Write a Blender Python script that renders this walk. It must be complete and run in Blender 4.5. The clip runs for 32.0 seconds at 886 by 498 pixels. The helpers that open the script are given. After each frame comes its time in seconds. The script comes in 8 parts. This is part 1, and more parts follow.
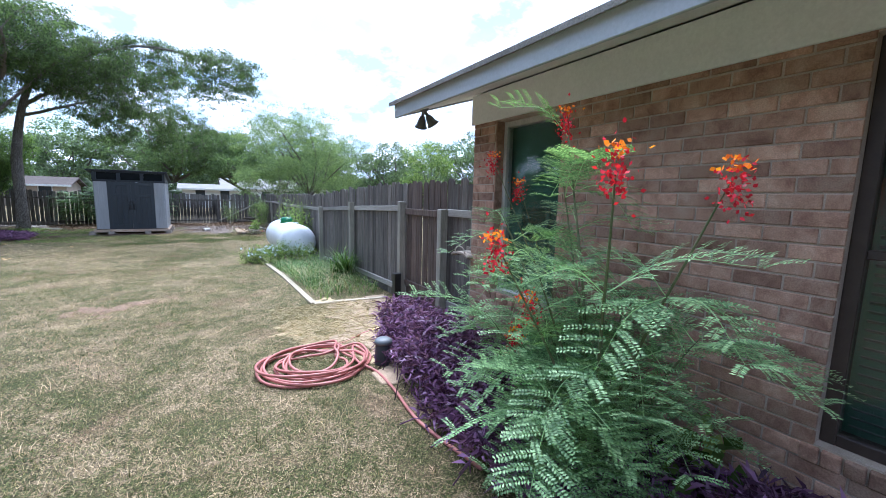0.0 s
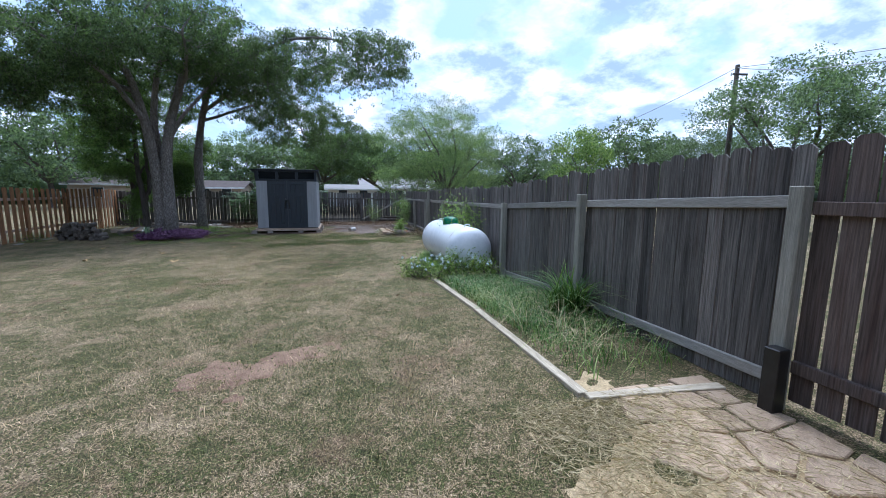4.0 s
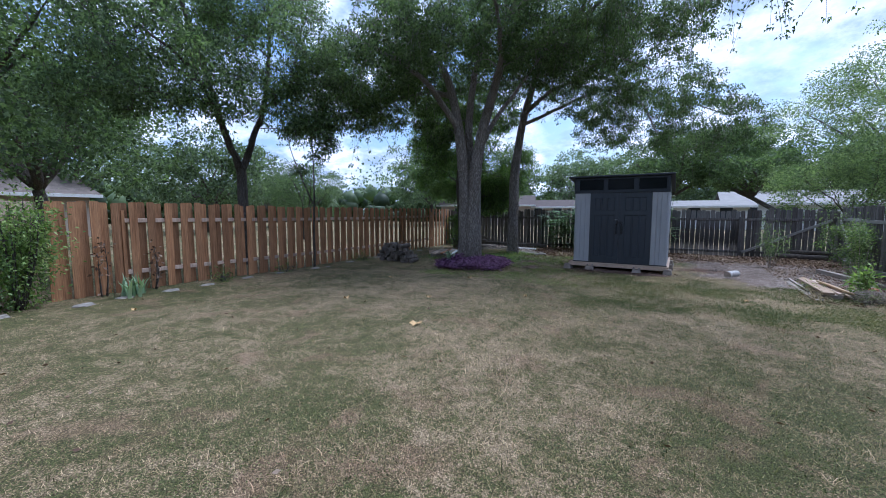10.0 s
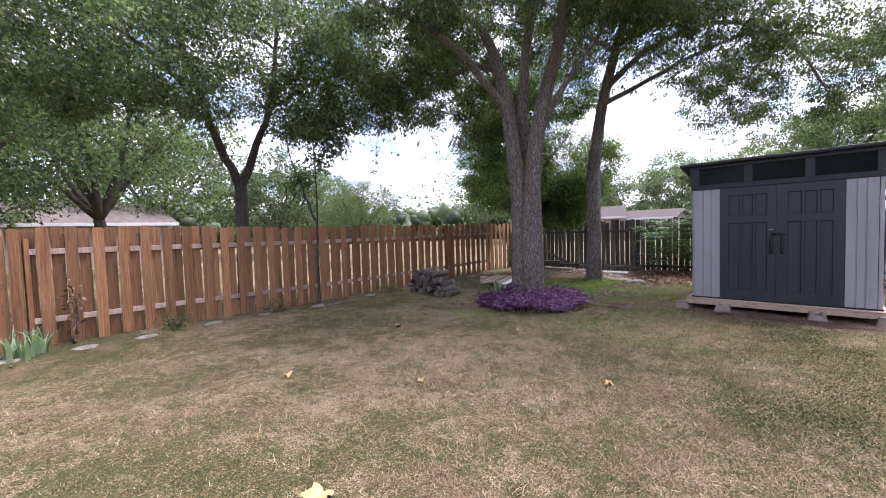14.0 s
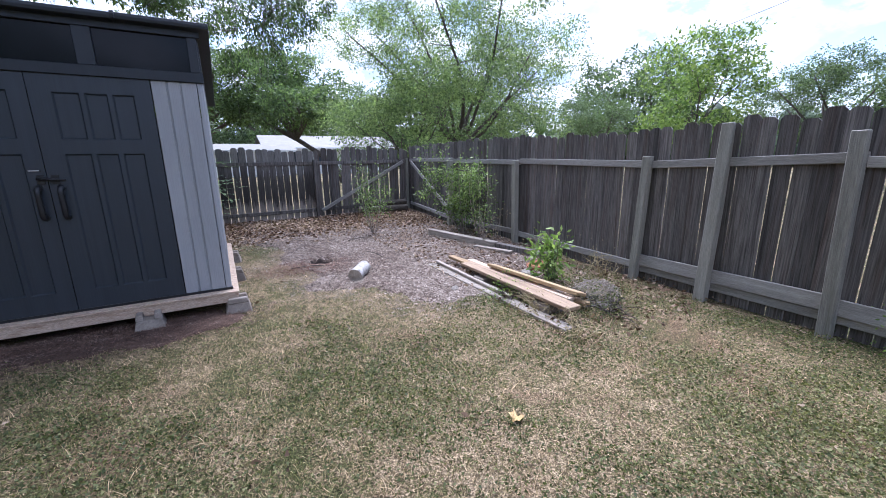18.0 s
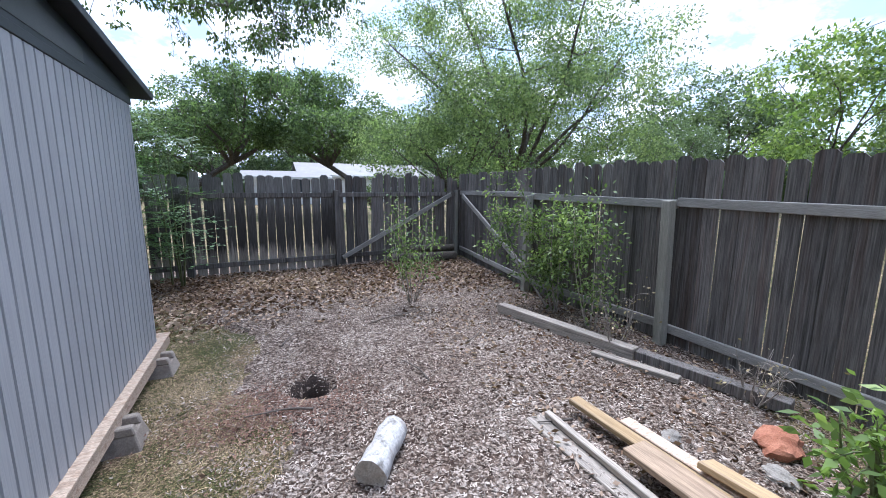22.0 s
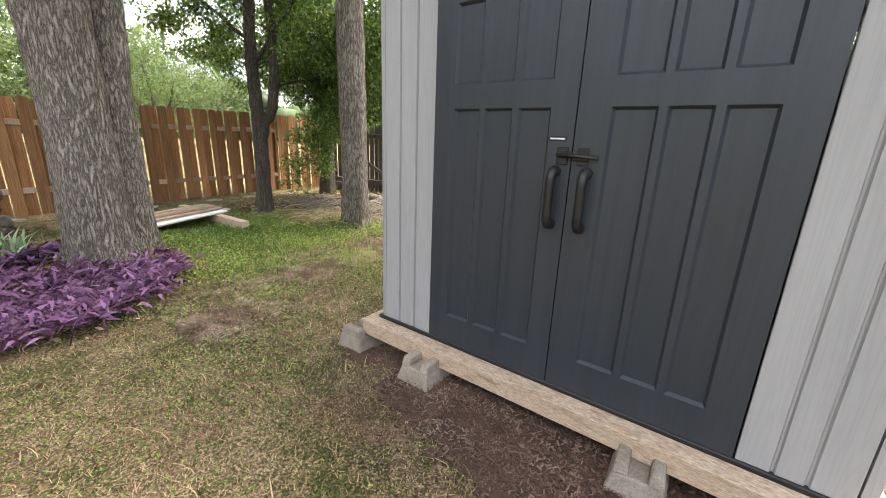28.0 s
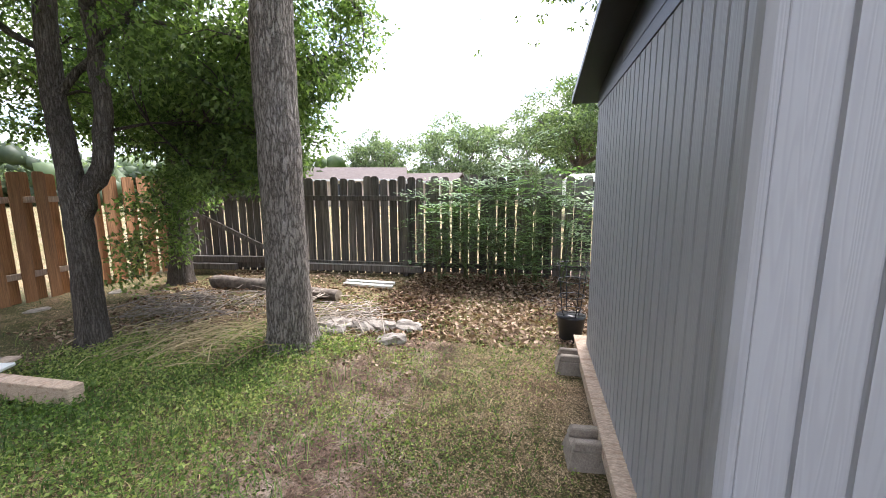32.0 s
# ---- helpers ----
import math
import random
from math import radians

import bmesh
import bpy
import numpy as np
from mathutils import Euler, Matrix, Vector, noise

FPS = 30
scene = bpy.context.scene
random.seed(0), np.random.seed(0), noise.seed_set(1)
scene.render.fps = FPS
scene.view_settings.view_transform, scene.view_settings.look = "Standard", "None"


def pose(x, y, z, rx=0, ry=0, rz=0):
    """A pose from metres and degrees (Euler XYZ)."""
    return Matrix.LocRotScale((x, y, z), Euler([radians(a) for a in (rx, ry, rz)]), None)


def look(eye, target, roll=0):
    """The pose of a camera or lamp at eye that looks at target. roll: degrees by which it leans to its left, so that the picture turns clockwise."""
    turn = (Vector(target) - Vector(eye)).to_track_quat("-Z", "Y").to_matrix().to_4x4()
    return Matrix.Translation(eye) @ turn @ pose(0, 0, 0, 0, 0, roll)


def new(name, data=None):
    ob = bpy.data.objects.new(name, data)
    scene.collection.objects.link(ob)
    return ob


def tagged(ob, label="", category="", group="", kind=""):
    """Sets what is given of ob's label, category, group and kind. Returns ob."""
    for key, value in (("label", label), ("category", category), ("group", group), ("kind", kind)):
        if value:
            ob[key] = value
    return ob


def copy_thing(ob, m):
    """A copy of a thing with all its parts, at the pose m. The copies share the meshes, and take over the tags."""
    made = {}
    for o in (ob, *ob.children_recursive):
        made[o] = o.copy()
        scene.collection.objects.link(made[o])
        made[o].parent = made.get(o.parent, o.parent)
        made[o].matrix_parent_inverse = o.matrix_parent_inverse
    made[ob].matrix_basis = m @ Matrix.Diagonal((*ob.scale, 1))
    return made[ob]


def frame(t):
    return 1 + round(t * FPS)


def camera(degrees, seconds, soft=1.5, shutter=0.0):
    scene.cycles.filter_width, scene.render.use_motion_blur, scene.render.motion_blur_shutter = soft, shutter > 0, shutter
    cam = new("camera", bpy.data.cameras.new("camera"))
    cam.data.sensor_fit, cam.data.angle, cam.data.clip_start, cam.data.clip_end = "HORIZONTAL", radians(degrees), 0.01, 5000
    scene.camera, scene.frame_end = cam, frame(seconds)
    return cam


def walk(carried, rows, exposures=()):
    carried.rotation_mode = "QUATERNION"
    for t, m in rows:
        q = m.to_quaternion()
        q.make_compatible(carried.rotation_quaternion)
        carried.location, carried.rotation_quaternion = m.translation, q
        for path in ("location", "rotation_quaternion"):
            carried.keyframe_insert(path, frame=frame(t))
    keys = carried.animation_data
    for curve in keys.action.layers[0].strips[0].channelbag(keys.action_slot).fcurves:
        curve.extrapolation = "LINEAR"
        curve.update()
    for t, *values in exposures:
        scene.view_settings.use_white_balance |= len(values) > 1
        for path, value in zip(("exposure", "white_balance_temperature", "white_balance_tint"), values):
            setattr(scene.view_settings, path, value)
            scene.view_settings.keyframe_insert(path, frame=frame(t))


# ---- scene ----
cam = camera(97.1, 32.0, 0.9)
METRES, EYE, TILT, LEAN, TURN = 24.2, 1.5, 0.0, 0.0, -32.1
ROWS = [
    (0.0, 0.0, 0.0, 0.0, 0.18, -7.47, -1.35),
    (0.5, -0.0092, 0.0119, -0.0001, 0.89, -8.35, -1.79),
    (1.0, -0.0173, 0.0245, -0.0018, 1.79, -9.43, -2.17),
    (1.5, -0.0252, 0.0382, -0.0031, 3.22, -10.37, -2.38),
    (2.0, -0.0351, 0.0505, -0.0039, 5.27, -10.93, -2.47),
    (2.5, -0.0459, 0.0643, -0.0049, 9.45, -10.35, -2.01),
    (3.0, -0.057, 0.0798, -0.0048, 14.1, -9.17, -1.16),
    (3.5, -0.0706, 0.0947, -0.0051, 17.03, -8.35, -0.67),
    (5.5, -0.1263, 0.1641, -0.0074, 16.77, -7.73, 0.05),
    (6.0, -0.1384, 0.1822, -0.0075, 15.49, -7.79, 0.03),
    (6.5, -0.1497, 0.2006, -0.0074, 15.15, -7.65, 0.1),
    (7.0, -0.16, 0.2193, -0.0071, 16.6, -7.17, 0.23),
    (7.5, -0.1731, 0.2355, -0.0078, 19.71, -6.72, 0.23),
    (8.0, -0.1862, 0.2512, -0.0077, 24.74, -6.09, 0.08),
    (8.5, -0.1976, 0.2671, -0.0068, 31.86, -5.3, -0.14),
    (9.0, -0.2112, 0.2794, -0.0073, 40.68, -4.96, -0.33),
    (9.5, -0.2239, 0.2915, -0.0083, 51.16, -5.05, -0.35),
    (10.0, -0.237, 0.3028, -0.0079, 63.0, -5.47, -0.09),
    (10.5, -0.2512, 0.3107, -0.0086, 75.42, -5.89, 0.41),
    (11.0, -0.2626, 0.3198, -0.0088, 88.55, -5.95, 1.06),
    (11.5, -0.2732, 0.3302, -0.0085, 97.98, -5.55, 1.55),
    (12.0, -0.2878, 0.3408, -0.0097, 96.83, -4.72, 1.41),
    (12.5, -0.3018, 0.3537, -0.0097, 92.74, -3.9, 1.35),
    (13.0, -0.3163, 0.3681, -0.0093, 87.84, -2.93, 1.29),
    (13.5, -0.333, 0.3819, -0.0098, 81.84, -2.59, 1.45),
    (14.0, -0.3461, 0.3963, -0.0104, 74.91, -2.71, 1.82),
    (14.5, -0.3582, 0.4136, -0.0104, 65.76, -3.4, 2.14),
    (15.0, -0.3697, 0.4335, -0.0104, 55.06, -3.98, 2.29),
    (15.5, -0.3764, 0.4561, -0.0115, 44.36, -4.42, 1.98),
    (17.5, -0.4008, 0.5389, -0.0151, 8.86, -10.96, 0.91),
    (18.0, -0.4058, 0.558, -0.014, 2.67, -13.28, 0.66),
    (18.5, -0.4096, 0.5795, -0.0156, -2.63, -15.44, 0.3),
    (19.0, -0.4151, 0.5982, -0.0165, -7.08, -17.12, -0.0),
    (19.5, -0.4201, 0.6147, -0.0155, -10.6, -17.98, -0.42),
    (20.0, -0.4209, 0.633, -0.017, -13.2, -18.05, -0.87),
    (20.5, -0.4245, 0.6462, -0.0163, -15.05, -16.74, -1.6),
    (21.0, -0.4312, 0.6587, -0.0139, -13.91, -13.45, -1.68),
    (21.5, -0.4346, 0.6697, -0.0132, -3.73, -10.91, -0.55),
    (22.0, -0.4353, 0.675, -0.0121, 7.67, -9.09, -0.3),
    (22.5, -0.4364, 0.6755, -0.0121, 17.51, -8.06, 0.05),
    (23.0, -0.4395, 0.6741, -0.0118, 26.91, -6.53, 0.45),
    (23.5, -0.4414, 0.6696, -0.011, 36.4, -3.75, 0.62),
    (24.0, -0.4434, 0.6626, -0.0083, 45.69, 0.03, 0.19),
    (24.5, -0.4451, 0.6573, -0.006, 53.62, 3.53, -1.07),
    (25.0, -0.4457, 0.655, -0.0057, 58.3, 2.93, -2.06),
    (25.5, -0.4465, 0.6539, -0.008, 60.27, -3.34, -2.11),
    (27.5, -0.4708, 0.6434, -0.0175, 67.63, -16.96, -2.1),
    (28.0, -0.4853, 0.6378, -0.0175, 69.43, -15.96, -2.02),
    (28.5, -0.5001, 0.6295, -0.0166, 69.57, -15.11, -1.85),
    (29.0, -0.5168, 0.6261, -0.0176, 70.33, -14.42, -1.41),
    (29.5, -0.5321, 0.6229, -0.0167, 70.71, -14.1, -0.98),
    (30.0, -0.5456, 0.6168, -0.0153, 70.05, -13.55, -0.7),
    (30.5, -0.5577, 0.6137, -0.015, 68.77, -12.44, -0.39),
    (31.0, -0.5695, 0.615, -0.0141, 64.59, -10.53, -0.27),
    (31.5, -0.5772, 0.6135, -0.013, 55.48, -9.35, 0.02),
    (32.0, -0.5799, 0.6115, -0.0124, 45.11, -8.73, 0.28),
]
EXPO = [(0.0, 1.52, 5050, 12), (2.0, 1.47, 5000, 16), (3.0, 1.1, 5050, 12), (4.0, 0.8, 5000, 11), (6.0, 0.72, 5130, 12), (9.0, 0.6, 4850, 12), (10.5, 0.82, 5100, 16), (11.0, 0.88, 5600, 16), (12.0, 1.13, 5450, 21), (14.0, 1.68, 5850, 29), (15.0, 1.72, 5700, 25), (18.0, 1.46, 5200, 21), (19.0, 1.46, 5600, 20), (20.0, 1.5, 5500, 21), (22.0, 1.4, 5250, 14), (23.0, 1.4, 5100, 14), (24.0, 1.76, 5250, 15), (25.0, 1.7, 5150, 13), (27.5, 2.6, 6700, 13), (28.0, 2.7, 6900, 13), (30.0, 3.08, 6550, 11), (31.0, 2.68, 6200, 14), (32.0, 2.5, 6150, 18)]
walk(cam, [(t, pose(0, 0, EYE, TILT, LEAN, TURN) @ pose(METRES * x, METRES * y, METRES * z, 90 + pitch, roll, yaw)) for t, x, y, z, yaw, pitch, roll in ROWS], EXPO)

# ---- sky, sun ----
SUN_AZ, SUN_EL = -22.0, 62.0  # degrees left of +y, above the horizon
w = bpy.data.worlds.new("world")
scene.world = w
w.use_nodes = True
nt = w.node_tree
nt.nodes.clear()


def wn(kind, **kw):
    n = nt.nodes.new(kind)
    for k, v in kw.items():
        if k in n.inputs:
            n.inputs[k].default_value = v
    return n


sky = wn("ShaderNodeTexSky")
sky.sky_type, sky.sun_disc = "NISHITA", False
sky.sun_elevation, sky.sun_rotation = radians(SUN_EL), radians(-SUN_AZ)
sky.air_density, sky.dust_density, sky.ozone_density = 1.2, 2.0, 1.5
tc = wn("ShaderNodeTexCoord")
sep = wn("ShaderNodeSeparateXYZ")
nt.links.new(tc.outputs["Generated"], sep.inputs[0])
lift = nt.nodes.new("ShaderNodeMath")
lift.operation, lift.inputs[1].default_value = "ADD", 0.4
nt.links.new(sep.outputs["Z"], lift.inputs[0])
flat = nt.nodes.new("ShaderNodeVectorMath")
flat.operation = "DIVIDE"
nt.links.new(tc.outputs["Generated"], flat.inputs[0])
nt.links.new(lift.outputs[0], flat.inputs[1])
cl = wn("ShaderNodeTexNoise", Scale=2.7, Detail=10.0, Roughness=0.55, Distortion=0.1)
nt.links.new(flat.outputs[0], cl.inputs["Vector"])
ramp = nt.nodes.new("ShaderNodeValToRGB")
ramp.color_ramp.elements[0].position, ramp.color_ramp.elements[1].position = 0.4, 0.52
nt.links.new(cl.outputs["Fac"], ramp.inputs[0])
cl2 = wn("ShaderNodeTexNoise", Scale=6.0, Detail=8.0, Roughness=0.6)
nt.links.new(flat.outputs[0], cl2.inputs["Vector"])
shade = nt.nodes.new("ShaderNodeValToRGB")
shade.color_ramp.elements[0].position, shade.color_ramp.elements[1].position = 0.4, 0.58
shade.color_ramp.elements[0].color, shade.color_ramp.elements[1].color = (3.4, 4.0, 4.8, 1), (7.6, 7.6, 7.8, 1)
nt.links.new(cl2.outputs["Fac"], shade.inputs[0])
mixc = nt.nodes.new("ShaderNodeMix")
mixc.data_type = "RGBA"
nt.links.new(ramp.outputs["Color"], mixc.inputs[0])
nt.links.new(sky.outputs[0], mixc.inputs[6])
nt.links.new(shade.outputs["Color"], mixc.inputs[7])
bg = wn("ShaderNodeBackground", Strength=0.1)
nt.links.new(mixc.outputs[2], bg.inputs["Color"])
wo = nt.nodes.new("ShaderNodeOutputWorld")
nt.links.new(bg.outputs[0], wo.inputs["Surface"])

sun = new("sun", bpy.data.lights.new("sun", "SUN"))
sun.data.energy, sun.data.angle, sun.data.color = 2.8, radians(35), (1.0, 0.95, 0.87)
sd = Vector((-math.sin(radians(SUN_AZ)) * math.cos(radians(SUN_EL)), math.cos(radians(SUN_AZ)) * math.cos(radians(SUN_EL)), math.sin(radians(SUN_EL))))
sun.matrix_world = look(sd * 60, (0, 0, 0))

# ---- materials ----
def nodes_of(name):
    m = bpy.data.materials.new(name)
    m.use_nodes = True
    t = m.node_tree
    t.nodes.clear()
    return m, t, t.nodes.new("ShaderNodeOutputMaterial")


def coords(t, stretch=(1, 1, 1), shift=True):
    """Object coordinates, moved by the object's own random number so that alike pieces differ."""
    c = t.nodes.new("ShaderNodeTexCoord")
    mp = t.nodes.new("ShaderNodeMapping")
    mp.inputs["Scale"].default_value = stretch
    t.links.new(c.outputs["Object"], mp.inputs["Vector"])
    if shift:
        oi = t.nodes.new("ShaderNodeObjectInfo")
        mu = t.nodes.new("ShaderNodeMath")
        mu.operation, mu.inputs[1].default_value = "MULTIPLY", 37.0
        t.links.new(oi.outputs["Random"], mu.inputs[0])
        t.links.new(mu.outputs[0], mp.inputs["Location"])
    return mp.outputs[0]


def noise_of(t, vec, scale, detail=4.0, rough=0.6, distort=0.0):
    n = t.nodes.new("ShaderNodeTexNoise")
    n.inputs["Scale"].default_value, n.inputs["Detail"].default_value = scale, detail
    n.inputs["Roughness"].default_value, n.inputs["Distortion"].default_value = rough, distort
    t.links.new(vec, n.inputs["Vector"])
    return n.outputs["Fac"]


def ramp_of(t, fac, stops):
    r = t.nodes.new("ShaderNodeValToRGB")
    els = r.color_ramp.elements
    while len(els) < len(stops):
        els.new(0.5)
    for e, (p, c) in zip(els, stops):
        e.position, e.color = p, (*c, 1)
    t.links.new(fac, r.inputs[0])
    return r.outputs["Color"]


def mixed(t, fac, a, b, mode="MIX"):
    m = t.nodes.new("ShaderNodeMix")
    m.data_type, m.blend_type = "RGBA", mode
    for sock, v in ((m.inputs[0], fac), (m.inputs[6], a), (m.inputs[7], b)):
        if isinstance(v, (int, float)):
            sock.default_value = v
        elif isinstance(v, tuple):
            sock.default_value = (*v, 1)
        else:
            t.links.new(v, sock)
    return m.outputs[2]


def varied(t, col, amount, island=False):
    """Lighter and darker from object to object, or island to island."""
    src = t.nodes.new("ShaderNodeNewGeometry").outputs["Random Per Island"] if island else t.nodes.new("ShaderNodeObjectInfo").outputs["Random"]
    mr = t.nodes.new("ShaderNodeMapRange")
    mr.inputs["To Min"].default_value, mr.inputs["To Max"].default_value = 1 - amount, 1 + amount
    t.links.new(src, mr.inputs["Value"])
    hs = t.nodes.new("ShaderNodeHueSaturation")
    t.links.new(mr.outputs[0], hs.inputs["Value"])
    t.links.new(col, hs.inputs["Color"])
    return hs.outputs[0]


def finish(t, out, col, rough=0.85, metal=0.0, bump=None, strength=0.3, dist=0.01, spec=0.4):
    p = t.nodes.new("ShaderNodeBsdfPrincipled")
    t.links.new(col, p.inputs["Base Color"])
    p.inputs["Metallic"].default_value = metal
    p.inputs["Specular IOR Level"].default_value = spec
    if isinstance(rough, float):
        p.inputs["Roughness"].default_value = rough
    else:
        t.links.new(rough, p.inputs["Roughness"])
    if bump is not None:
        b = t.nodes.new("ShaderNodeBump")
        b.inputs["Strength"].default_value, b.inputs["Distance"].default_value = strength, dist
        t.links.new(bump, b.inputs["Height"])
        t.links.new(b.outputs[0], p.inputs["Normal"])
    t.links.new(p.outputs[0], out.inputs["Surface"])


def surface(name, a, b, c=None, size=0.6, grain=0.03, stretch=(1, 1, 1), rough=0.85, metal=0.0, bump=0.3, dist=0.01, vary=0.12, island=False, grit=0.35, spec=0.4):
    """Two or three colours in patches of one size, broken up by a finer grain."""
    m, t, out = nodes_of(name)
    v = coords(t, stretch)
    big = noise_of(t, v, 1 / size, 5, 0.65, 0.4)
    fine = noise_of(t, v, 1 / grain, 4, 0.65)
    stops = [(0.32, a), (0.66, b)] if c is None else [(0.3, a), (0.5, b), (0.7, c)]
    col = ramp_of(t, big, stops)
    fcol = ramp_of(t, fine, [(0.3, (1 - grit,) * 3), (0.7, (1 + grit * 0.35,) * 3)])
    col = mixed(t, 1.0, col, fcol, "MULTIPLY")
    if vary:
        col = varied(t, col, vary, island)
    finish(t, out, col, rough, metal, fine, bump, dist, spec)
    return m


def leafy(name, a, b, c=None, through_light=0.35, rough=0.5, vary=0.3, size=1.5):
    """Leaves: island to island variation, patches of tint, light shining through."""
    m, t, out = nodes_of(name)
    v = coords(t, (1, 1, 1), False)
    big = noise_of(t, v, 1 / size, 3)
    geo = t.nodes.new("ShaderNodeNewGeometry")
    add = t.nodes.new("ShaderNodeMath")
    add.operation = "MULTIPLY_ADD"
    add.inputs[1].default_value, add.inputs[2].default_value = 0.5, -0.25
    t.links.new(geo.outputs["Random Per Island"], add.inputs[0])
    s = t.nodes.new("ShaderNodeMath")
    s.operation = "ADD"
    t.links.new(big, s.inputs[0])
    t.links.new(add.outputs[0], s.inputs[1])
    stops = [(0.3, a), (0.7, b)] if c is None else [(0.28, a), (0.52, b), (0.76, c)]
    col = ramp_of(t, s.outputs[0], stops)
    col = varied(t, col, vary, True)
    col = varied(t, col, 0.12)
    p = t.nodes.new("ShaderNodeBsdfPrincipled")
    p.inputs["Roughness"].default_value = rough
    p.inputs["Specular IOR Level"].default_value = 0.3
    t.links.new(col, p.inputs["Base Color"])
    tr = t.nodes.new("ShaderNodeBsdfTranslucent")
    t.links.new(mixed(t, 1.0, col, (1.35, 1.5, 0.75), "MULTIPLY"), tr.inputs["Color"])
    mx = t.nodes.new("ShaderNodeMixShader")
    mx.inputs[0].default_value = through_light
    t.links.new(p.outputs[0], mx.inputs[1])
    t.links.new(tr.outputs[0], mx.inputs[2])
    t.links.new(mx.outputs[0], out.inputs["Surface"])
    return m


def lawn_like(name, soil=0.0, island=False):
    """Drought-worn lawn: straw, olive and green in patches of several sizes, paler before the shed, both as worn straw
    and to stand in for light.
    """
    m, t, out = nodes_of(name)
    v = coords(t, (1, 1, 1), False)
    big = noise_of(t, v, 0.42, 4, 0.55, 0.3)
    mid = noise_of(t, v, 1.9, 5, 0.6, 0.4)
    tuft = noise_of(t, v, 11, 3, 0.6, 0.5)
    fine = noise_of(t, v, 75, 4, 0.75)
    fac = None
    spot = noise_of(t, v, 5.0, 4, 0.6, 0.6)
    for n_, w_ in ((big, 0.28), (mid, 0.3), (spot, 0.26), (tuft, 0.21)):
        s = t.nodes.new("ShaderNodeMath")
        s.operation, s.inputs[1].default_value, s.inputs[2].default_value = "MULTIPLY_ADD", w_, 0.0
        t.links.new(n_, s.inputs[0])
        if fac is not None:
            t.links.new(fac, s.inputs[2])
        fac = s.outputs[0]
    # tone shift by distance from the shed front: worn straw plus light in the colour
    off = t.nodes.new("ShaderNodeVectorMath")
    off.operation, off.inputs[1].default_value = "DISTANCE", (-2.6, 18.8, 0)
    t.links.new(v, off.inputs[0])
    mr = t.nodes.new("ShaderNodeMapRange")
    mr.inputs["From Min"].default_value, mr.inputs["From Max"].default_value = 2.0, 8.0
    mr.inputs["To Min"].default_value, mr.inputs["To Max"].default_value = 0.014, -0.014
    t.links.new(off.outputs["Value"], mr.inputs["Value"])
    gr = t.nodes.new("ShaderNodeMath")
    gr.operation = "ADD"
    t.links.new(fac, gr.inputs[0])
    t.links.new(mr.outputs[0], gr.inputs[1])
    fac = gr.outputs[0]
    sharp = t.nodes.new("ShaderNodeMath")
    sharp.operation, sharp.inputs[1].default_value, sharp.inputs[2].default_value = "MULTIPLY_ADD", 1.5, -0.27
    t.links.new(fac, sharp.inputs[0])
    fac = sharp.outputs[0]
    if island:
        g = t.nodes.new("ShaderNodeNewGeometry")
        a = t.nodes.new("ShaderNodeMath")
        a.operation = "MULTIPLY_ADD"
        a.inputs[1].default_value, a.inputs[2].default_value = 0.24, -0.12
        t.links.new(g.outputs["Random Per Island"], a.inputs[0])
        b = t.nodes.new("ShaderNodeMath")
        b.operation = "ADD"
        t.links.new(a.outputs[0], b.inputs[0])
        t.links.new(fac, b.inputs[1])
        fac = b.outputs[0]
    if not island:
        wob = t.nodes.new("ShaderNodeTexNoise")
        wob.inputs["Scale"].default_value = 60.0
        t.links.new(v, wob.inputs["Vector"])
        ad = t.nodes.new("ShaderNodeVectorMath")
        ad.operation, ad.inputs[1].default_value = "MULTIPLY_ADD", (0.03, 0.03, 0.0)
        t.links.new(wob.outputs["Color"], ad.inputs[0])
        t.links.new(v, ad.inputs[2])
        vo = t.nodes.new("ShaderNodeTexVoronoi")
        vo.inputs["Scale"].default_value = 105.0
        t.links.new(ad.outputs[0], vo.inputs["Vector"])
        sp = t.nodes.new("ShaderNodeSeparateColor")
        t.links.new(vo.outputs["Color"], sp.inputs[0])
        cell = t.nodes.new("ShaderNodeMath")
        cell.operation, cell.inputs[1].default_value = "MULTIPLY_ADD", 0.26
        t.links.new(sp.outputs[0], cell.inputs[0])
        low_ = t.nodes.new("ShaderNodeMath")
        low_.operation, low_.inputs[1].default_value = "SUBTRACT", 0.13
        t.links.new(fac, low_.inputs[0])
        t.links.new(low_.outputs[0], cell.inputs[2])
        fac = cell.outputs[0]
    col = ramp_of(t, fac, LAWN)
    worn = ramp_of(t, noise_of(t, v, 1.25, 5, 0.62, 0.5), [(0.55, (0, 0, 0)), (0.66, (0.5, 0.5, 0.5))])
    col = mixed(t, worn, col, (0.38, 0.235, 0.155))
    if not island:
        col = mixed(t, 1.0, col, ramp_of(t, vo.outputs["Distance"], [(0.2, (1.25, 1.25, 1.25)), (0.7, (0.3, 0.29, 0.27))]), "MULTIPLY")
    grit = ramp_of(t, fine, [(0.32, (0.42, 0.42, 0.4)), (0.66, (1.25, 1.25, 1.25))])
    if not island:
        col = mixed(t, 1.0, col, grit, "MULTIPLY")
    if soil:
        col = mixed(t, soil, col, (0.085, 0.065, 0.036))
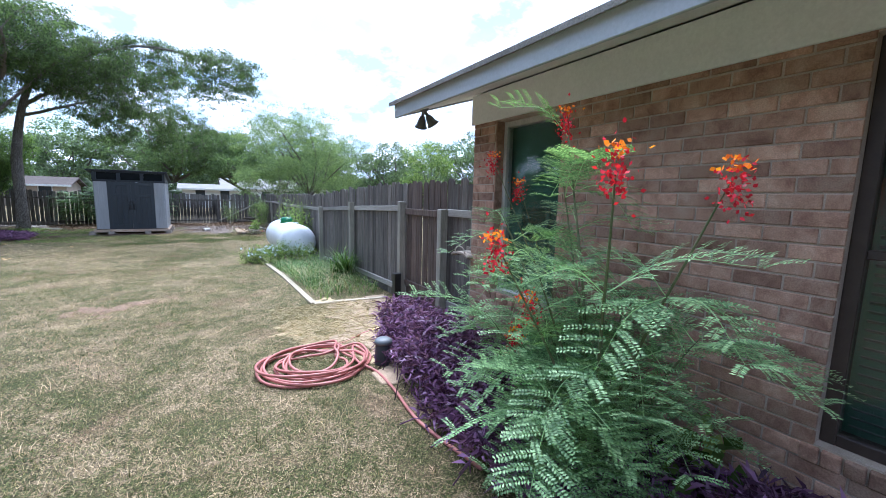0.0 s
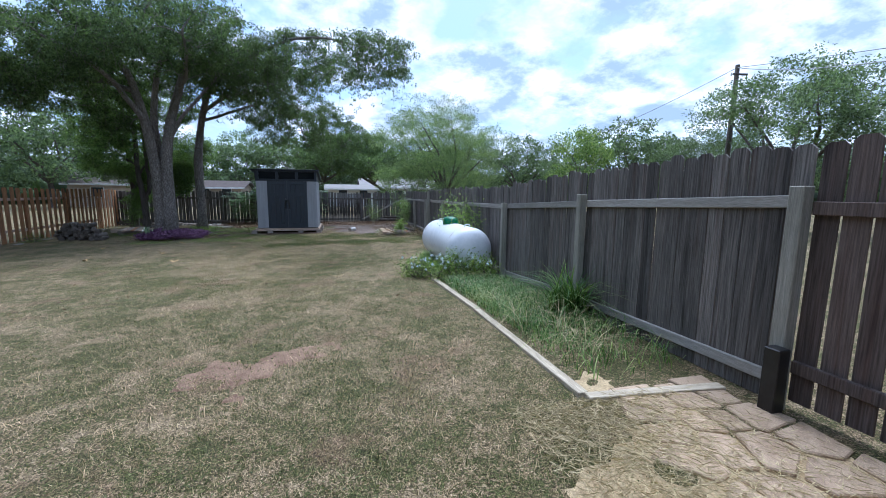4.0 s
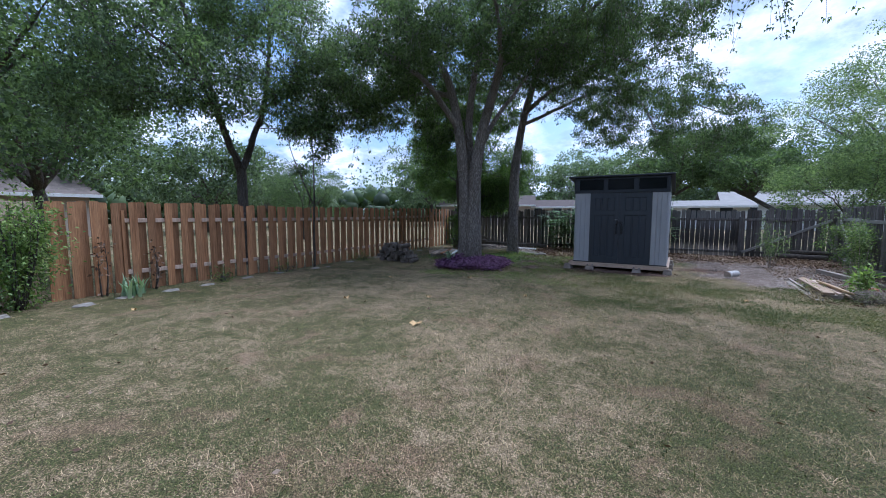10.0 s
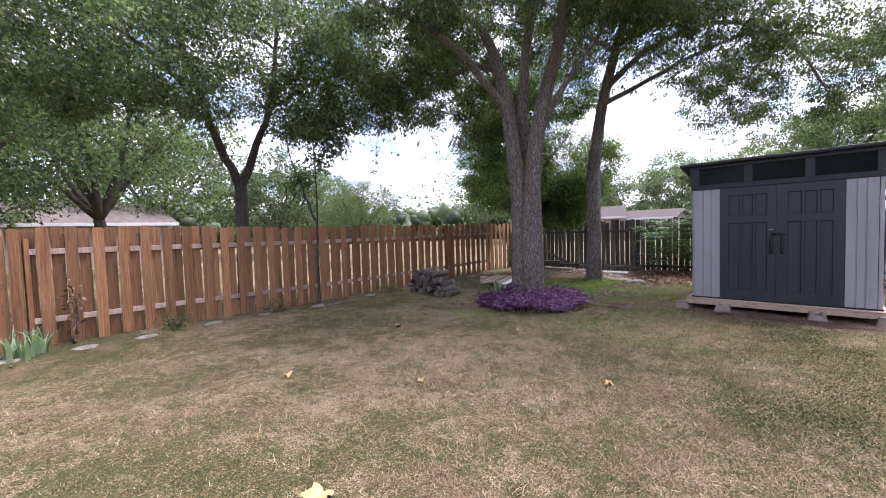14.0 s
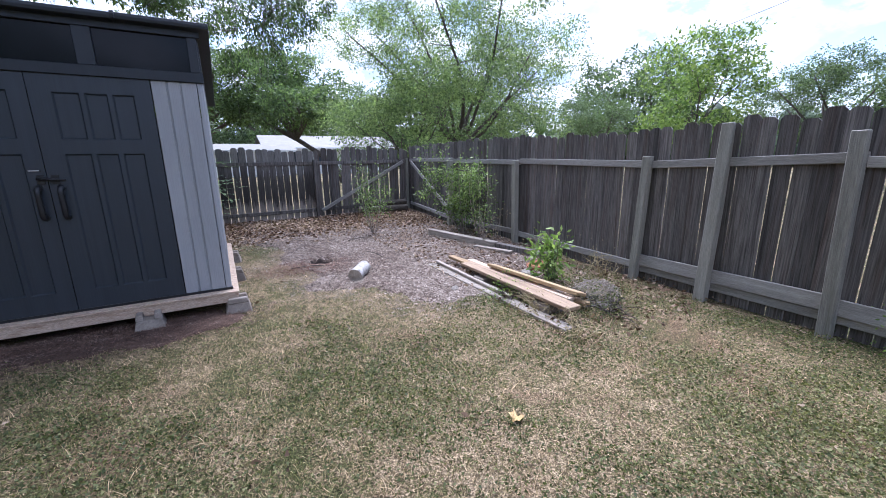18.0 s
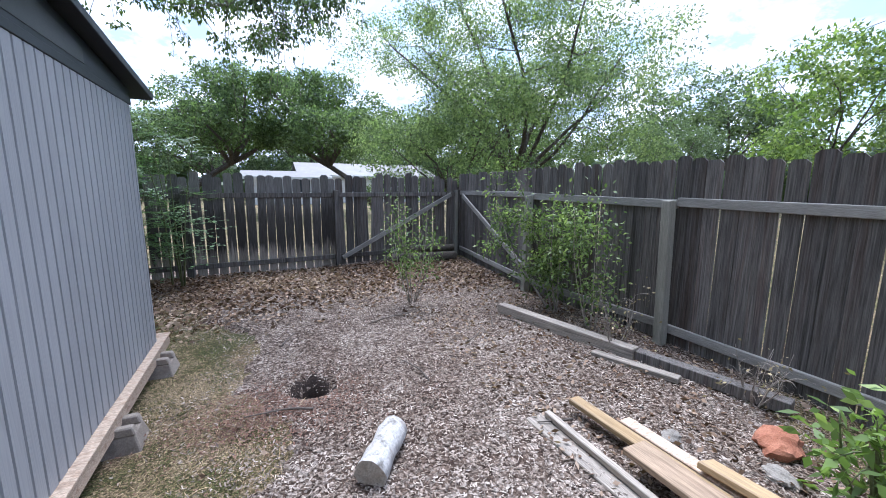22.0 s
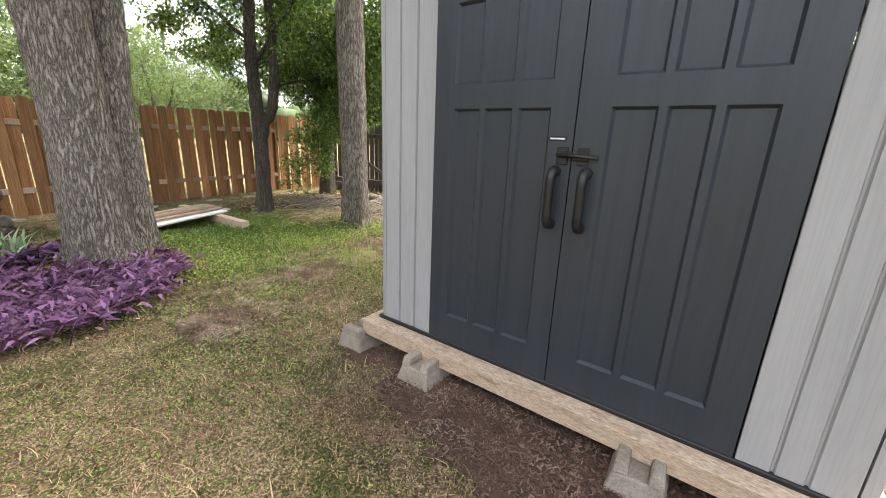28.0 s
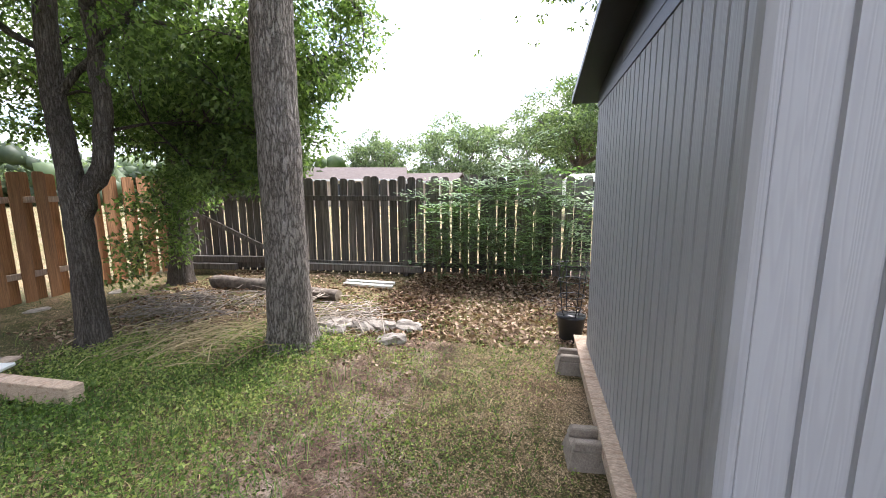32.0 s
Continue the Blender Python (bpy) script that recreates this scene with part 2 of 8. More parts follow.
    if island:
        col = varied(t, col, 0.6, True)
        p = t.nodes.new("ShaderNodeBsdfPrincipled")
        p.inputs["Roughness"].default_value, p.inputs["Specular IOR Level"].default_value = 0.8, 0.2
        tr = t.nodes.new("ShaderNodeBsdfTranslucent")
        t.links.new(col, p.inputs["Base Color"])
        t.links.new(col, tr.inputs["Color"])
        mx = t.nodes.new("ShaderNodeMixShader")
        mx.inputs[0].default_value = 0.4
        t.links.new(p.outputs[0], mx.inputs[1])
        t.links.new(tr.outputs[0], mx.inputs[2])
        t.links.new(mx.outputs[0], out.inputs["Surface"])
        return m
    finish(t, out, col, 0.9, 0.0, fine, 0.9, 0.02, 0.2)
    return m


LAWN = [(0.42, (0.12, 0.132, 0.042)), (0.485, (0.2, 0.182, 0.074)), (0.53, (0.305, 0.232, 0.122)), (0.585, (0.425, 0.315, 0.182)), (0.67, (0.55, 0.425, 0.268))]
M_lawn = lawn_like("lawn_soil", 0.12)
M_blade = lawn_like("lawn_blades", 0.0, True)
M_grass = leafy("green_grass", (0.045, 0.105, 0.02), (0.09, 0.17, 0.035), (0.22, 0.26, 0.09), 0.25, 0.6)
M_weed = leafy("weed_leaf", (0.085, 0.145, 0.034), (0.175, 0.25, 0.065), (0.32, 0.345, 0.125), 0.38)
M_pale = leafy("bleached_blade", (0.27, 0.205, 0.115), (0.39, 0.3, 0.178), (0.49, 0.39, 0.245), 0.3, 0.75, 0.35)
M_straw = leafy("dry_straw", (0.34, 0.27, 0.15), (0.46, 0.38, 0.23), None, 0.15, 0.8)
M_oak = leafy("oak_leaf", (0.062, 0.09, 0.046), (0.092, 0.128, 0.062), (0.13, 0.172, 0.082), 0.52)
M_light2 = leafy("yellow_green_leaf", (0.11, 0.152, 0.08), (0.162, 0.21, 0.105), (0.22, 0.27, 0.132), 0.52)
M_elm = leafy("elm_leaf", (0.08, 0.13, 0.046), (0.13, 0.195, 0.066), (0.195, 0.265, 0.095), 0.5)
M_light = leafy("light_leaf", (0.12, 0.185, 0.055), (0.19, 0.27, 0.08), (0.27, 0.33, 0.115), 0.4)
M_far = leafy("far_leaf", (0.08, 0.11, 0.065), (0.115, 0.152, 0.088), (0.155, 0.198, 0.112), 0.48)
def barky(name, dark, pale, wide=24.0, tall=5.0):
    """Furrowed bark: long upright ridges that fork and join, with dark cracks between them."""
    m, t, out = nodes_of(name)
    v = coords(t)
    mp = t.nodes.new("ShaderNodeMapping")
    mp.inputs["Scale"].default_value = (wide, wide, tall)
    t.links.new(v, mp.inputs["Vector"])
    n = noise_of(t, mp.outputs[0], 1.0, 4, 0.55, 0.12)
    d = t.nodes.new("ShaderNodeMath")
    d.operation, d.inputs[1].default_value = "SUBTRACT", 0.5
    t.links.new(n, d.inputs[0])
    e = t.nodes.new("ShaderNodeMath")
    e.operation = "ABSOLUTE"
    t.links.new(d.outputs[0], e.inputs[0])
    fine = noise_of(t, v, 70, 4, 0.7)
    col = ramp_of(t, e.outputs[0], [(0.0, dark), (0.035, tuple(0.6 * a + 0.4 * b for a, b in zip(dark, pale))), (0.13, pale)])
    col = mixed(t, 1.0, col, ramp_of(t, fine, [(0.3, (0.6, 0.6, 0.6)), (0.7, (1.15, 1.15, 1.15))]), "MULTIPLY")
    patch_ = noise_of(t, v, 1.6, 3)
    col = mixed(t, 1.0, col, ramp_of(t, patch_, [(0.3, (0.8, 0.78, 0.76)), (0.7, (1.1, 1.1, 1.1))]), "MULTIPLY")
    hgt = mixed(t, 0.25, ramp_of(t, e.outputs[0], [(0.0, (0, 0, 0)), (0.12, (1, 1, 1))]), fine)
    finish(t, out, col, 0.95, 0.0, hgt, 1.0, 0.02, 0.15)
    return m


M_bark = barky("oak_bark", (0.11, 0.095, 0.08), (0.4, 0.36, 0.315), 36.0, 8.0)
M_barkd = barky("dark_bark", (0.08, 0.068, 0.058), (0.2, 0.175, 0.15), 50.0, 6.5)
M_gray = surface("weathered_picket", (0.06, 0.052, 0.047), (0.185, 0.168, 0.152), (0.117, 0.086, 0.072), size=0.2, grain=0.03, stretch=(3, 3, 0.1), rough=0.9, bump=0.6, dist=0.004, vary=0.38, grit=0.65)
M_rail = surface("weathered_rail", (0.26, 0.245, 0.22), (0.42, 0.395, 0.36), size=0.25, grain=0.015, stretch=(3, 0.2, 3), rough=0.9, bump=0.5, dist=0.004, vary=0.15)
M_post = surface("weathered_post", (0.23, 0.22, 0.18), (0.38, 0.36, 0.31), size=0.3, grain=0.018, stretch=(3, 3, 0.15), rough=0.9, bump=0.5, dist=0.005, vary=0.15)
M_cedar = surface("cedar_board", (0.25, 0.108, 0.043), (0.42, 0.218, 0.1), (0.33, 0.152, 0.064), size=0.25, grain=0.03, stretch=(3, 3, 0.1), rough=0.8, bump=0.4, dist=0.003, vary=0.28, grit=0.5)
M_cedar_pale = surface("pale_cedar_board", (0.43, 0.285, 0.2), (0.59, 0.44, 0.335), (0.5, 0.35, 0.25), size=0.3, grain=0.03, stretch=(3, 3, 0.1), rough=0.85, bump=0.4, dist=0.003, vary=0.2, grit=0.45)
def resin_siding():
    """Grey resin boards embossed with an upright wood grain that closes in long arches."""
    m, t, out = nodes_of("grey_resin_siding")
    v = coords(t, (1, 1, 0.035), True)
    n = noise_of(t, v, 9.0, 3, 0.5, 0.2)
    s = t.nodes.new("ShaderNodeMath")
    s.operation, s.inputs[1].default_value = "MULTIPLY", 150.0
    t.links.new(n, s.inputs[0])
    w = t.nodes.new("ShaderNodeMath")
    w.operation = "SINE"
    t.links.new(s.outputs[0], w.inputs[0])
    h = t.nodes.new("ShaderNodeMath")
    h.operation, h.inputs[1].default_value, h.inputs[2].default_value = "MULTIPLY_ADD", 0.5, 0.5
    t.links.new(w.outputs[0], h.inputs[0])
    grime = noise_of(t, coords(t, (1, 1, 0.3), True), 2.5, 4, 0.6)
    col = ramp_of(t, grime, [(0.3, (0.285, 0.286, 0.292)), (0.7, (0.345, 0.346, 0.352))])
    col = mixed(t, 1.0, col, ramp_of(t, h.outputs[0], [(0.0, (0.95, 0.95, 0.95)), (0.6, (1.01, 1.01, 1.01))]), "MULTIPLY")
    finish(t, out, col, 0.55, 0.0, h.outputs[0], 0.35, 0.0012, 0.35)
    return m


M_siding = resin_siding()

M_dark = surface("charcoal_resin", (0.028, 0.034, 0.042), (0.036, 0.042, 0.052), size=0.3, grain=0.022, stretch=(4, 4, 0.06), rough=0.4, bump=0.3, dist=0.002, vary=0.02, grit=0.15)
# charcoal resin darkened in its colour for the shade under the roof edge
M_dark_shaded = surface("charcoal_resin_shaded", (0.014, 0.017, 0.023), (0.019, 0.023, 0.03), size=0.3, grain=0.03, stretch=(4, 4, 0.06), rough=0.45, bump=0.3, dist=0.002, vary=0.02, grit=0.2)
M_black = surface("black_plastic", (0.012, 0.012, 0.013), (0.02, 0.02, 0.021), size=0.1, grain=0.004, rough=0.35, bump=0.05, vary=0.0, grit=0.1)
M_ply = surface("raw_lumber", (0.35, 0.22, 0.145), (0.59, 0.46, 0.345), (0.45, 0.31, 0.215), size=0.09, grain=0.012, stretch=(0.5, 1.5, 3), rough=0.85, bump=0.35, dist=0.003, vary=0.1, grit=0.5)
M_yellow = surface("new_pine", (0.33, 0.215, 0.1), (0.44, 0.31, 0.165), (0.27, 0.2, 0.135), size=0.2, grain=0.02, stretch=(3, 0.12, 3), rough=0.8, bump=0.3, dist=0.002, vary=0.15, grit=0.45)
M_tanply = surface("tan_weathered_plank", (0.2, 0.13, 0.085), (0.37, 0.27, 0.18), (0.28, 0.19, 0.125), size=0.25, grain=0.02, stretch=(3, 0.12, 3), rough=0.88, bump=0.4, dist=0.003, vary=0.1, grit=0.5)
M_oldwood = surface("old_lumber", (0.15, 0.125, 0.1), (0.42, 0.365, 0.305), (0.27, 0.225, 0.185), size=0.15, grain=0.02, stretch=(3, 0.12, 3), rough=0.9, bump=0.6, dist=0.004, vary=0.2, grit=0.55)
M_concrete = surface("concrete_block", (0.22, 0.18, 0.145), (0.36, 0.31, 0.26), size=0.12, grain=0.008, rough=0.92, bump=0.6, dist=0.004, vary=0.12)
M_tank = surface("white_tank_paint", (0.6, 0.63, 0.67), (0.74, 0.76, 0.79), size=0.7, grain=0.05, rough=0.4, bump=0.05, dist=0.003, vary=0.0, grit=0.08)
M_lid = surface("grey_plastic_lid", (0.11, 0.12, 0.13), (0.15, 0.16, 0.17), size=0.1, grain=0.01, rough=0.5, bump=0.1, vary=0.0, grit=0.2)
M_lawnweed = leafy("lawn_weed_leaf", (0.07, 0.092, 0.034), (0.125, 0.142, 0.054), (0.23, 0.22, 0.1), 0.3, 0.6)
M_green = surface("green_paint", (0.008, 0.14, 0.06), (0.012, 0.19, 0.085), size=0.2, grain=0.02, rough=0.35, bump=0.05, vary=0.0, grit=0.1)
M_rust = surface("rust", (0.2, 0.08, 0.03), (0.34, 0.16, 0.07), size=0.05, grain=0.008, rough=0.9, vary=0.0)
M_brick = surface("brown_brick", (0.23, 0.122, 0.085), (0.42, 0.258, 0.185), (0.54, 0.38, 0.285), size=0.12, grain=0.006, rough=0.9, bump=0.5, dist=0.003, vary=0.34)
M_mortar = surface("mortar", (0.4, 0.325, 0.265), (0.52, 0.43, 0.355), size=0.1, grain=0.005, rough=0.95, bump=0.5, dist=0.003, vary=0.0)
M_soffit = surface("painted_soffit", (0.7, 0.7, 0.71), (0.78, 0.78, 0.79), size=0.8, grain=0.02, rough=0.6, bump=0.1, vary=0.03, grit=0.1)
M_fascia = surface("painted_fascia", (0.4, 0.43, 0.47), (0.46, 0.49, 0.53), size=0.8, grain=0.02, rough=0.55, bump=0.1, vary=0.03, grit=0.1)
M_shingle = surface("roof_shingle", (0.2, 0.19, 0.18), (0.32, 0.3, 0.28), size=0.3, grain=0.01, rough=0.95, bump=0.5, vary=0.1)
M_chip = surface("wood_chip", (0.07, 0.047, 0.035), (0.31, 0.25, 0.2), (0.62, 0.54, 0.465), size=0.15, grain=0.01, rough=0.95, bump=0.3, vary=0.6, island=True)
def chippy(name, stops, cell=55.0):
    """A carpet of small chips: every cell its own tone, darker in the gaps, with larger patches."""
    m, t, out = nodes_of(name)
    v = coords(t, (1, 1, 1), False)
    wob = t.nodes.new("ShaderNodeTexNoise")
    wob.inputs["Scale"].default_value = 30.0
    t.links.new(v, wob.inputs["Vector"])
    ad = t.nodes.new("ShaderNodeVectorMath")
    ad.operation, ad.inputs[1].default_value = "MULTIPLY_ADD", (0.05, 0.05, 0.02)
    t.links.new(wob.outputs["Color"], ad.inputs[0])
    t.links.new(v, ad.inputs[2])
    vo = t.nodes.new("ShaderNodeTexVoronoi")
    vo.inputs["Scale"].default_value = cell
    t.links.new(ad.outputs[0], vo.inputs["Vector"])
    sep = t.nodes.new("ShaderNodeSeparateColor")
    t.links.new(vo.outputs["Color"], sep.inputs[0])
    col = ramp_of(t, sep.outputs[0], stops)
    gap = ramp_of(t, vo.outputs["Distance"], [(0.25, (1.1, 1.1, 1.1)), (0.75, (0.35, 0.33, 0.32))])
    col = mixed(t, 1.0, col, gap, "MULTIPLY")
    big = noise_of(t, v, 1.4, 4, 0.6, 0.3)
    col = mixed(t, 1.0, col, ramp_of(t, big, [(0.35, (0.62, 0.54, 0.5)), (0.65, (1.15, 1.13, 1.12))]), "MULTIPLY")
    hgt = ramp_of(t, vo.outputs["Distance"], [(0.0, (1, 1, 1)), (0.8, (0, 0, 0))])
    finish(t, out, col, 0.95, 0.0, hgt, 1.0, 0.012, 0.15)
    return m


M_mulch = chippy("mulch_chips", [(0.0, (0.08, 0.055, 0.043)), (0.4, (0.18, 0.138, 0.108)), (0.7, (0.33, 0.275, 0.23)), (1.0, (0.54, 0.48, 0.42))])
M_bare = surface("worn_red_earth", (0.17, 0.095, 0.058), (0.32, 0.21, 0.135), size=0.15, grain=0.012, rough=0.95, bump=0.8, dist=0.012, vary=0.0, grit=0.5)
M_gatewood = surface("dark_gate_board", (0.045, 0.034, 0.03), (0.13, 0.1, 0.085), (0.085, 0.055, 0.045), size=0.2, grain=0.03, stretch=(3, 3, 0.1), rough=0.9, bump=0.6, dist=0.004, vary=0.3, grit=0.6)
M_sand = surface("straw_strewn_sand", (0.36, 0.25, 0.13), (0.55, 0.42, 0.24), (0.44, 0.31, 0.17), size=0.2, grain=0.012, rough=0.95, bump=0.8, dist=0.012, vary=0.0, grit=0.5)
M_trod = surface("trodden_leafy_soil", (0.085, 0.05, 0.034), (0.2, 0.138, 0.095), (0.135, 0.088, 0.06), size=0.25, grain=0.012, rough=0.95, bump=0.9, dist=0.015, vary=0.0, grit=0.65)
# soil colour taken near black for the shade down in the hole
M_holeshade = surface("shaded_hole_soil", (0.016, 0.01, 0.007), (0.05, 0.03, 0.021), size=0.06, grain=0.01, rough=0.9, bump=0.9, dist=0.015, vary=0.0, grit=0.5)
M_dirt = surface("bare_dirt", (0.06, 0.033, 0.022), (0.14, 0.085, 0.06), size=0.2, grain=0.012, rough=0.95, bump=0.8, dist=0.015, vary=0.0, grit=0.5)
M_litter = leafy("fallen_leaf", (0.1, 0.058, 0.037), (0.235, 0.15, 0.097), (0.4, 0.3, 0.22), 0.1, 0.85)
M_purple = leafy("purple_leaf", (0.072, 0.026, 0.072), (0.14, 0.062, 0.148), (0.26, 0.135, 0.265), 0.28, 0.4, 0.4)
M_fern = leafy("feather_leaf", (0.15, 0.26, 0.115), (0.25, 0.38, 0.18), (0.34, 0.46, 0.245), 0.3)
M_mimosa = leafy("dim_feather_leaf", (0.08, 0.145, 0.06), (0.13, 0.21, 0.09), (0.19, 0.27, 0.13), 0.35)
M_stem = surface("green_stem", (0.1, 0.14, 0.05), (0.2, 0.2, 0.1), size=0.1, grain=0.01, rough=0.7, vary=0.1)
M_red = leafy("red_petal", (0.5, 0.008, 0.03), (0.65, 0.015, 0.045), (0.75, 0.03, 0.05), 0.25)
M_orange = leafy("orange_petal", (0.85, 0.16, 0.01), (0.95, 0.3, 0.01), None, 0.3)
M_blue = leafy("pale_blue_petal", (0.42, 0.46, 0.75), (0.62, 0.66, 0.85), None, 0.3)
M_hose = surface("red_rubber_hose", (0.34, 0.1, 0.085), (0.5, 0.2, 0.17), size=0.3, grain=0.01, rough=0.45, bump=0.1, vary=0.0, grit=0.15)
M_stone = surface("flagstone", (0.4, 0.28, 0.18), (0.52, 0.385, 0.26), (0.34, 0.24, 0.16), size=0.25, grain=0.008, rough=0.9, bump=0.4, dist=0.004, vary=0.15, grit=0.45)
M_timber = surface("weathered_timber", (0.3, 0.25, 0.17), (0.54, 0.46, 0.34), (0.41, 0.34, 0.24), size=0.15, grain=0.02, stretch=(3, 0.15, 3), rough=0.9, bump=0.6, dist=0.005, vary=0.15, grit=0.5)
M_white = surface("white_paint", (0.66, 0.66, 0.64), (0.76, 0.76, 0.74), size=0.6, grain=0.02, rough=0.6, bump=0.1, vary=0.03, grit=0.1)
M_tan = surface("tan_wall", (0.42, 0.34, 0.27), (0.5, 0.42, 0.34), size=0.6, grain=0.02, rough=0.8, bump=0.1, vary=0.03, grit=0.15)
M_metalroof = surface("pale_metal_roof", (0.144, 0.135, 0.128), (0.187, 0.176, 0.167), size=1.0, grain=0.03, rough=0.6, bump=0.1, vary=0.02, grit=0.15)


def glass(name, tint=(0.02, 0.03, 0.03), rough=0.03):
    m, t, out = nodes_of(name)
    p = t.nodes.new("ShaderNodeBsdfPrincipled")
    p.inputs["Base Color"].default_value = (*tint, 1)
    p.inputs["Roughness"].default_value = rough
    p.inputs["Specular IOR Level"].default_value = 0.6
    p.inputs["Transmission Weight"].default_value = 1.0
    p.inputs["IOR"].default_value = 1.45
    t.links.new(p.outputs[0], out.inputs["Surface"])
    return m


# opaque pane, near black in place of the unlit shed inside
M_glass = surface("acrylic_pane_dark_inside", (0.006, 0.007, 0.009), (0.01, 0.011, 0.014), size=0.4, grain=0.03, rough=0.12, bump=0.0, vary=0.0, grit=0.05, spec=0.16)
M_clear = glass("clear_window_glass", (0.75, 0.85, 0.8), 0.02)

# ---- mesh helpers ----
rng = np.random.default_rng(7)


def mesh(name, verts, faces, mat, smooth=False):
    me = bpy.data.meshes.new(name)
    if isinstance(faces, np.ndarray):
        n, k = faces.shape
        me.vertices.add(len(verts))
        me.vertices.foreach_set("co", np.ascontiguousarray(verts, dtype=np.float32).ravel())
        me.loops.add(n * k)
        me.loops.foreach_set("vertex_index", np.ascontiguousarray(faces, dtype=np.int32).ravel())
        me.polygons.add(n)
        me.polygons.foreach_set("loop_start", np.arange(0, n * k, k, dtype=np.int32))
    else:
        me.from_pydata([tuple(map(float, v)) for v in verts], [], faces)
    me.materials.append(mat)
    me.update(calc_edges=True)
    if smooth:
        me.shade_smooth()
    return me


def thing(name, label, category, group="", kind="", at=(0, 0, 0), rz=0.0):
    """An Empty at a thing's base; its parts hang under it."""
    ob = new(name)
    ob.empty_display_size = 0.1
    ob.matrix_basis = pose(*at, 0, 0, rz)
    return tagged(ob, label, category, group, kind)


def piece(name, me, parent=None, m=None, label=""):
    ob = new(name, me)
    if parent is not None:
        ob.parent = parent
    if m is not None:
        ob.matrix_basis = m
    if label:
        ob["label"] = label
    return ob


def block(name, size, mat, bevel=0.004, centre=True, wob=0.0):
    """A bevelled box; its origin in the middle of its base."""
    bm = bmesh.new()
    bmesh.ops.create_cube(bm, size=1)
    for v in bm.verts:
        v.co = Vector((v.co.x * size[0], v.co.y * size[1], (v.co.z + 0.5) * size[2]))
        if wob:
            v.co += Vector(rng.normal(0, wob, 3))
    if bevel:
        bmesh.ops.bevel(bm, geom=bm.edges[:], offset=bevel, segments=1, affect="EDGES")
    me = bpy.data.meshes.new(name)
    bm.to_mesh(me)
    bm.free()
    me.materials.append(mat)
    return me


def box(name, x0, x1, y0, y1, z0, z1, mat, parent=None, bevel=0.004, label=""):
    me = block(name, (x1 - x0, y1 - y0, z1 - z0), mat, bevel)
    return piece(name, me, parent, pose((x0 + x1) / 2, (y0 + y1) / 2, z0), label)


def prism(name, outline, depth, mat, axis="y", bevel=0.0):
    """An outline (u, v) given depth; u runs along x (axis y) or y (axis x), v along z; axis z lays it flat."""
    bm = bmesh.new()
    put = {"y": lambda u, v, d: (u, d, v), "x": lambda u, v, d: (d, u, v), "z": lambda u, v, d: (u, v, d)}[axis]
    lo = [bm.verts.new(put(u, v, 0)) for u, v in outline]
    hi = [bm.verts.new(put(u, v, depth)) for u, v in outline]
    bm.faces.new(lo[::-1])
    bm.faces.new(hi)
    n = len(lo)
    for i in range(n):
        bm.faces.new((lo[i], lo[(i + 1) % n], hi[(i + 1) % n], hi[i]))
    bmesh.ops.recalc_face_normals(bm, faces=bm.faces)
    if bevel:
        bmesh.ops.bevel(bm, geom=bm.edges[:], offset=bevel, segments=1, affect="EDGES")
    me = bpy.data.meshes.new(name)
    bm.to_mesh(me)
    bm.free()
    me.materials.append(mat)
    return me


def tubes(runs, sides=6):
    """Verts and faces of tapered tubes: runs of (points, radii), each a polyline."""
    V, F, base = [], [], 0
    for pts, rad in runs:
        P = np.asarray(pts, float)
        R = np.asarray(rad, float) if np.ndim(rad) else np.full(len(P), float(rad))
        T = np.gradient(P, axis=0)
        T /= np.linalg.norm(T, axis=1)[:, None] + 1e-9
        ref = np.eye(3)[int(np.argmin(np.abs(T).max(0)))]
        U = np.cross(T, ref)
        U /= np.linalg.norm(U, axis=1)[:, None] + 1e-9
        W = np.cross(T, U)
        a = np.arange(sides) * 2 * np.pi / sides
        ring = P[:, None] + R[:, None, None] * (np.cos(a)[None, :, None] * U[:, None] + np.sin(a)[None, :, None] * W[:, None])
        V.append(ring.reshape(-1, 3))
        n = len(P)
        for i in range(n - 1):
            for j in range(sides):
                k = (j + 1) % sides
                F.append((base + i * sides + j, base + i * sides + k, base + (i + 1) * sides + k, base + (i + 1) * sides + j))
        F.append(tuple(base + j for j in range(sides))[::-1])
        F.append(tuple(base + (n - 1) * sides + j for j in range(sides)))
        base += n * sides
    return np.concatenate(V), F


def smooth_path(pts, n):
    """Points along a Catmull-Rom curve through pts."""
    P = np.asarray(pts, float)
    P = np.vstack([2 * P[0] - P[1], P, 2 * P[-1] - P[-2]])
    out, segs = [], len(P) - 3
    for s in np.linspace(0, segs - 1e-6, n):
        i, u = int(s), s - int(s)
        a, b, c, d = P[i:i + 4]
        out.append(0.5 * (2 * b + (c - a) * u + (2 * a - 5 * b + 4 * c - d) * u * u + (3 * b - a - 3 * c + d) * u ** 3))
    return np.array(out)


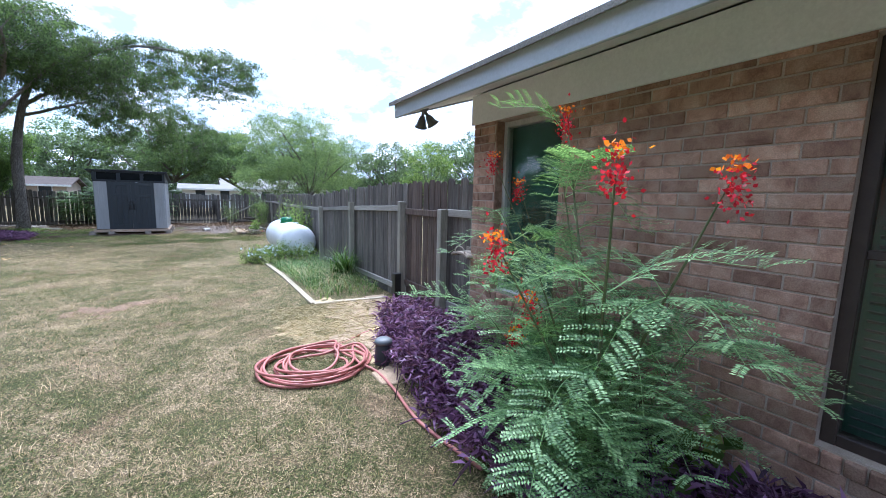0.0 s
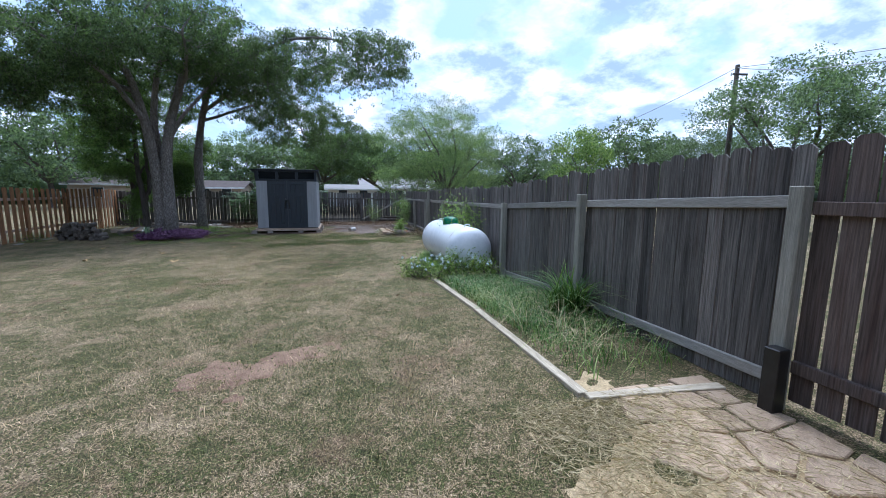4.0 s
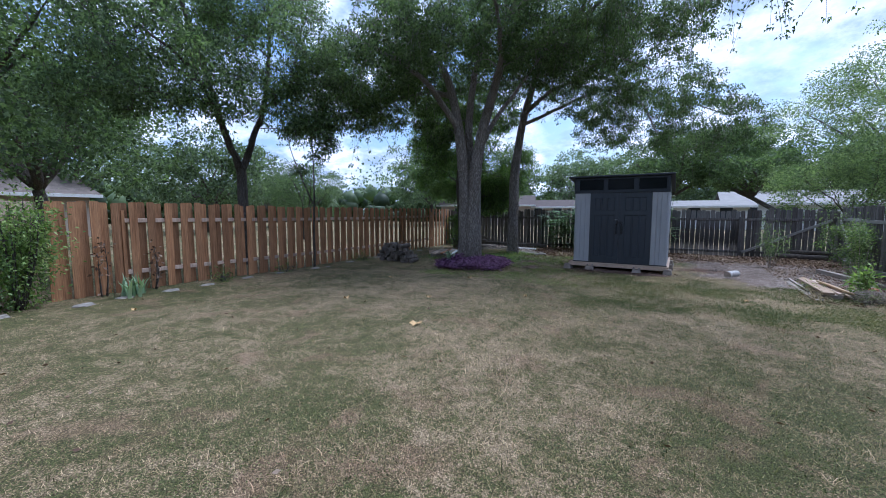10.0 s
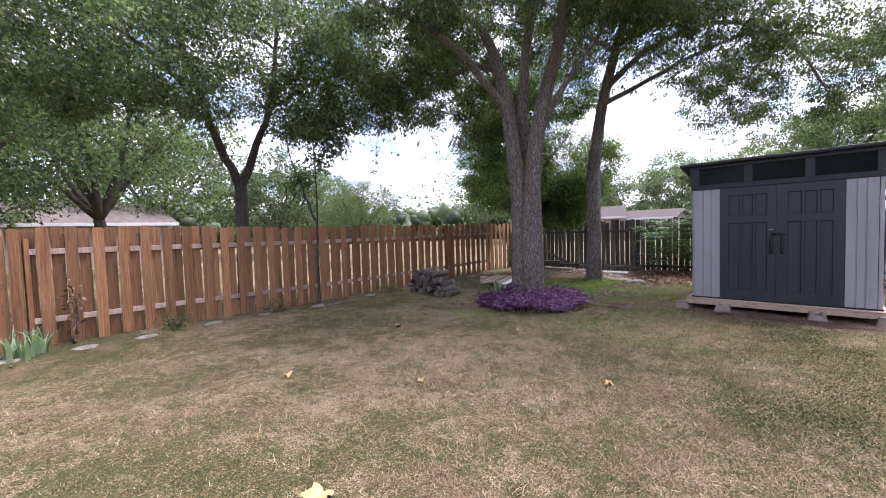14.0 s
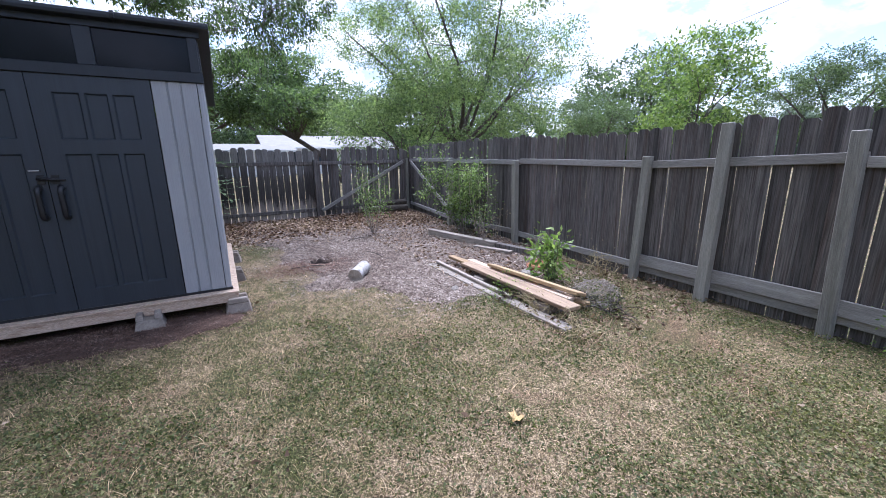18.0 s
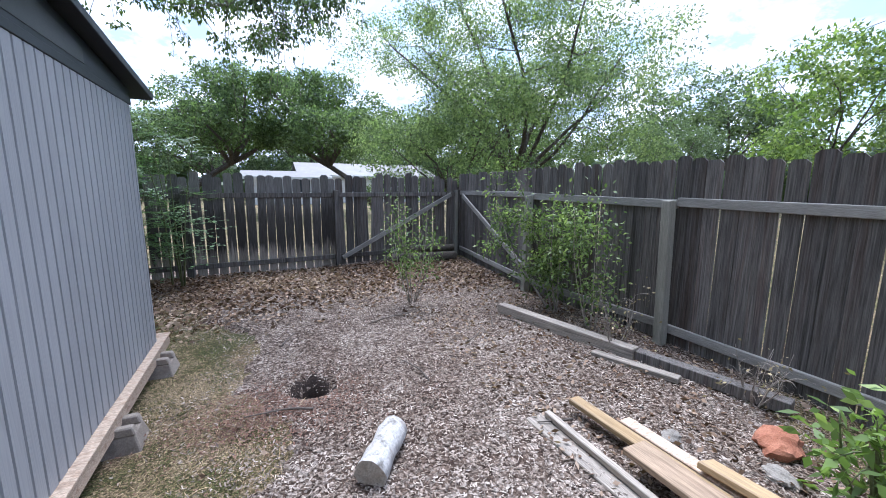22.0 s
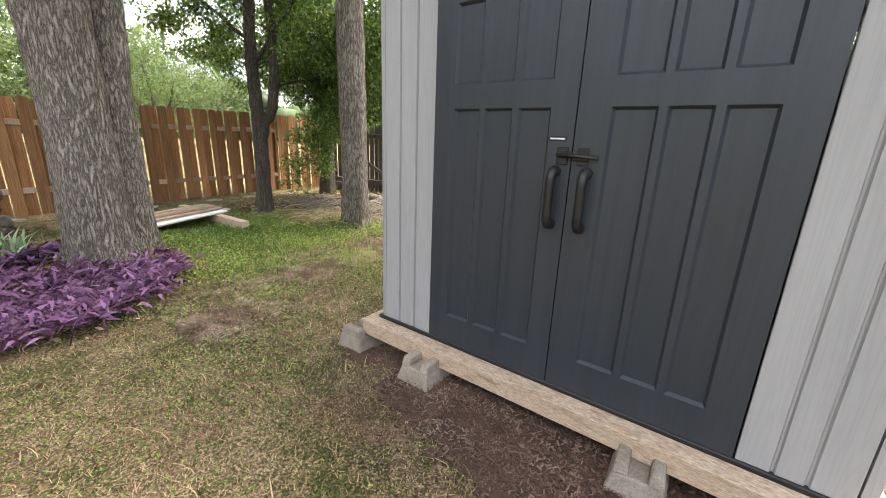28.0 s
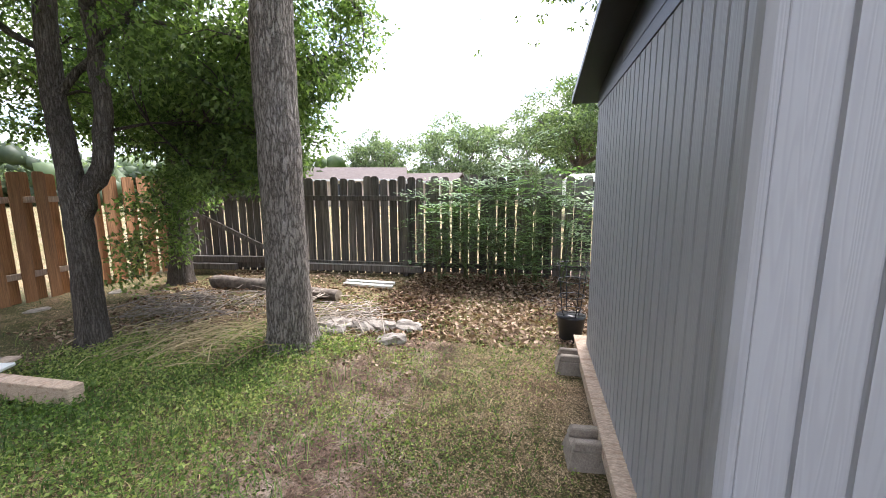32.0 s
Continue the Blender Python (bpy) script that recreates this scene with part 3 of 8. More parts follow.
def leaves(centres, dirs, length, width, droop=0.0, rnd=None, fold=0.15):
    """Kite-shaped leaves with a crease: one quad pair each. centres n x 3, dirs n x 3."""
    r = rnd or rng
    n = len(centres)
    D = dirs / (np.linalg.norm(dirs, axis=1)[:, None] + 1e-9)
    L = np.broadcast_to(np.asarray(length, float), (n,))[:, None]
    W = np.broadcast_to(np.asarray(width, float), (n,))[:, None]
    up = r.normal(0, 1, (n, 3))
    S = np.cross(D, up)
    S /= np.linalg.norm(S, axis=1)[:, None] + 1e-9
    N = np.cross(S, D)
    V = np.empty((n, 4, 3))
    mid = centres + D * L * 0.45 - N * W * fold
    V[:, 0] = centres
    V[:, 1] = mid + S * W * 0.5 + N * W * fold
    V[:, 2] = centres + D * L - np.array([0, 0, 1.0]) * L * droop
    V[:, 3] = mid - S * W * 0.5 + N * W * fold
    F = np.arange(n * 4).reshape(n, 4)
    return V.reshape(-1, 3), F


def blades(base, height, width, lean, rnd=None, segs=1):
    """Grass blades: a triangle each, or a bent strip."""
    r = rnd or rng
    n = len(base)
    a = r.uniform(0, 2 * np.pi, n)
    out = np.stack([np.cos(a), np.sin(a), np.zeros(n)], 1)
    side = np.stack([-np.sin(a), np.cos(a), np.zeros(n)], 1)
    H = np.broadcast_to(np.asarray(height, float), (n,))[:, None]
    W = np.broadcast_to(np.asarray(width, float), (n,))[:, None]
    Ln = np.broadcast_to(np.asarray(lean, float), (n,))[:, None]
    z = np.array([0, 0, 1.0])
    if segs == 1:
        V = np.stack([base - side * W / 2, base + side * W / 2, base + z * H + out * H * Ln], 1)
        return V.reshape(-1, 3), np.arange(n * 3).reshape(n, 3)
    rows = []
    for i in range(segs + 1):
        u = i / segs
        c = base + out * H * Ln * u * u * 1.3 + z * H * (u - 0.55 * np.minimum(Ln, 1.2) * u ** 3)
        ww = W * (1 - u) ** 0.6 / 2 + 0.0005
        rows += [c - side * ww, c + side * ww]
    V = np.stack(rows, 1)
    k = 2 * (segs + 1)
    F = [[b * k + 2 * i, b * k + 2 * i + 1, b * k + 2 * i + 3, b * k + 2 * i + 2] for b in range(n) for i in range(segs)]
    return V.reshape(-1, 3), np.array(F)


# ---- ground ----
def gz(x, y):
    """Height of the ground: the yard falls a little towards the shed."""
    x, y = np.asarray(x, float), np.asarray(y, float)
    z = np.interp(y, [-6, 2, 5, 8.5, 11, 16, 20, 30], [-0.03, -0.05, -0.06, -0.17, -0.27, -0.3, -0.34, -0.31])
    z = z + 0.012 * np.sin(x * 1.7 + 0.6 * y) + 0.012 * np.sin(1.3 * y - 0.8 * x) + 0.006 * np.sin(4.1 * x + 1.0) * np.sin(3.7 * y)
    z = z + 0.16 * np.exp(-((x + 6.45) ** 2 + (y - 20.25) ** 2) / 0.9)          # mound at the oak
    z = z + 0.1 * np.exp(-((x + 6.2) ** 2 + (y - 23.1) ** 2) / 0.35)
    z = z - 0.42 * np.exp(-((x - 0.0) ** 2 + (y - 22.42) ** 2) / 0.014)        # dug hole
    z = z + 0.03 * np.exp(-((x + 0.35) ** 2 + (y - 22.3) ** 2) / 0.08)
    return z


def gzf(x, y):
    return float(gz(x, y))


def axis_of(lo, hi, step, far):
    core = np.arange(lo, hi + step / 2, step)
    tail = np.array([1, 2.5, 5, 9, 15, 25, 45, 80, 140, 250, 400])
    return np.concatenate([lo - tail[::-1], core, hi + tail])


gx, gy = axis_of(-12, 4.5, 0.15, 400), axis_of(-5, 28.5, 0.15, 400)
GX, GY = np.meshgrid(gx, gy)
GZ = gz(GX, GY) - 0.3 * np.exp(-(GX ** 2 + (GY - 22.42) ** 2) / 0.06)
nx, ny = len(gx), len(gy)
idx = np.arange(nx * ny).reshape(ny, nx)
GF = np.stack([idx[:-1, :-1], idx[:-1, 1:], idx[1:, 1:], idx[1:, :-1]], -1).reshape(-1, 4)
ground = new("ground", mesh("ground", np.stack([GX, GY, GZ], -1).reshape(-1, 3), GF, M_lawn, True))
tagged(ground, "dry patchy lawn ground of straw and olive grass", "ground", kind="structure")


def patch(name, inside, x0, x1, y0, y1, lift, mat, label, step=0.1):
    """A thin sheet over the ground where inside(x, y) > 0."""
    X, Y = np.meshgrid(np.arange(x0, x1, step), np.arange(y0, y1, step))
    keep = inside(X, Y) > 0
    Z = gz(X, Y) + lift + 0.006 * np.sin(9 * X + 3 * Y) * np.sin(8 * Y - 2 * X)
    Z = np.where(keep, Z, Z - lift - 0.03)
    r, c = X.shape
    ids = np.arange(r * c).reshape(r, c)
    any4 = keep[:-1, :-1] | keep[1:, :-1] | keep[:-1, 1:] | keep[1:, 1:]
    F = np.stack([ids[:-1, :-1], ids[:-1, 1:], ids[1:, 1:], ids[1:, :-1]], -1)[any4]
    used = np.unique(F)
    remap = np.zeros(r * c, int)
    remap[used] = np.arange(len(used))
    V = np.stack([X, Y, Z], -1).reshape(-1, 3)[used]
    ob = new(name, mesh(name, V, remap[F], mat, True))
    return tagged(ob, label, "ground", kind="structure")


def wobble(x, y):
    return 0.22 * np.sin(2.3 * x + 1.1 * y) + 0.16 * np.sin(3.9 * y - 2.1 * x) + 0.07 * np.sin(11 * x + 5 * y) + 0.06 * np.sin(13 * y - 7 * x)


def in_mulch(x, y):
    """Mulched corner to the side of the shed and behind it."""
    front = np.interp(x, [-1.0, -0.2, 0.6, 1.6, 2.4, 3.3], [22.2, 20.9, 19.9, 19.6, 20.0, 20.6])
    a = np.minimum(y - front, x + np.interp(y, [20, 24, 25, 27], [0.5, 0.7, 1.8, 2.6]))
    b = np.minimum(y - 24.6 - 0.12 * (x + 5), 1.6 - np.abs(x + 2.5))
    return np.maximum(a, np.minimum(b, 28 - y)) + wobble(x, y)


def in_dirt(x, y):
    """Bare soil before the shed's doors."""
    return 0.42 - np.hypot((x + 2.35) / 1.25, (y - 20.82) / 0.62) * 0.55 + 0.4 * wobble(x, y)


patch("mulch", lambda x, y: in_mulch(x, y) - 0.1 - 0.1 * wobble(4 * x, 4 * y), -4.6, 3.6, 19.2, 27.6, 0.012, M_mulch, "bed of grey-brown wood chips in the corner", 0.06)


def in_bare(x, y):
    return 0.5 - np.hypot((x + 0.95) / 0.75, (y - 6.85) / 0.8) * 0.8 + 0.8 * wobble(2 * x, 2 * y)


patch("bare_patch", in_bare, -2.2, 0.4, 5.6, 8.2, 0.004, M_bare, "worn reddish bare patch in the lawn", 0.06)
patch("bare_soil", in_dirt, -4.0, -0.8, 20.2, 22.0, 0.01, M_dirt, "bare reddish-brown soil before the shed doors", 0.06)


def in_sand(x, y):
    return 0.45 - np.hypot((x - 1.5) / 0.85, (y - 4.55) / 1.25) * 0.55 + 0.5 * wobble(2 * x, 2 * y)


patch("sandy_patch", in_sand, 0.3, 2.6, 2.9, 6.2, 0.004, M_sand, "sandy straw-strewn ground round the flagstones", 0.06)


def in_path(x, y):
    """The trodden way past the oaks."""
    mid = np.interp(y, [20.2, 21, 22.3, 23.3], [-4.7, -5.0, -5.4, -5.3])
    return np.minimum(0.12 - np.abs(x - mid), np.minimum(y - 20.4, 23.0 - y)) + 0.55 * wobble(1.7 * x, 1.7 * y)


def in_scrub(x, y):
    """Brown littered ground between the lawn and the mulch."""
    return np.minimum(np.minimum(x + 0.9, y - np.interp(x, [-1, 1, 3.4], [19.7, 18.7, 17.6])), 21.0 - y) + 0.9 * wobble(x, y)


patch("trodden_path", in_path, -6.6, -3.9, 19.8, 23.8, 0.005, M_trod, "trodden path of brown soil and leaf crumbs", 0.07)


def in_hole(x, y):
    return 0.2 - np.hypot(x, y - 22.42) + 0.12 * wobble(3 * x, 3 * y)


# the hole's shade sits in this sheet's near-black colour
patch("dug_hole", in_hole, -0.5, 0.5, 21.9, 22.9, 0.018, M_holeshade, "small dug hole in the mulch, its soil coloured near black for shade", 0.04)


# ---- fences ----
def picket_mesh(name, w, h, mat, ear=0.03, thick=0.016):
    return prism(name, [(-w / 2, 0), (w / 2, 0), (w / 2, h - ear), (w / 2 - ear, h), (-w / 2 + ear, h), (-w / 2, h - ear)], thick, mat, "y")


def run_of(points, step):
    """Stations along a polyline: (x, y, heading in degrees)."""
    P = np.asarray(points, float)
    seg = np.linalg.norm(np.diff(P, axis=0), axis=1)
    cum = np.concatenate([[0], np.cumsum(seg)])
    s = np.arange(step / 2, cum[-1], step)
    x, y = np.interp(s, cum, P[:, 0]), np.interp(s, cum, P[:, 1])
    i = np.clip(np.searchsorted(cum, s) - 1, 0, len(seg) - 1)
    d = np.diff(P, axis=0)[i]
    return list(zip(x, y, np.degrees(np.arctan2(d[:, 1], d[:, 0]))))


def rail_piece(name, parent, a, b, za, zb, mat, hi=0.085, th=0.038, label=""):
    """A board on edge from a to b."""
    L = math.dist((*a, za), (*b, zb))
    me = block(name, (th, L, hi), mat, 0.005)
    ob = piece(name, me, parent, label=label)
    yaw = math.degrees(math.atan2(b[1] - a[1], b[0] - a[0])) - 90
    pitch = math.degrees(math.asin((zb - za) / L))
    ob.matrix_basis = pose((a[0] + b[0]) / 2, (a[1] + b[1]) / 2, (za + zb) / 2, pitch, 0, yaw)
    return ob


def post_piece(parent, x, y, h, w=0.09, lean=(0, 0), mat=None, name="post"):
    me = block(name, (w, w, h + 0.3), mat or M_post, 0.006)
    return piece(name, me, parent, pose(x, y, gzf(x, y) - 0.3, lean[0], lean[1], rng.uniform(-3, 3)))


GRAY = [picket_mesh("picket", 0.132 + 0.0038 * i, 1.8 + 0.015 * i, M_gray) for i in range(4)]

# right-hand fence along the tank
RF = [(2.6, 5.2), (2.68, 7.65), (2.7, 10.05), (2.75, 12.5), (2.82, 14.9), (3.08, 17.7), (3.3, 19.6), (3.32, 21.9), (3.25, 24.05), (3.72, 27.3)]
fr = thing("fence", "weathered grey-brown picket fence with rails and posts facing the yard", "fence")
for i, (x, y, h) in enumerate(run_of(RF, 0.146)):
    g = gzf(x, y)
    nx_, ny_ = math.sin(radians(h)), -math.cos(radians(h))
    piece("picket", GRAY[i % 4], fr, pose(x + nx_ * 0.03, y + ny_ * 0.03, g - 0.03 + rng.normal(0, 0.014), rng.normal(0, 0.25), rng.normal(0, 0.22), h))
for a, b in zip(RF[:-1], RF[1:]):
    ga, gb = gzf(*a), gzf(*b)
    for z in (0.12, 1.36):
        rail_piece("rail", fr, a, b, ga + z + rng.normal(0, 0.012), gb + z + rng.normal(0, 0.012), M_rail)
for (x, y), h, ln in zip(RF, (1.5, 1.5, 1.46, 1.46, 1.46, 1.62, 1.5, 1.42, 1.4, 1.45), (0, 0, 0, 0, 0, -3, 2, -2, 1, 0)):
    post_piece(fr, x - 0.07, y, h, 0.092, (ln * 0.4, ln * 0.5))
for a, b in zip(RF[3:6], RF[4:7]):
    rail_piece("kickboard", fr, (a[0] - 0.03, a[1]), (b[0] - 0.03, b[1]), gzf(*a) + 0.2, gzf(*b) + 0.18, M_rail, 0.14, 0.024)
post_piece(fr, 3.08, 18.72, 1.78, 0.105, (0, 3.0), name="post")

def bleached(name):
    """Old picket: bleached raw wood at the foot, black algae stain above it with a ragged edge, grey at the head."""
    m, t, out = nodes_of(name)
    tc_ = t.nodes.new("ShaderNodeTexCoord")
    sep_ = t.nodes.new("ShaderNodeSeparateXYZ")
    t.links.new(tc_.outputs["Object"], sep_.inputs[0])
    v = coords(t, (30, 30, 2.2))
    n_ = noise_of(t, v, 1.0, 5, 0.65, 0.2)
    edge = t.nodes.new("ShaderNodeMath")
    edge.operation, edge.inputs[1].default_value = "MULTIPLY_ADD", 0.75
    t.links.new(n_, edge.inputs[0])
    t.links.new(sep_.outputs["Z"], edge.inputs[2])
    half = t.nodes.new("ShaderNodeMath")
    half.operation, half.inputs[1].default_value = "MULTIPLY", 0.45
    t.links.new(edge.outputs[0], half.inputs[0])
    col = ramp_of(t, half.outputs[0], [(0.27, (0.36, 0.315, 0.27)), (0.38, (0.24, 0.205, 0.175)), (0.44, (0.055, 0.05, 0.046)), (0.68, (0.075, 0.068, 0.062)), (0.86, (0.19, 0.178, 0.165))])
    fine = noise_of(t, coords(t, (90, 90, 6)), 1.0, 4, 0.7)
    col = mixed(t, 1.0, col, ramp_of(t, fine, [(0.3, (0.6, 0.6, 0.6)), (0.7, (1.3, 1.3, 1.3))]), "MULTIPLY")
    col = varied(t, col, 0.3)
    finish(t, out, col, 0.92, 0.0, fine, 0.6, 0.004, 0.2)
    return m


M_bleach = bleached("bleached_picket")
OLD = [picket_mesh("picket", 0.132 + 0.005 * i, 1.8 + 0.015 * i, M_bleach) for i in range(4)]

# back fence
BF = [(-10.95, 26.35), (-8.6, 26.4), (-6.2, 26.55), (-3.8, 26.75), (-1.4, 26.95), (1.0, 27.1), (3.72, 27.3)]
fb = thing("fence", "old gapped picket fence, dark above and bleached near the ground", "fence")
for i, (x, y, h) in enumerate(run_of(BF, 0.158)):
    g = gzf(x, y)
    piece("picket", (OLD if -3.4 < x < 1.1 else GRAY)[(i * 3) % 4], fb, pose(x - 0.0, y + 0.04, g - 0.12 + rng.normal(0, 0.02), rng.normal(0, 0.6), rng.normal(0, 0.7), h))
for a, b in zip(BF[:-1], BF[1:]):
    for z in (0.14, 1.32):
        rail_piece("rail", fb, a, b, gzf(*a) + z, gzf(*b) + z, M_gray)
for x, y in BF:
    post_piece(fb, x, y - 0.07, 1.45, 0.09, mat=M_gray)
rail_piece("brace", fb, (1.1, 27.02), (3.5, 27.2), -0.2, 1.0, M_rail)
rail_piece("brace", fb, (-8.5, 26.33), (-10.7, 26.28), -0.1, 0.85, M_gray)
rail_piece("brace", fr, (3.2, 24.2), (3.6, 26.9), 0.02, 0.98, M_rail)

# left-hand board fence with boards on both sides of its rails
CED = [picket_mesh("board", 0.138 + 0.003 * i, 1.75 + 0.01 * i, M_cedar, 0.022, 0.018) for i in range(3)]
PAL = [picket_mesh("board", 0.143 + 0.003 * i, 1.74 + 0.01 * i, M_cedar_pale, 0.022, 0.018) for i in range(3)]
for pts, kit, mat, step, lab in (([(-10.6, -6.0), (-10.55, 2.7), (-10.5, 11.4)], PAL, M_cedar_pale, 0.238, "pale pinkish cedar board-on-board fence"), ([(-10.28, 11.42), (-10.3, 16.0), (-10.88, 26.3)], CED, M_cedar, 0.306, "orange-brown cedar board-on-board fence with gaps of daylight")):
    fl = thing("fence", lab, "fence")
    for i, (x, y, h) in enumerate(run_of(pts, step)):
        g = gzf(x, y)
        piece("board", kit[i % 3], fl, pose(x + 0.04, y, g + rng.normal(0, 0.006), rng.normal(0, 0.25), rng.normal(0, 0.3), h))
        piece("board", kit[(i + 1) % 3], fl, pose(x - 0.04, y + step / 2, g + rng.normal(0, 0.006), 0, rng.normal(0, 0.3), h))
    st = run_of(pts, 2.4)
    for (xa, ya, _), (xb, yb, _) in zip(st[:-1], st[1:]):
        for z in (0.34, 1.36):
            rail_piece("rail", fl, (xa, ya), (xb, yb), gzf(xa, ya) + z, gzf(xb, yb) + z, M_cedar_pale, 0.085, 0.036)
    for x, y, _ in st:
        post_piece(fl, x - 0.01, y, 1.6, 0.06, mat=mat)

# gate and short panel between the fence and the house
gate = thing("gate", "dark weathered picket gate with gaps between its boards", "gate")
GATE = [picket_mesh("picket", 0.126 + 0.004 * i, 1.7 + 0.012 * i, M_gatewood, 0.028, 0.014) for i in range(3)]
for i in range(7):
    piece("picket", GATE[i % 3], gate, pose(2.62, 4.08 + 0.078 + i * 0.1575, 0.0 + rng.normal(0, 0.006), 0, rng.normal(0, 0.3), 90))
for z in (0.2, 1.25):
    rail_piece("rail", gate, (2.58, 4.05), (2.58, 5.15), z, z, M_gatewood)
SHORT = [picket_mesh("picket", 0.138, 1.64 + 0.02 * i, M_gray) for i in range(2)]
pf = thing("fence", "short weathered picket panel between gate post and house wall", "fence")
for i in range(6):
    piece("picket", SHORT[i % 2], pf, pose(2.6, 3.27 + i * 0.141, 0.02 + 0.05 * (i % 2), 0, 0, 90))
for z in (0.16, 1.28):
    rail_piece("rail", pf, (2.55, 3.2), (2.55, 3.95), z, z, M_rail)
post_piece(pf, 2.49, 4.0, 1.42, 0.095)
post_piece(pf, 2.46, 3.29, 1.42, 0.08)

# ---- house ----
WX, WTOP = 2.35, 2.27
house = thing("house", "single-storey brown brick house with painted eaves", "house", kind="structure")
W1, W2 = (-1.0, 0.5, 0.42, 2.2), (2.1, 2.88, 0.64, 2.2)  # windows: y0, y1, z0, z1


def wall_with(name, y0, y1, z0, z1, holes, x0, x1, mat, parent):
    ys = sorted({y0, y1, *[h[0] for h in holes], *[h[1] for h in holes]})
    bm = bmesh.new()
    for a, b in zip(ys[:-1], ys[1:]):
        cuts = [(h[2], h[3]) for h in holes if h[0] <= a + 1e-6 and h[1] >= b - 1e-6]
        spans, lo = [], z0
        for c0, c1 in cuts:
            spans.append((lo, c0))
            lo = c1
        spans.append((lo, z1))
        for s0, s1 in spans:
            if s1 - s0 > 0.001:
                c = bmesh.ops.create_cube(bm, size=1)["verts"]
                for v in c:
                    v.co = Vector(((x0 + x1) / 2 + v.co.x * (x1 - x0), (a + b) / 2 + v.co.y * (b - a), (s0 + s1) / 2 + v.co.z * (s1 - s0)))
    bmesh.ops.remove_doubles(bm, verts=bm.verts, dist=0.0005)
    me = bpy.data.meshes.new(name)
    bm.to_mesh(me)
    bm.free()
    me.materials.append(mat)
    return piece(name, me, parent)


wall_with("wall", -7.0, 3.2, -0.3, WTOP + 0.2, (W1, W2), WX, WX + 0.2, M_mortar, house)
box("wall", WX + 0.2, 11.01, 3.0, 3.2, -0.3, WTOP + 0.2, M_mortar, house, 0)
box("wall", WX, 11.0, -7.2, -7.0, -0.3, WTOP + 0.2, M_mortar, house, 0)
box("wall", 10.8, 11.0, -7.0, 3.0, -0.3, WTOP + 0.2, M_mortar, house, 0)
box("floor", WX + 0.2, 10.8, -7.0, 3.0, -0.1, 0.02, M_tan, house, 0)
box("frieze", WX - 0.03, WX - 0.009, -7.0, 3.225, WTOP - 0.065, WTOP + 0.21, M_soffit, house)
PITCH = 0.324
RIDGE = 6.68


def slope(x):
    return PITCH * (x - 1.735)


def roof_slab(name, lo, hi, y0, y1, x0, mat):
    """Both slopes as one slab from height lo to hi at the eave, between y0 and y1."""
    x1, top = 2 * RIDGE - x0, slope(RIDGE)
    e = slope(x0)
    out = [(x0, lo + e), (x0, hi + e), (RIDGE, hi + top), (x1, hi + e), (x1, lo + e), (RIDGE, lo + top)]
    return piece(name, prism(name, out, y1 - y0, mat, "y"), house, pose(0, y0, 0))


roof_slab("soffit", 2.3, 2.33, -7.6, 3.725, 1.762, M_soffit)
roof_slab("roof", 2.415, 2.45, -7.66, 3.79, 1.69, M_shingle)
roof_slab("rake_board", 2.285, 2.412, 3.728, 3.752, 1.762, M_fascia)
roof_slab("rake_board", 2.285, 2.412, -7.63, -7.604, 1.762, M_fascia)
box("fascia", 1.735, 1.76, -7.63, 3.752, 2.285, 2.425, M_fascia, house)
box("fascia", 2 * RIDGE - 1.76, 2 * RIDGE - 1.735, -7.63, 3.752, 2.285, 2.425, M_fascia, house)
for y in (3.0, -7.2):
    piece("gable", prism("gable", [(WX, WTOP + 0.2), (2 * RIDGE - WX, WTOP + 0.2), (RIDGE, 2.295 + slope(RIDGE))], 0.2, M_brick, "y"), house, pose(0, y, 0))


# ---- house windows ----
def window(name, hole, x, mat, bar, label, mid=None, gl=None):
    """Frame, sash bars and panes set into a hole (y0, y1, z0, z1) of the wall."""
    y0, y1, z0, z1 = hole
    ob = thing(name, label, "window", kind="structure", at=(x, (y0 + y1) / 2, z0))
    hw, hh = (y1 - y0) / 2, z1 - z0
    box("frame", -0.03, 0.05, -hw, -hw + bar, 0, hh, mat, ob)
    box("frame", -0.03, 0.05, hw - bar, hw, 0, hh, mat, ob)
    box("frame", -0.028, 0.05, -hw + bar, hw - bar, 0, bar, mat, ob)
    box("frame", -0.028, 0.05, -hw + bar, hw - bar, hh - bar, hh, mat, ob)
    cuts = [bar] + ([mid, mid + 0.04] if mid else []) + [hh - bar]
    if mid:
        box("sash_rail", -0.02, 0.045, -hw + bar, hw - bar, mid, mid + 0.04, mat, ob)
    for a, b in zip(cuts[::2], cuts[1::2]):
        pane = box("pane", 0.006, 0.011, -hw + bar, hw - bar, a, b, gl or M_clear, ob, 0)
        pane.visible_shadow = False
    return ob


M_bronze = surface("dark_bronze_frame", (0.035, 0.025, 0.022), (0.055, 0.04, 0.034), size=0.2, grain=0.01, rough=0.45, bump=0.1, vary=0.0, grit=0.1)
M_oldframe = surface("worn_frame_paint", (0.42, 0.4, 0.38), (0.55, 0.53, 0.5), size=0.15, grain=0.01, stretch=(3, 3, 0.3), rough=0.8, bump=0.3, vary=0.05)
M_blind = surface("grey_blind_slat", (0.2, 0.2, 0.21), (0.26, 0.26, 0.27), size=0.3, grain=0.02, rough=0.5, bump=0.05, vary=0.06, grit=0.1)
M_room = surface("dim_room_paint", (0.2, 0.32, 0.27), (0.27, 0.39, 0.33), size=0.8, grain=0.03, rough=0.9, bump=0.1, vary=0.0, grit=0.1)
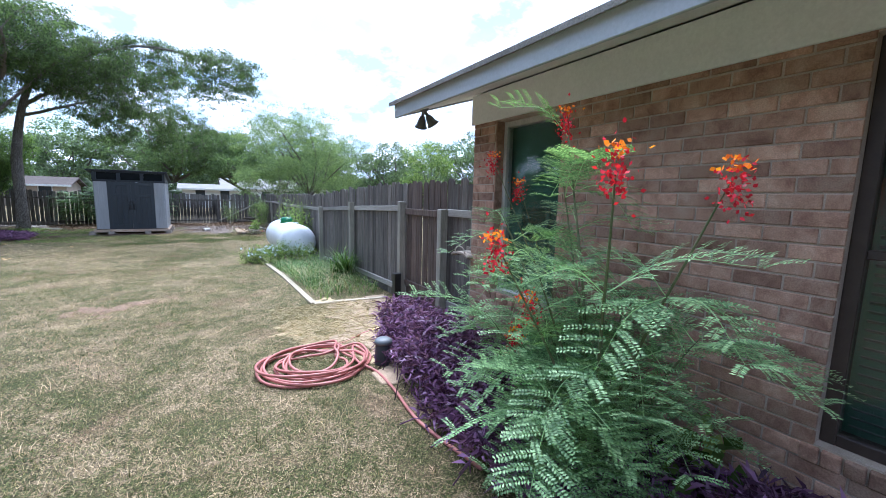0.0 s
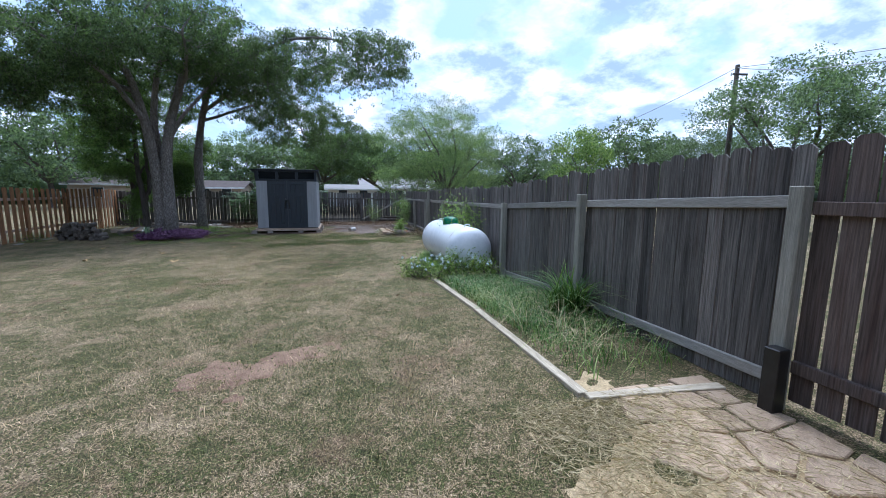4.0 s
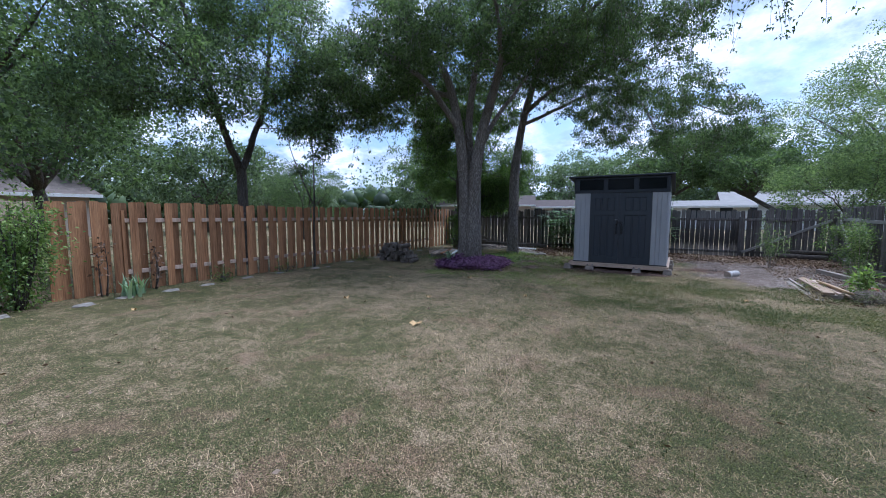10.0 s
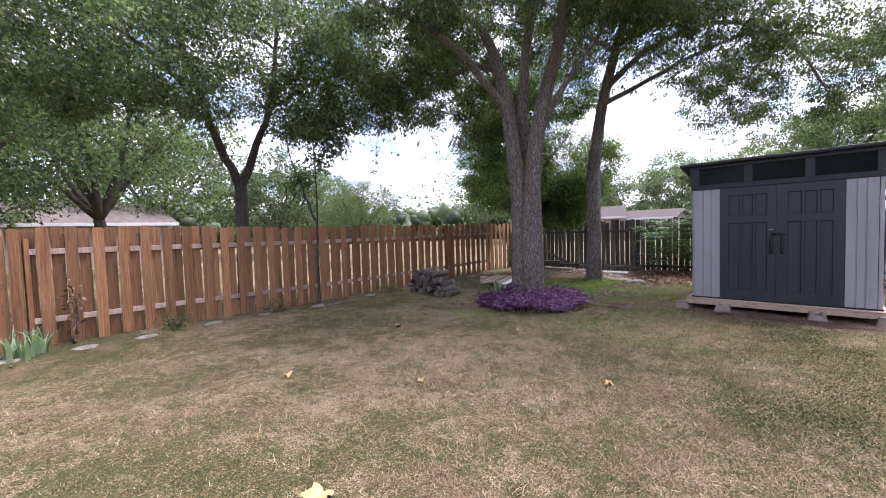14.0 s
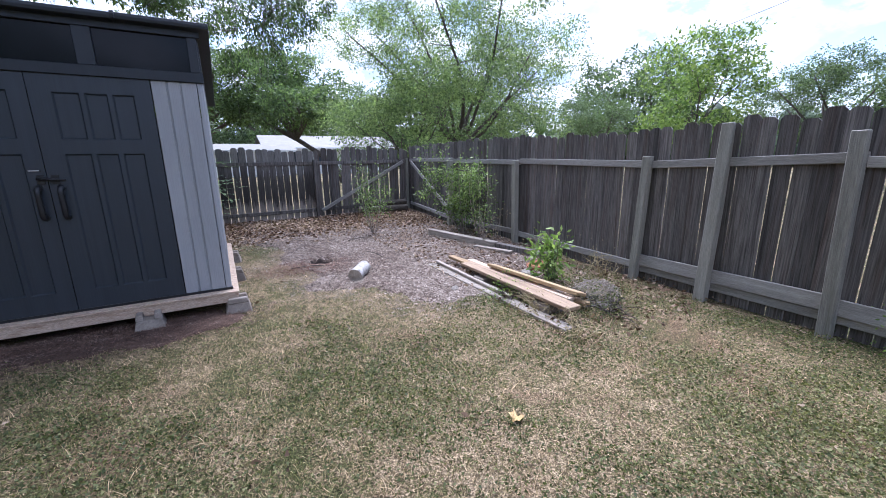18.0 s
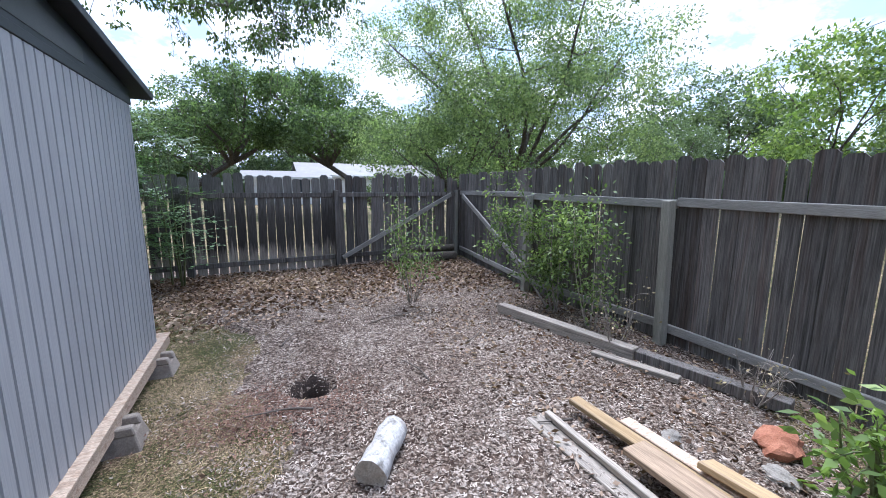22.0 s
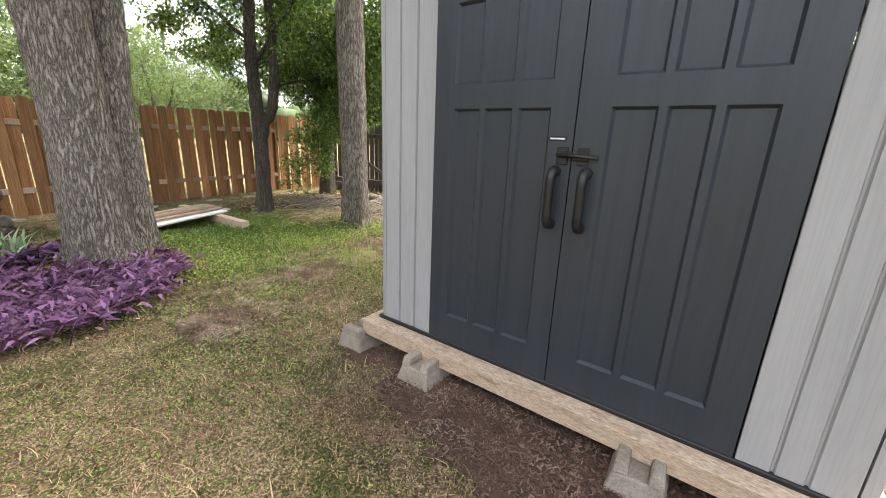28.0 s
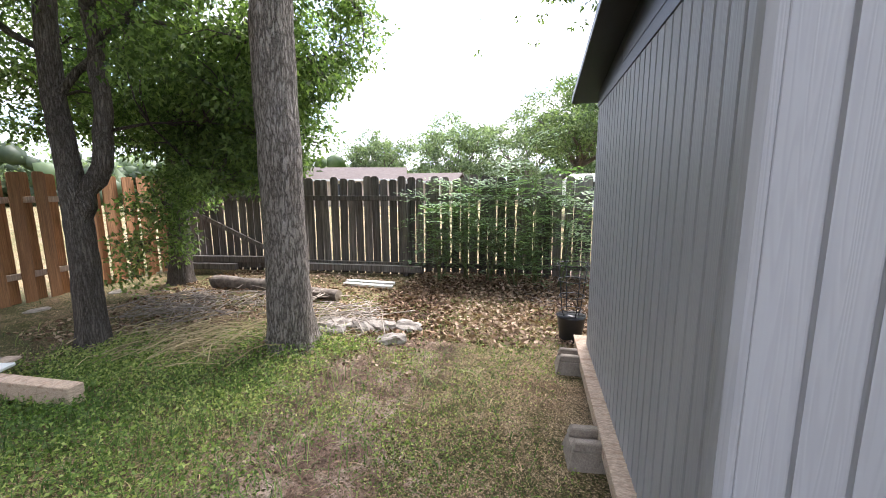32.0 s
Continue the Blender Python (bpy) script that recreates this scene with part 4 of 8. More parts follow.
w1 = window("window_1", W1, WX + 0.09, M_bronze, 0.055, "dark bronze sash window with closed grey blinds behind the glass", 0.86)
w2 = window("window_2", W2, WX + 0.12, M_oldframe, 0.05, "picture window in a worn pale frame")
slat = block("slat", (0.03, 1.36, 0.004), M_blind, 0)
for i in range(40):
    piece("slat", slat, w1, pose(0.09, 0, 0.07 + i * 0.042, 0, 32, 0))
# dark green panel with a louvred vent close behind the picture window's glass
M_panel = surface("dark_green_panel", (0.07, 0.15, 0.12), (0.09, 0.185, 0.15), size=0.5, grain=0.02, rough=0.6, bump=0.1, vary=0.0, grit=0.15)
box("sill_strip", -0.05, -0.031, -0.39, 0.39, -0.004, 0.026, M_white, w2, 0.003)
box("reveal", WX + 0.001, WX + 0.088, 2.866, 2.879, 0.64, 2.2, M_brick, house, 0)
box("window_panel", WX + 0.182, WX + 0.2, 2.05, 2.94, 0.6, 2.24, M_panel, house, 0)
vent = thing("louvre_panel", "dark green louvred vent in the panel behind the window glass", "panel", at=(WX + 0.16, 2.5, 1.1))
for y in (-0.15, 0.15):
    box("stile", -0.02, 0.02, y - 0.016, y + 0.016, 0, 0.35, M_panel, vent)
for z in (0.0, 0.32):
    box("rail", -0.02, 0.02, -0.134, 0.134, z, z + 0.03, M_panel, vent)
lou = block("louvre", (0.035, 0.268, 0.006), M_panel, 0.001)
for i in range(10):
    piece("louvre", lou, vent, pose(0, 0, 0.042 + i * 0.027, 0, 38, 0))
box("partition", WX + 0.75, WX + 0.8, -2.0, 3.0, 0.02, 2.3, M_room, house, 0)
box("partition", WX + 0.2, WX + 0.75, 1.5, 1.55, 0.02, 2.3, M_room, house, 0)
box("ceiling", WX + 0.2, 10.8, -7.0, 3.0, 2.36, 2.4, M_room, house, 0)

# twin flood light under the rake's corner
fl_ = thing("flood_light", "grey twin flood light with bell-shaped shades under the eave", "lamp", at=(2.0, 3.62, 2.31 + slope(2.0) - 0.012))
piece("mount", mesh("mount", *tubes([([(0, 0, 0.03), (0, 0, 0.012), (0, 0, -0.025)], [0.055, 0.055, 0.03])], 14), M_lid, True), fl_)
for dx, dy, dz in ((0.11, -0.01, -0.14), (0.02, 0.09, -0.16)):
    d = np.array([dx, dy, dz])
    piece("arm", mesh("arm", *tubes([([(0, 0, -0.01), tuple(d * 0.25), tuple(d * 0.42)], [0.017, 0.017, 0.015])], 10), M_lid, True), fl_)
    piece("shade", mesh("shade", *tubes([([tuple(d * k) for k in (0.38, 0.6, 0.85, 1.0)], [0.024, 0.04, 0.05, 0.068])], 18), M_lid, True), fl_)
    piece("lamp_glass", mesh("lamp_glass", *tubes([([tuple(d * 1.0), tuple(d * 1.05)], [0.06, 0.045])], 16), M_white, True), fl_)
# vent stack on the roof
vs = thing("vent_pipe", "grey metal vent pipe standing on the roof", "pipe", at=(2.9, 2.0, 2.8))
piece("pipe", mesh("pipe", *tubes([([(0, 0, -0.1), (0, 0, 0.55)], [0.05, 0.05])], 14), M_fascia, True), vs)

# ---- shed ----
SX0, SX1, SY0, SY1, SF, SB = -3.55, -1.165, 21.05, 23.43, -0.13, 1.83
shed = thing("garden_shed", "grey resin garden shed with charcoal double doors and clerestory windows", "shed", at=((SX0 + SX1) / 2, (SY0 + SY1) / 2, SF))
shed_at = Matrix.Translation((-(SX0 + SX1) / 2, -(SY0 + SY1) / 2, -SF))


def in_shed(ob):
    ob.matrix_basis = shed_at @ ob.matrix_basis
    return ob


def grooved(name, L, h, grooves, mat, th=0.05, corner=0.03):
    """A wall panel lying along x with vertical grooves in its face at y = 0, and rounded ends."""
    g, d = 0.009, 0.012
    prof = [(0.0, corner), (corner * 0.3, corner * 0.3), (corner, 0.0)]
    for c in grooves:
        prof += [(c - g, 0.0), (c - g * 0.4, d), (c + g * 0.4, d), (c + g, 0.0)]
    prof += [(L - corner, 0.0), (L - corner * 0.3, corner * 0.3), (L, corner), (L, th), (0.0, th)]
    me = prism(name, prof, h, mat, "z")
    return me


side = grooved("side_wall", SY1 - SY0, SB - SF, [0.085 + 0.0925 * i for i in range(25)], M_siding)
o = in_shed(piece("side_wall", side, shed, pose(SX1, SY0, SF, 0, 0, 90)))
o = in_shed(piece("side_wall", side, shed, pose(SX0, SY1, SF, 0, 0, -90)))
back = grooved("back_wall", SX1 - SX0 - 0.1, SB - SF - 0.1, [0.09 + 0.0925 * i for i in range(24)], M_siding)
in_shed(piece("back_wall", back, shed, pose(SX1 - 0.05, SY1, SF, 0, 0, 180)))
fpl = grooved("front_panel", 0.374, SB - SF, [0.12, 0.245], M_siding, 0.05, 0.004)
in_shed(piece("front_panel", fpl, shed, pose(SX0 + 0.051, SY0, SF)))
fpr = grooved("front_panel", 0.39 - 0.051, SB - SF, [0.115, 0.215], M_siding, 0.05, 0.004)
in_shed(piece("front_panel", fpr, shed, pose(-1.56, SY0, SF)))


def door_leaf(x0, x1, cols, mat):
    """A door leaf with two rows of three sunk panels."""
    z0, z1, zs = 0.0, SB - SF - 0.008, (0.18, 1.34, 1.455, 1.82)
    bm = bmesh.new()
    xs = [x0] + [c for pair in cols for c in pair] + [x1]
    zz = [z0, *zs, z1]
    sunk = set()
    for i in range(len(xs) - 1):
        for j in range(len(zz) - 1):
            if i % 2 == 1 and j in (1, 3):
                sunk.add((i, j))
    grid = {}

    def vert(x, y, z):
        k = (round(x, 4), round(y, 4), round(z, 4))
        if k not in grid:
            grid[k] = bm.verts.new(k)
        return grid[k]
    d, s = 0.016, 0.012
    for i in range(len(xs) - 1):
        for j in range(len(zz) - 1):
            a, b, c, e = xs[i], xs[i + 1], zz[j], zz[j + 1]
            if (i, j) in sunk:
                o4 = [(a, 0, c), (b, 0, c), (b, 0, e), (a, 0, e)]
                i4 = [(a + s, d, c + s), (b - s, d, c + s), (b - s, d, e - s), (a + s, d, e - s)]
                bm.faces.new([vert(*p) for p in i4])
                for k in range(4):
                    bm.faces.new([vert(*o4[k]), vert(*o4[(k + 1) % 4]), vert(*i4[(k + 1) % 4]), vert(*i4[k])])
            else:
                bm.faces.new([vert(a, 0, c), vert(b, 0, c), vert(b, 0, e), vert(a, 0, e)])
    edge = [(x0, z0), (x1, z0), (x1, z1), (x0, z1)]
    for k in range(4):
        (a, c), (b, e) = edge[k], edge[(k + 1) % 4]
        line = sorted([v for q, v in grid.items() if abs(q[1]) < 1e-6 and ((abs(a - b) < 1e-6 and abs(q[0] - a) < 1e-4) or (abs(c - e) < 1e-6 and abs(q[2] - c) < 1e-4))], key=lambda v: (v.co.x - a) ** 2 + (v.co.z - c) ** 2)
        bm.faces.new([*line, bm.verts.new((b, 0.04, e)), bm.verts.new((a, 0.04, c))])
    bmesh.ops.remove_doubles(bm, verts=bm.verts, dist=0.0002)
    bmesh.ops.recalc_face_normals(bm, faces=bm.faces)
    me = bpy.data.meshes.new("door")
    bm.to_mesh(me)
    bm.free()
    me.materials.append(mat)
    return me


dl = in_shed(piece("door", door_leaf(-3.125, -2.362, [(-3.0, -2.845), (-2.815, -2.665), (-2.635, -2.475)], M_dark), shed, pose(0, SY0 - 0.004, SF + 0.008)))
dr = in_shed(piece("door", door_leaf(-2.356, -1.568, [(-2.22, -2.05), (-2.02, -1.87), (-1.84, -1.69)], M_dark), shed, pose(0, SY0 - 0.004, SF + 0.008)))


def grip(x, parent):
    """Upright pull handle on two feet."""
    P = smooth_path([(x, 0.0, 0.83), (x, -0.035, 0.835), (x, -0.05, 0.86), (x, -0.05, 0.95), (x, -0.05, 1.04), (x, -0.035, 1.065), (x, 0.0, 1.07)], 16)
    return piece("handle", mesh("handle", *tubes([(P, [0.026, 0.026, 0.024] + [0.02] * 10 + [0.024, 0.026, 0.026])], 10), M_black, True), parent, label="black pull handle")


grip(-2.425, dl)
grip(-2.285, dr)
hasp = block("latch", (0.07, 0.018, 0.028), M_black, 0.004)
piece("latch", hasp, dl, pose(-2.385, -0.012, 1.13))
piece("latch", hasp, dr, pose(-2.315, -0.012, 1.12))
piece("latch_bolt", mesh("latch_bolt", *tubes([([(-2.42, -0.026, 1.145), (-2.24, -0.026, 1.135)], [0.008, 0.008])], 8), M_black, True), dr)
piece("latch_plate", block("latch_plate", (0.05, 0.008, 0.075), M_black, 0.003), dl, pose(-2.4, -0.004, 1.1))
piece("latch_plate", block("latch_plate", (0.05, 0.008, 0.075), M_black, 0.003), dr, pose(-2.31, -0.004, 1.1))
badge = piece("badge", block("badge", (0.085, 0.004, 0.02), M_black, 0.002), dl, pose(-2.43, -0.002, 1.2), "small black maker's badge")
piece("badge_line", block("badge_line", (0.066, 0.002, 0.007), M_white, 0), badge, pose(0, -0.0022, 0.0065))
# clerestory header with three windows, and gable cheeks
hz0, hz1 = SB + 0.002, 2.24
bars = [(-3.575, -3.43), (-2.79, -2.67), (-2.02, -1.9), (-1.25, -1.175)]
in_shed(box("header", SX0 - 0.008, SX1 + 0.008, SY0 - 0.022, SY0 + 0.05, hz0, hz0 + 0.085, M_dark_shaded, shed, 0.005))
in_shed(box("header", SX0 - 0.02, SX1 + 0.02, SY0 - 0.016, SY0 + 0.05, hz1 - 0.035, hz1 + 0.03, M_dark_shaded, shed, 0.005))
for a, b in bars:
    in_shed(box("mullion", a, b, SY0 - 0.011, SY0 + 0.048, hz0 + 0.085, hz1 - 0.035, M_dark_shaded, shed, 0.004))
for (_, a), (b, _) in zip(bars[:-1], bars[1:]):
    pn = in_shed(box("clerestory_pane", a, b, SY0 + 0.015, SY0 + 0.02, hz0 + 0.085, hz1 - 0.035, M_glass, shed, 0))
    pn.visible_shadow = False
for x in (SX0, SX1 - 0.04):
    gm = prism("gable", [(SY0 + 0.05, hz0), (SY1, hz0), (SY1, 1.95), (SY0 + 0.05, 2.245)], 0.04, M_dark_shaded, "x", 0.003)
    in_shed(piece("gable", gm, shed, pose(x, 0, 0)))
    for y0, y1 in ((SY0 + 0.12, SY0 + 1.1),):
        in_shed(piece("gable_trim", prism("gable_trim", [(SY0 + 0.05, hz0), (SY1, hz0), (SY1, hz0 + 0.05), (SY0 + 0.05, hz0 + 0.05)], 0.05, M_dark_shaded, "x", 0.003), shed, pose(x - 0.005, 0, 0)))
    in_shed(piece("gable_pane", prism("gable_pane", [(SY0 + 0.14, hz0 + 0.08), (SY0 + 1.5, hz0 + 0.08), (SY0 + 1.5, 2.0), (SY0 + 0.14, 2.17)], 0.004, M_black, "x"), shed, pose(x - 0.003 if x < -2 else x + 0.039, 0, 0)))
# roof in three long panels
for i in range(4):
    x = -3.73 + i * 0.667
    rp = prism("roof_panel", [(20.96, 2.262), (20.955, 2.29), (20.965, 2.314), (23.73, 1.985), (23.745, 1.95), (23.72, 1.925)], 0.662, M_dark_shaded, "x", 0.004)
    in_shed(piece("roof_panel", rp, shed, pose(x, 0, 0.004 * (i % 2), 0, 0, 0)))
    if i:
        in_shed(piece("roof_seam", prism("roof_seam", [(20.95, 2.268), (20.945, 2.3), (20.96, 2.326), (23.735, 1.997), (23.745, 1.97)], 0.03, M_dark_shaded, "x", 0.003), shed, pose(x - 0.017, 0, 0)))
in_shed(box("floor_trim", SX0 - 0.01, SX1 + 0.01, SY0 - 0.014, SY0 + 0.03, SF - 0.002, SF + 0.022, M_black, shed, 0.003))
in_shed(box("floor_panel", SX0 + 0.05, SX1 - 0.05, SY0 + 0.05, SY1 - 0.05, SF, SF + 0.02, M_dark, shed, 0))

# base of plywood on joists and concrete blocks
deck = thing("shed_base", "raw lumber and plywood base carrying the shed", "platform", at=(-2.4, 22.25, -0.27))
dk = Matrix.Translation((2.4, -22.25, 0.27))
for nm, a in (("plywood", (-3.635, -1.105, 20.94, 23.62, -0.15, -0.132)), ("rim_joist", (-3.628, -1.115, 20.95, 20.99, -0.24, -0.1505)), ("rim_joist", (-3.628, -1.115, 23.57, 23.61, -0.24, -0.1505)), ("side_joist", (-3.628, -3.59, 20.99, 23.57, -0.24, -0.1505)), ("side_joist", (-1.155, -1.115, 20.99, 23.57, -0.24, -0.1505)), ("skid", (-3.1, -3.01, 20.99, 23.57, -0.24, -0.1505)), ("skid", (-1.9, -1.81, 20.99, 23.57, -0.24, -0.1505))):
    b = box(nm, *a, M_ply, deck, 0.003)
    b.matrix_basis = dk @ b.matrix_basis


def pier_mesh():
    """A concrete deck block: a cut-off pyramid with a slot across its top."""
    bm = bmesh.new()
    r0, r1 = 0.13, 0.095
    lo = [bm.verts.new((x * r0, y * r0, 0)) for x, y in ((-1, -1), (1, -1), (1, 1), (-1, 1))]
    mid = [bm.verts.new((x * r1, y * r1, 0.135)) for x, y in ((-1, -1), (1, -1), (1, 1), (-1, 1))]
    bm.faces.new(lo[::-1])
    bm.faces.new(mid)
    for i in range(4):
        bm.faces.new((lo[i], lo[(i + 1) % 4], mid[(i + 1) % 4], mid[i]))
    for s in (-1, 1):
        c = bmesh.ops.create_cube(bm, size=1)["verts"]
        for v in c:
            k = 1.0 if v.co.z < 0 else 0.82
            v.co = Vector((s * 0.068 + v.co.x * 0.062 * k, v.co.y * 0.2 * k, 0.16 + v.co.z * 0.052))
    bmesh.ops.bevel(bm, geom=bm.edges[:], offset=0.007, segments=1, affect="EDGES")
    me = bpy.data.meshes.new("deck_block")
    bm.to_mesh(me)
    bm.free()
    me.materials.append(M_concrete)
    return me


pier = pier_mesh()
for x, y, a in ((-3.68, 20.98, 90), (-3.06, 20.93, 0), (-1.86, 20.93, 0), (-1.13, 20.98, 90), (-3.69, 22.15, 90), (-1.12, 22.2, 90), (-1.12, 23.2, 90), (-3.69, 23.25, 90)):
    g = gzf(x, y)
    tagged(piece("deck_block", pier, None, pose(x, y, g - 0.035, 0, 0, a + rng.uniform(-5, 5))), "weathered concrete deck block under the shed base", "concrete block", "blocks under the shed")

# ---- tank ----
tank = thing("propane_tank", "white horizontal propane tank with green valve cover and rust streaks", "propane tank", at=(2.2, 11.9, gzf(2.02, 12.0)))
R_, L_ = 0.455, 2.95
prof = [(-L_ / 2 + R_ * 0.62 * (1 - math.sin(math.pi / 2 * i / 12)), R_ * math.cos(math.pi / 2 * i / 12)) for i in range(12, -1, -1)]
prof = prof + [(-1.0, R_), (0.0, R_), (1.0, R_)] + [(-u, v) for u, v in prof[::-1]]
V, F = tubes([([(0, u, R_ + 0.07) for u, _ in prof], [max(v, 0.003) for _, v in prof])], 48)
piece("shell", mesh("shell", V, F, M_tank, True), tank)
for y in (-L_ / 2 + R_ * 0.62, L_ / 2 - R_ * 0.62):
    piece("weld_seam", mesh("weld_seam", *tubes([([(0, y - 0.006, R_ + 0.07), (0, y + 0.006, R_ + 0.07)], [R_ + 0.0015, R_ + 0.0015])], 48), M_tank, True), tank)
for y in (-0.85, 0.85):
    piece("leg", prism("leg", [(-0.26, 0), (0.26, 0), (0.34, 0.2), (0.2, 0.13), (0, 0.1), (-0.2, 0.13), (-0.34, 0.2)], 0.09, M_tank, "y", 0.004), tank, pose(0, y - 0.045, -0.02))
cv = []
for i, (r, z) in enumerate(((0.165, 0.0), (0.172, 0.03), (0.17, 0.1), (0.155, 0.15), (0.12, 0.178), (0.05, 0.19), (0.004, 0.192))):
    cv.append((r, z))
V, F = tubes([([(0, 0, z) for _, z in cv], [r for r, _ in cv])], 28)
V[:, 1] *= 1.45
piece("valve_cover", mesh("valve_cover", V, F, M_green, True), tank, pose(-0.02, 0.12, 2 * R_ + 0.02), "glossy green valve cover")
for y in (-1.02, 1.02):
    P = smooth_path([(-0.05, y, 2 * R_ + 0.055), (-0.05, y, 2 * R_ + 0.11), (0.05, y, 2 * R_ + 0.11), (0.05, y, 2 * R_ + 0.055)], 10)
    piece("lifting_lug", mesh("lifting_lug", *tubes([(P, [0.009] * 10)], 8), M_tank, True), tank)


def streak(name, a0, a1, y0, y1, w):
    """A narrow rust streak lying on the shell from angle a0 to a1."""
    n = 14
    vs_, fs_ = [], []
    for i in range(n):
        u = i / (n - 1)
        a, y = a0 + (a1 - a0) * u, y0 + (y1 - y0) * u
        ww = w * (0.3 + math.sin(math.pi * min(u + 0.1, 1)) * 0.7)
        for s in (-1, 1):
            vs_.append((-(R_ + 0.003) * math.sin(a), y + s * ww, R_ + 0.07 + (R_ + 0.003) * math.cos(a)))
    for i in range(n - 1):
        fs_.append((2 * i, 2 * i + 1, 2 * i + 3, 2 * i + 2))
    piece(name, mesh(name, vs_, fs_, M_rust), tank, label="brown rust streak")


streak("rust_streak", 0.5, 1.3, -1.02, -1.08, 0.004)
streak("rust_streak", 0.2, 0.7, -0.42, -0.40, 0.003)
streak("rust_streak", 1.6, 1.7, -0.12, -0.06, 0.006)
streak("rust_streak", 0.8, 1.1, 1.12, 1.1, 0.008)

# ---- trees ----
def crown_of(P_ends, count, size, leaf, rnd, hang=0.25):
    """Leaves in clumps around the given clump centres."""
    k = rnd.integers(0, len(P_ends), count)
    c = P_ends[k]
    off = rnd.normal(0, 1, (count, 3))
    off /= np.linalg.norm(off, axis=1)[:, None]
    rad = rnd.uniform(0, 1, count)[:, None] ** 0.5
    pos = c + off * rad * np.array([size, size, size * 0.6])
    d = off * 0.7 + rnd.normal(0, 0.6, (count, 3)) - np.array([0, 0, hang])
    L = leaf * rnd.uniform(0.7, 1.3, count)
    D = d / (np.linalg.norm(d, axis=1)[:, None] + 1e-9)
    S = np.cross(D, rnd.normal(0, 1, (count, 3)))
    S *= (L * 0.29 / (np.linalg.norm(S, axis=1) + 1e-9))[:, None]
    base = pos + D * (L * 0.1)[:, None]
    return np.stack([base - S, base + S, pos + D * L[:, None]], 1).reshape(-1, 3), np.arange(count * 3).reshape(count, 3)


def trunk_tube(P, R, rnd, sides=26):
    """A trunk: uneven round, ridged, and flared into roots at the ground."""
    a = np.arange(sides) * 2 * np.pi / sides
    z = P[:, 2][:, None]
    ph = rnd.uniform(0, 6.28, 4)
    k = 1 + 0.05 * np.sin(3 * a + ph[0] + 0.9 * z) + 0.03 * np.sin(7 * a + ph[1] - 1.3 * z) + 0.5 * np.exp(-np.maximum(z, 0) / 0.17) * (0.6 + 0.4 * np.cos(5 * a + ph[2])) + 0.04 * np.sin(2.1 * z + ph[3])
    ring = P[:, None] + (R[:, None] * k)[:, :, None] * np.stack([np.cos(a), np.sin(a), 0 * a], 1)[None]
    n = len(P)
    i, j = np.meshgrid(np.arange(n - 1), np.arange(sides), indexing="ij")
    j2 = (j + 1) % sides
    F = np.stack([i * sides + j, i * sides + j2, (i + 1) * sides + j2, (i + 1) * sides + j], -1).reshape(-1, 4)
    return ring.reshape(-1, 3), F


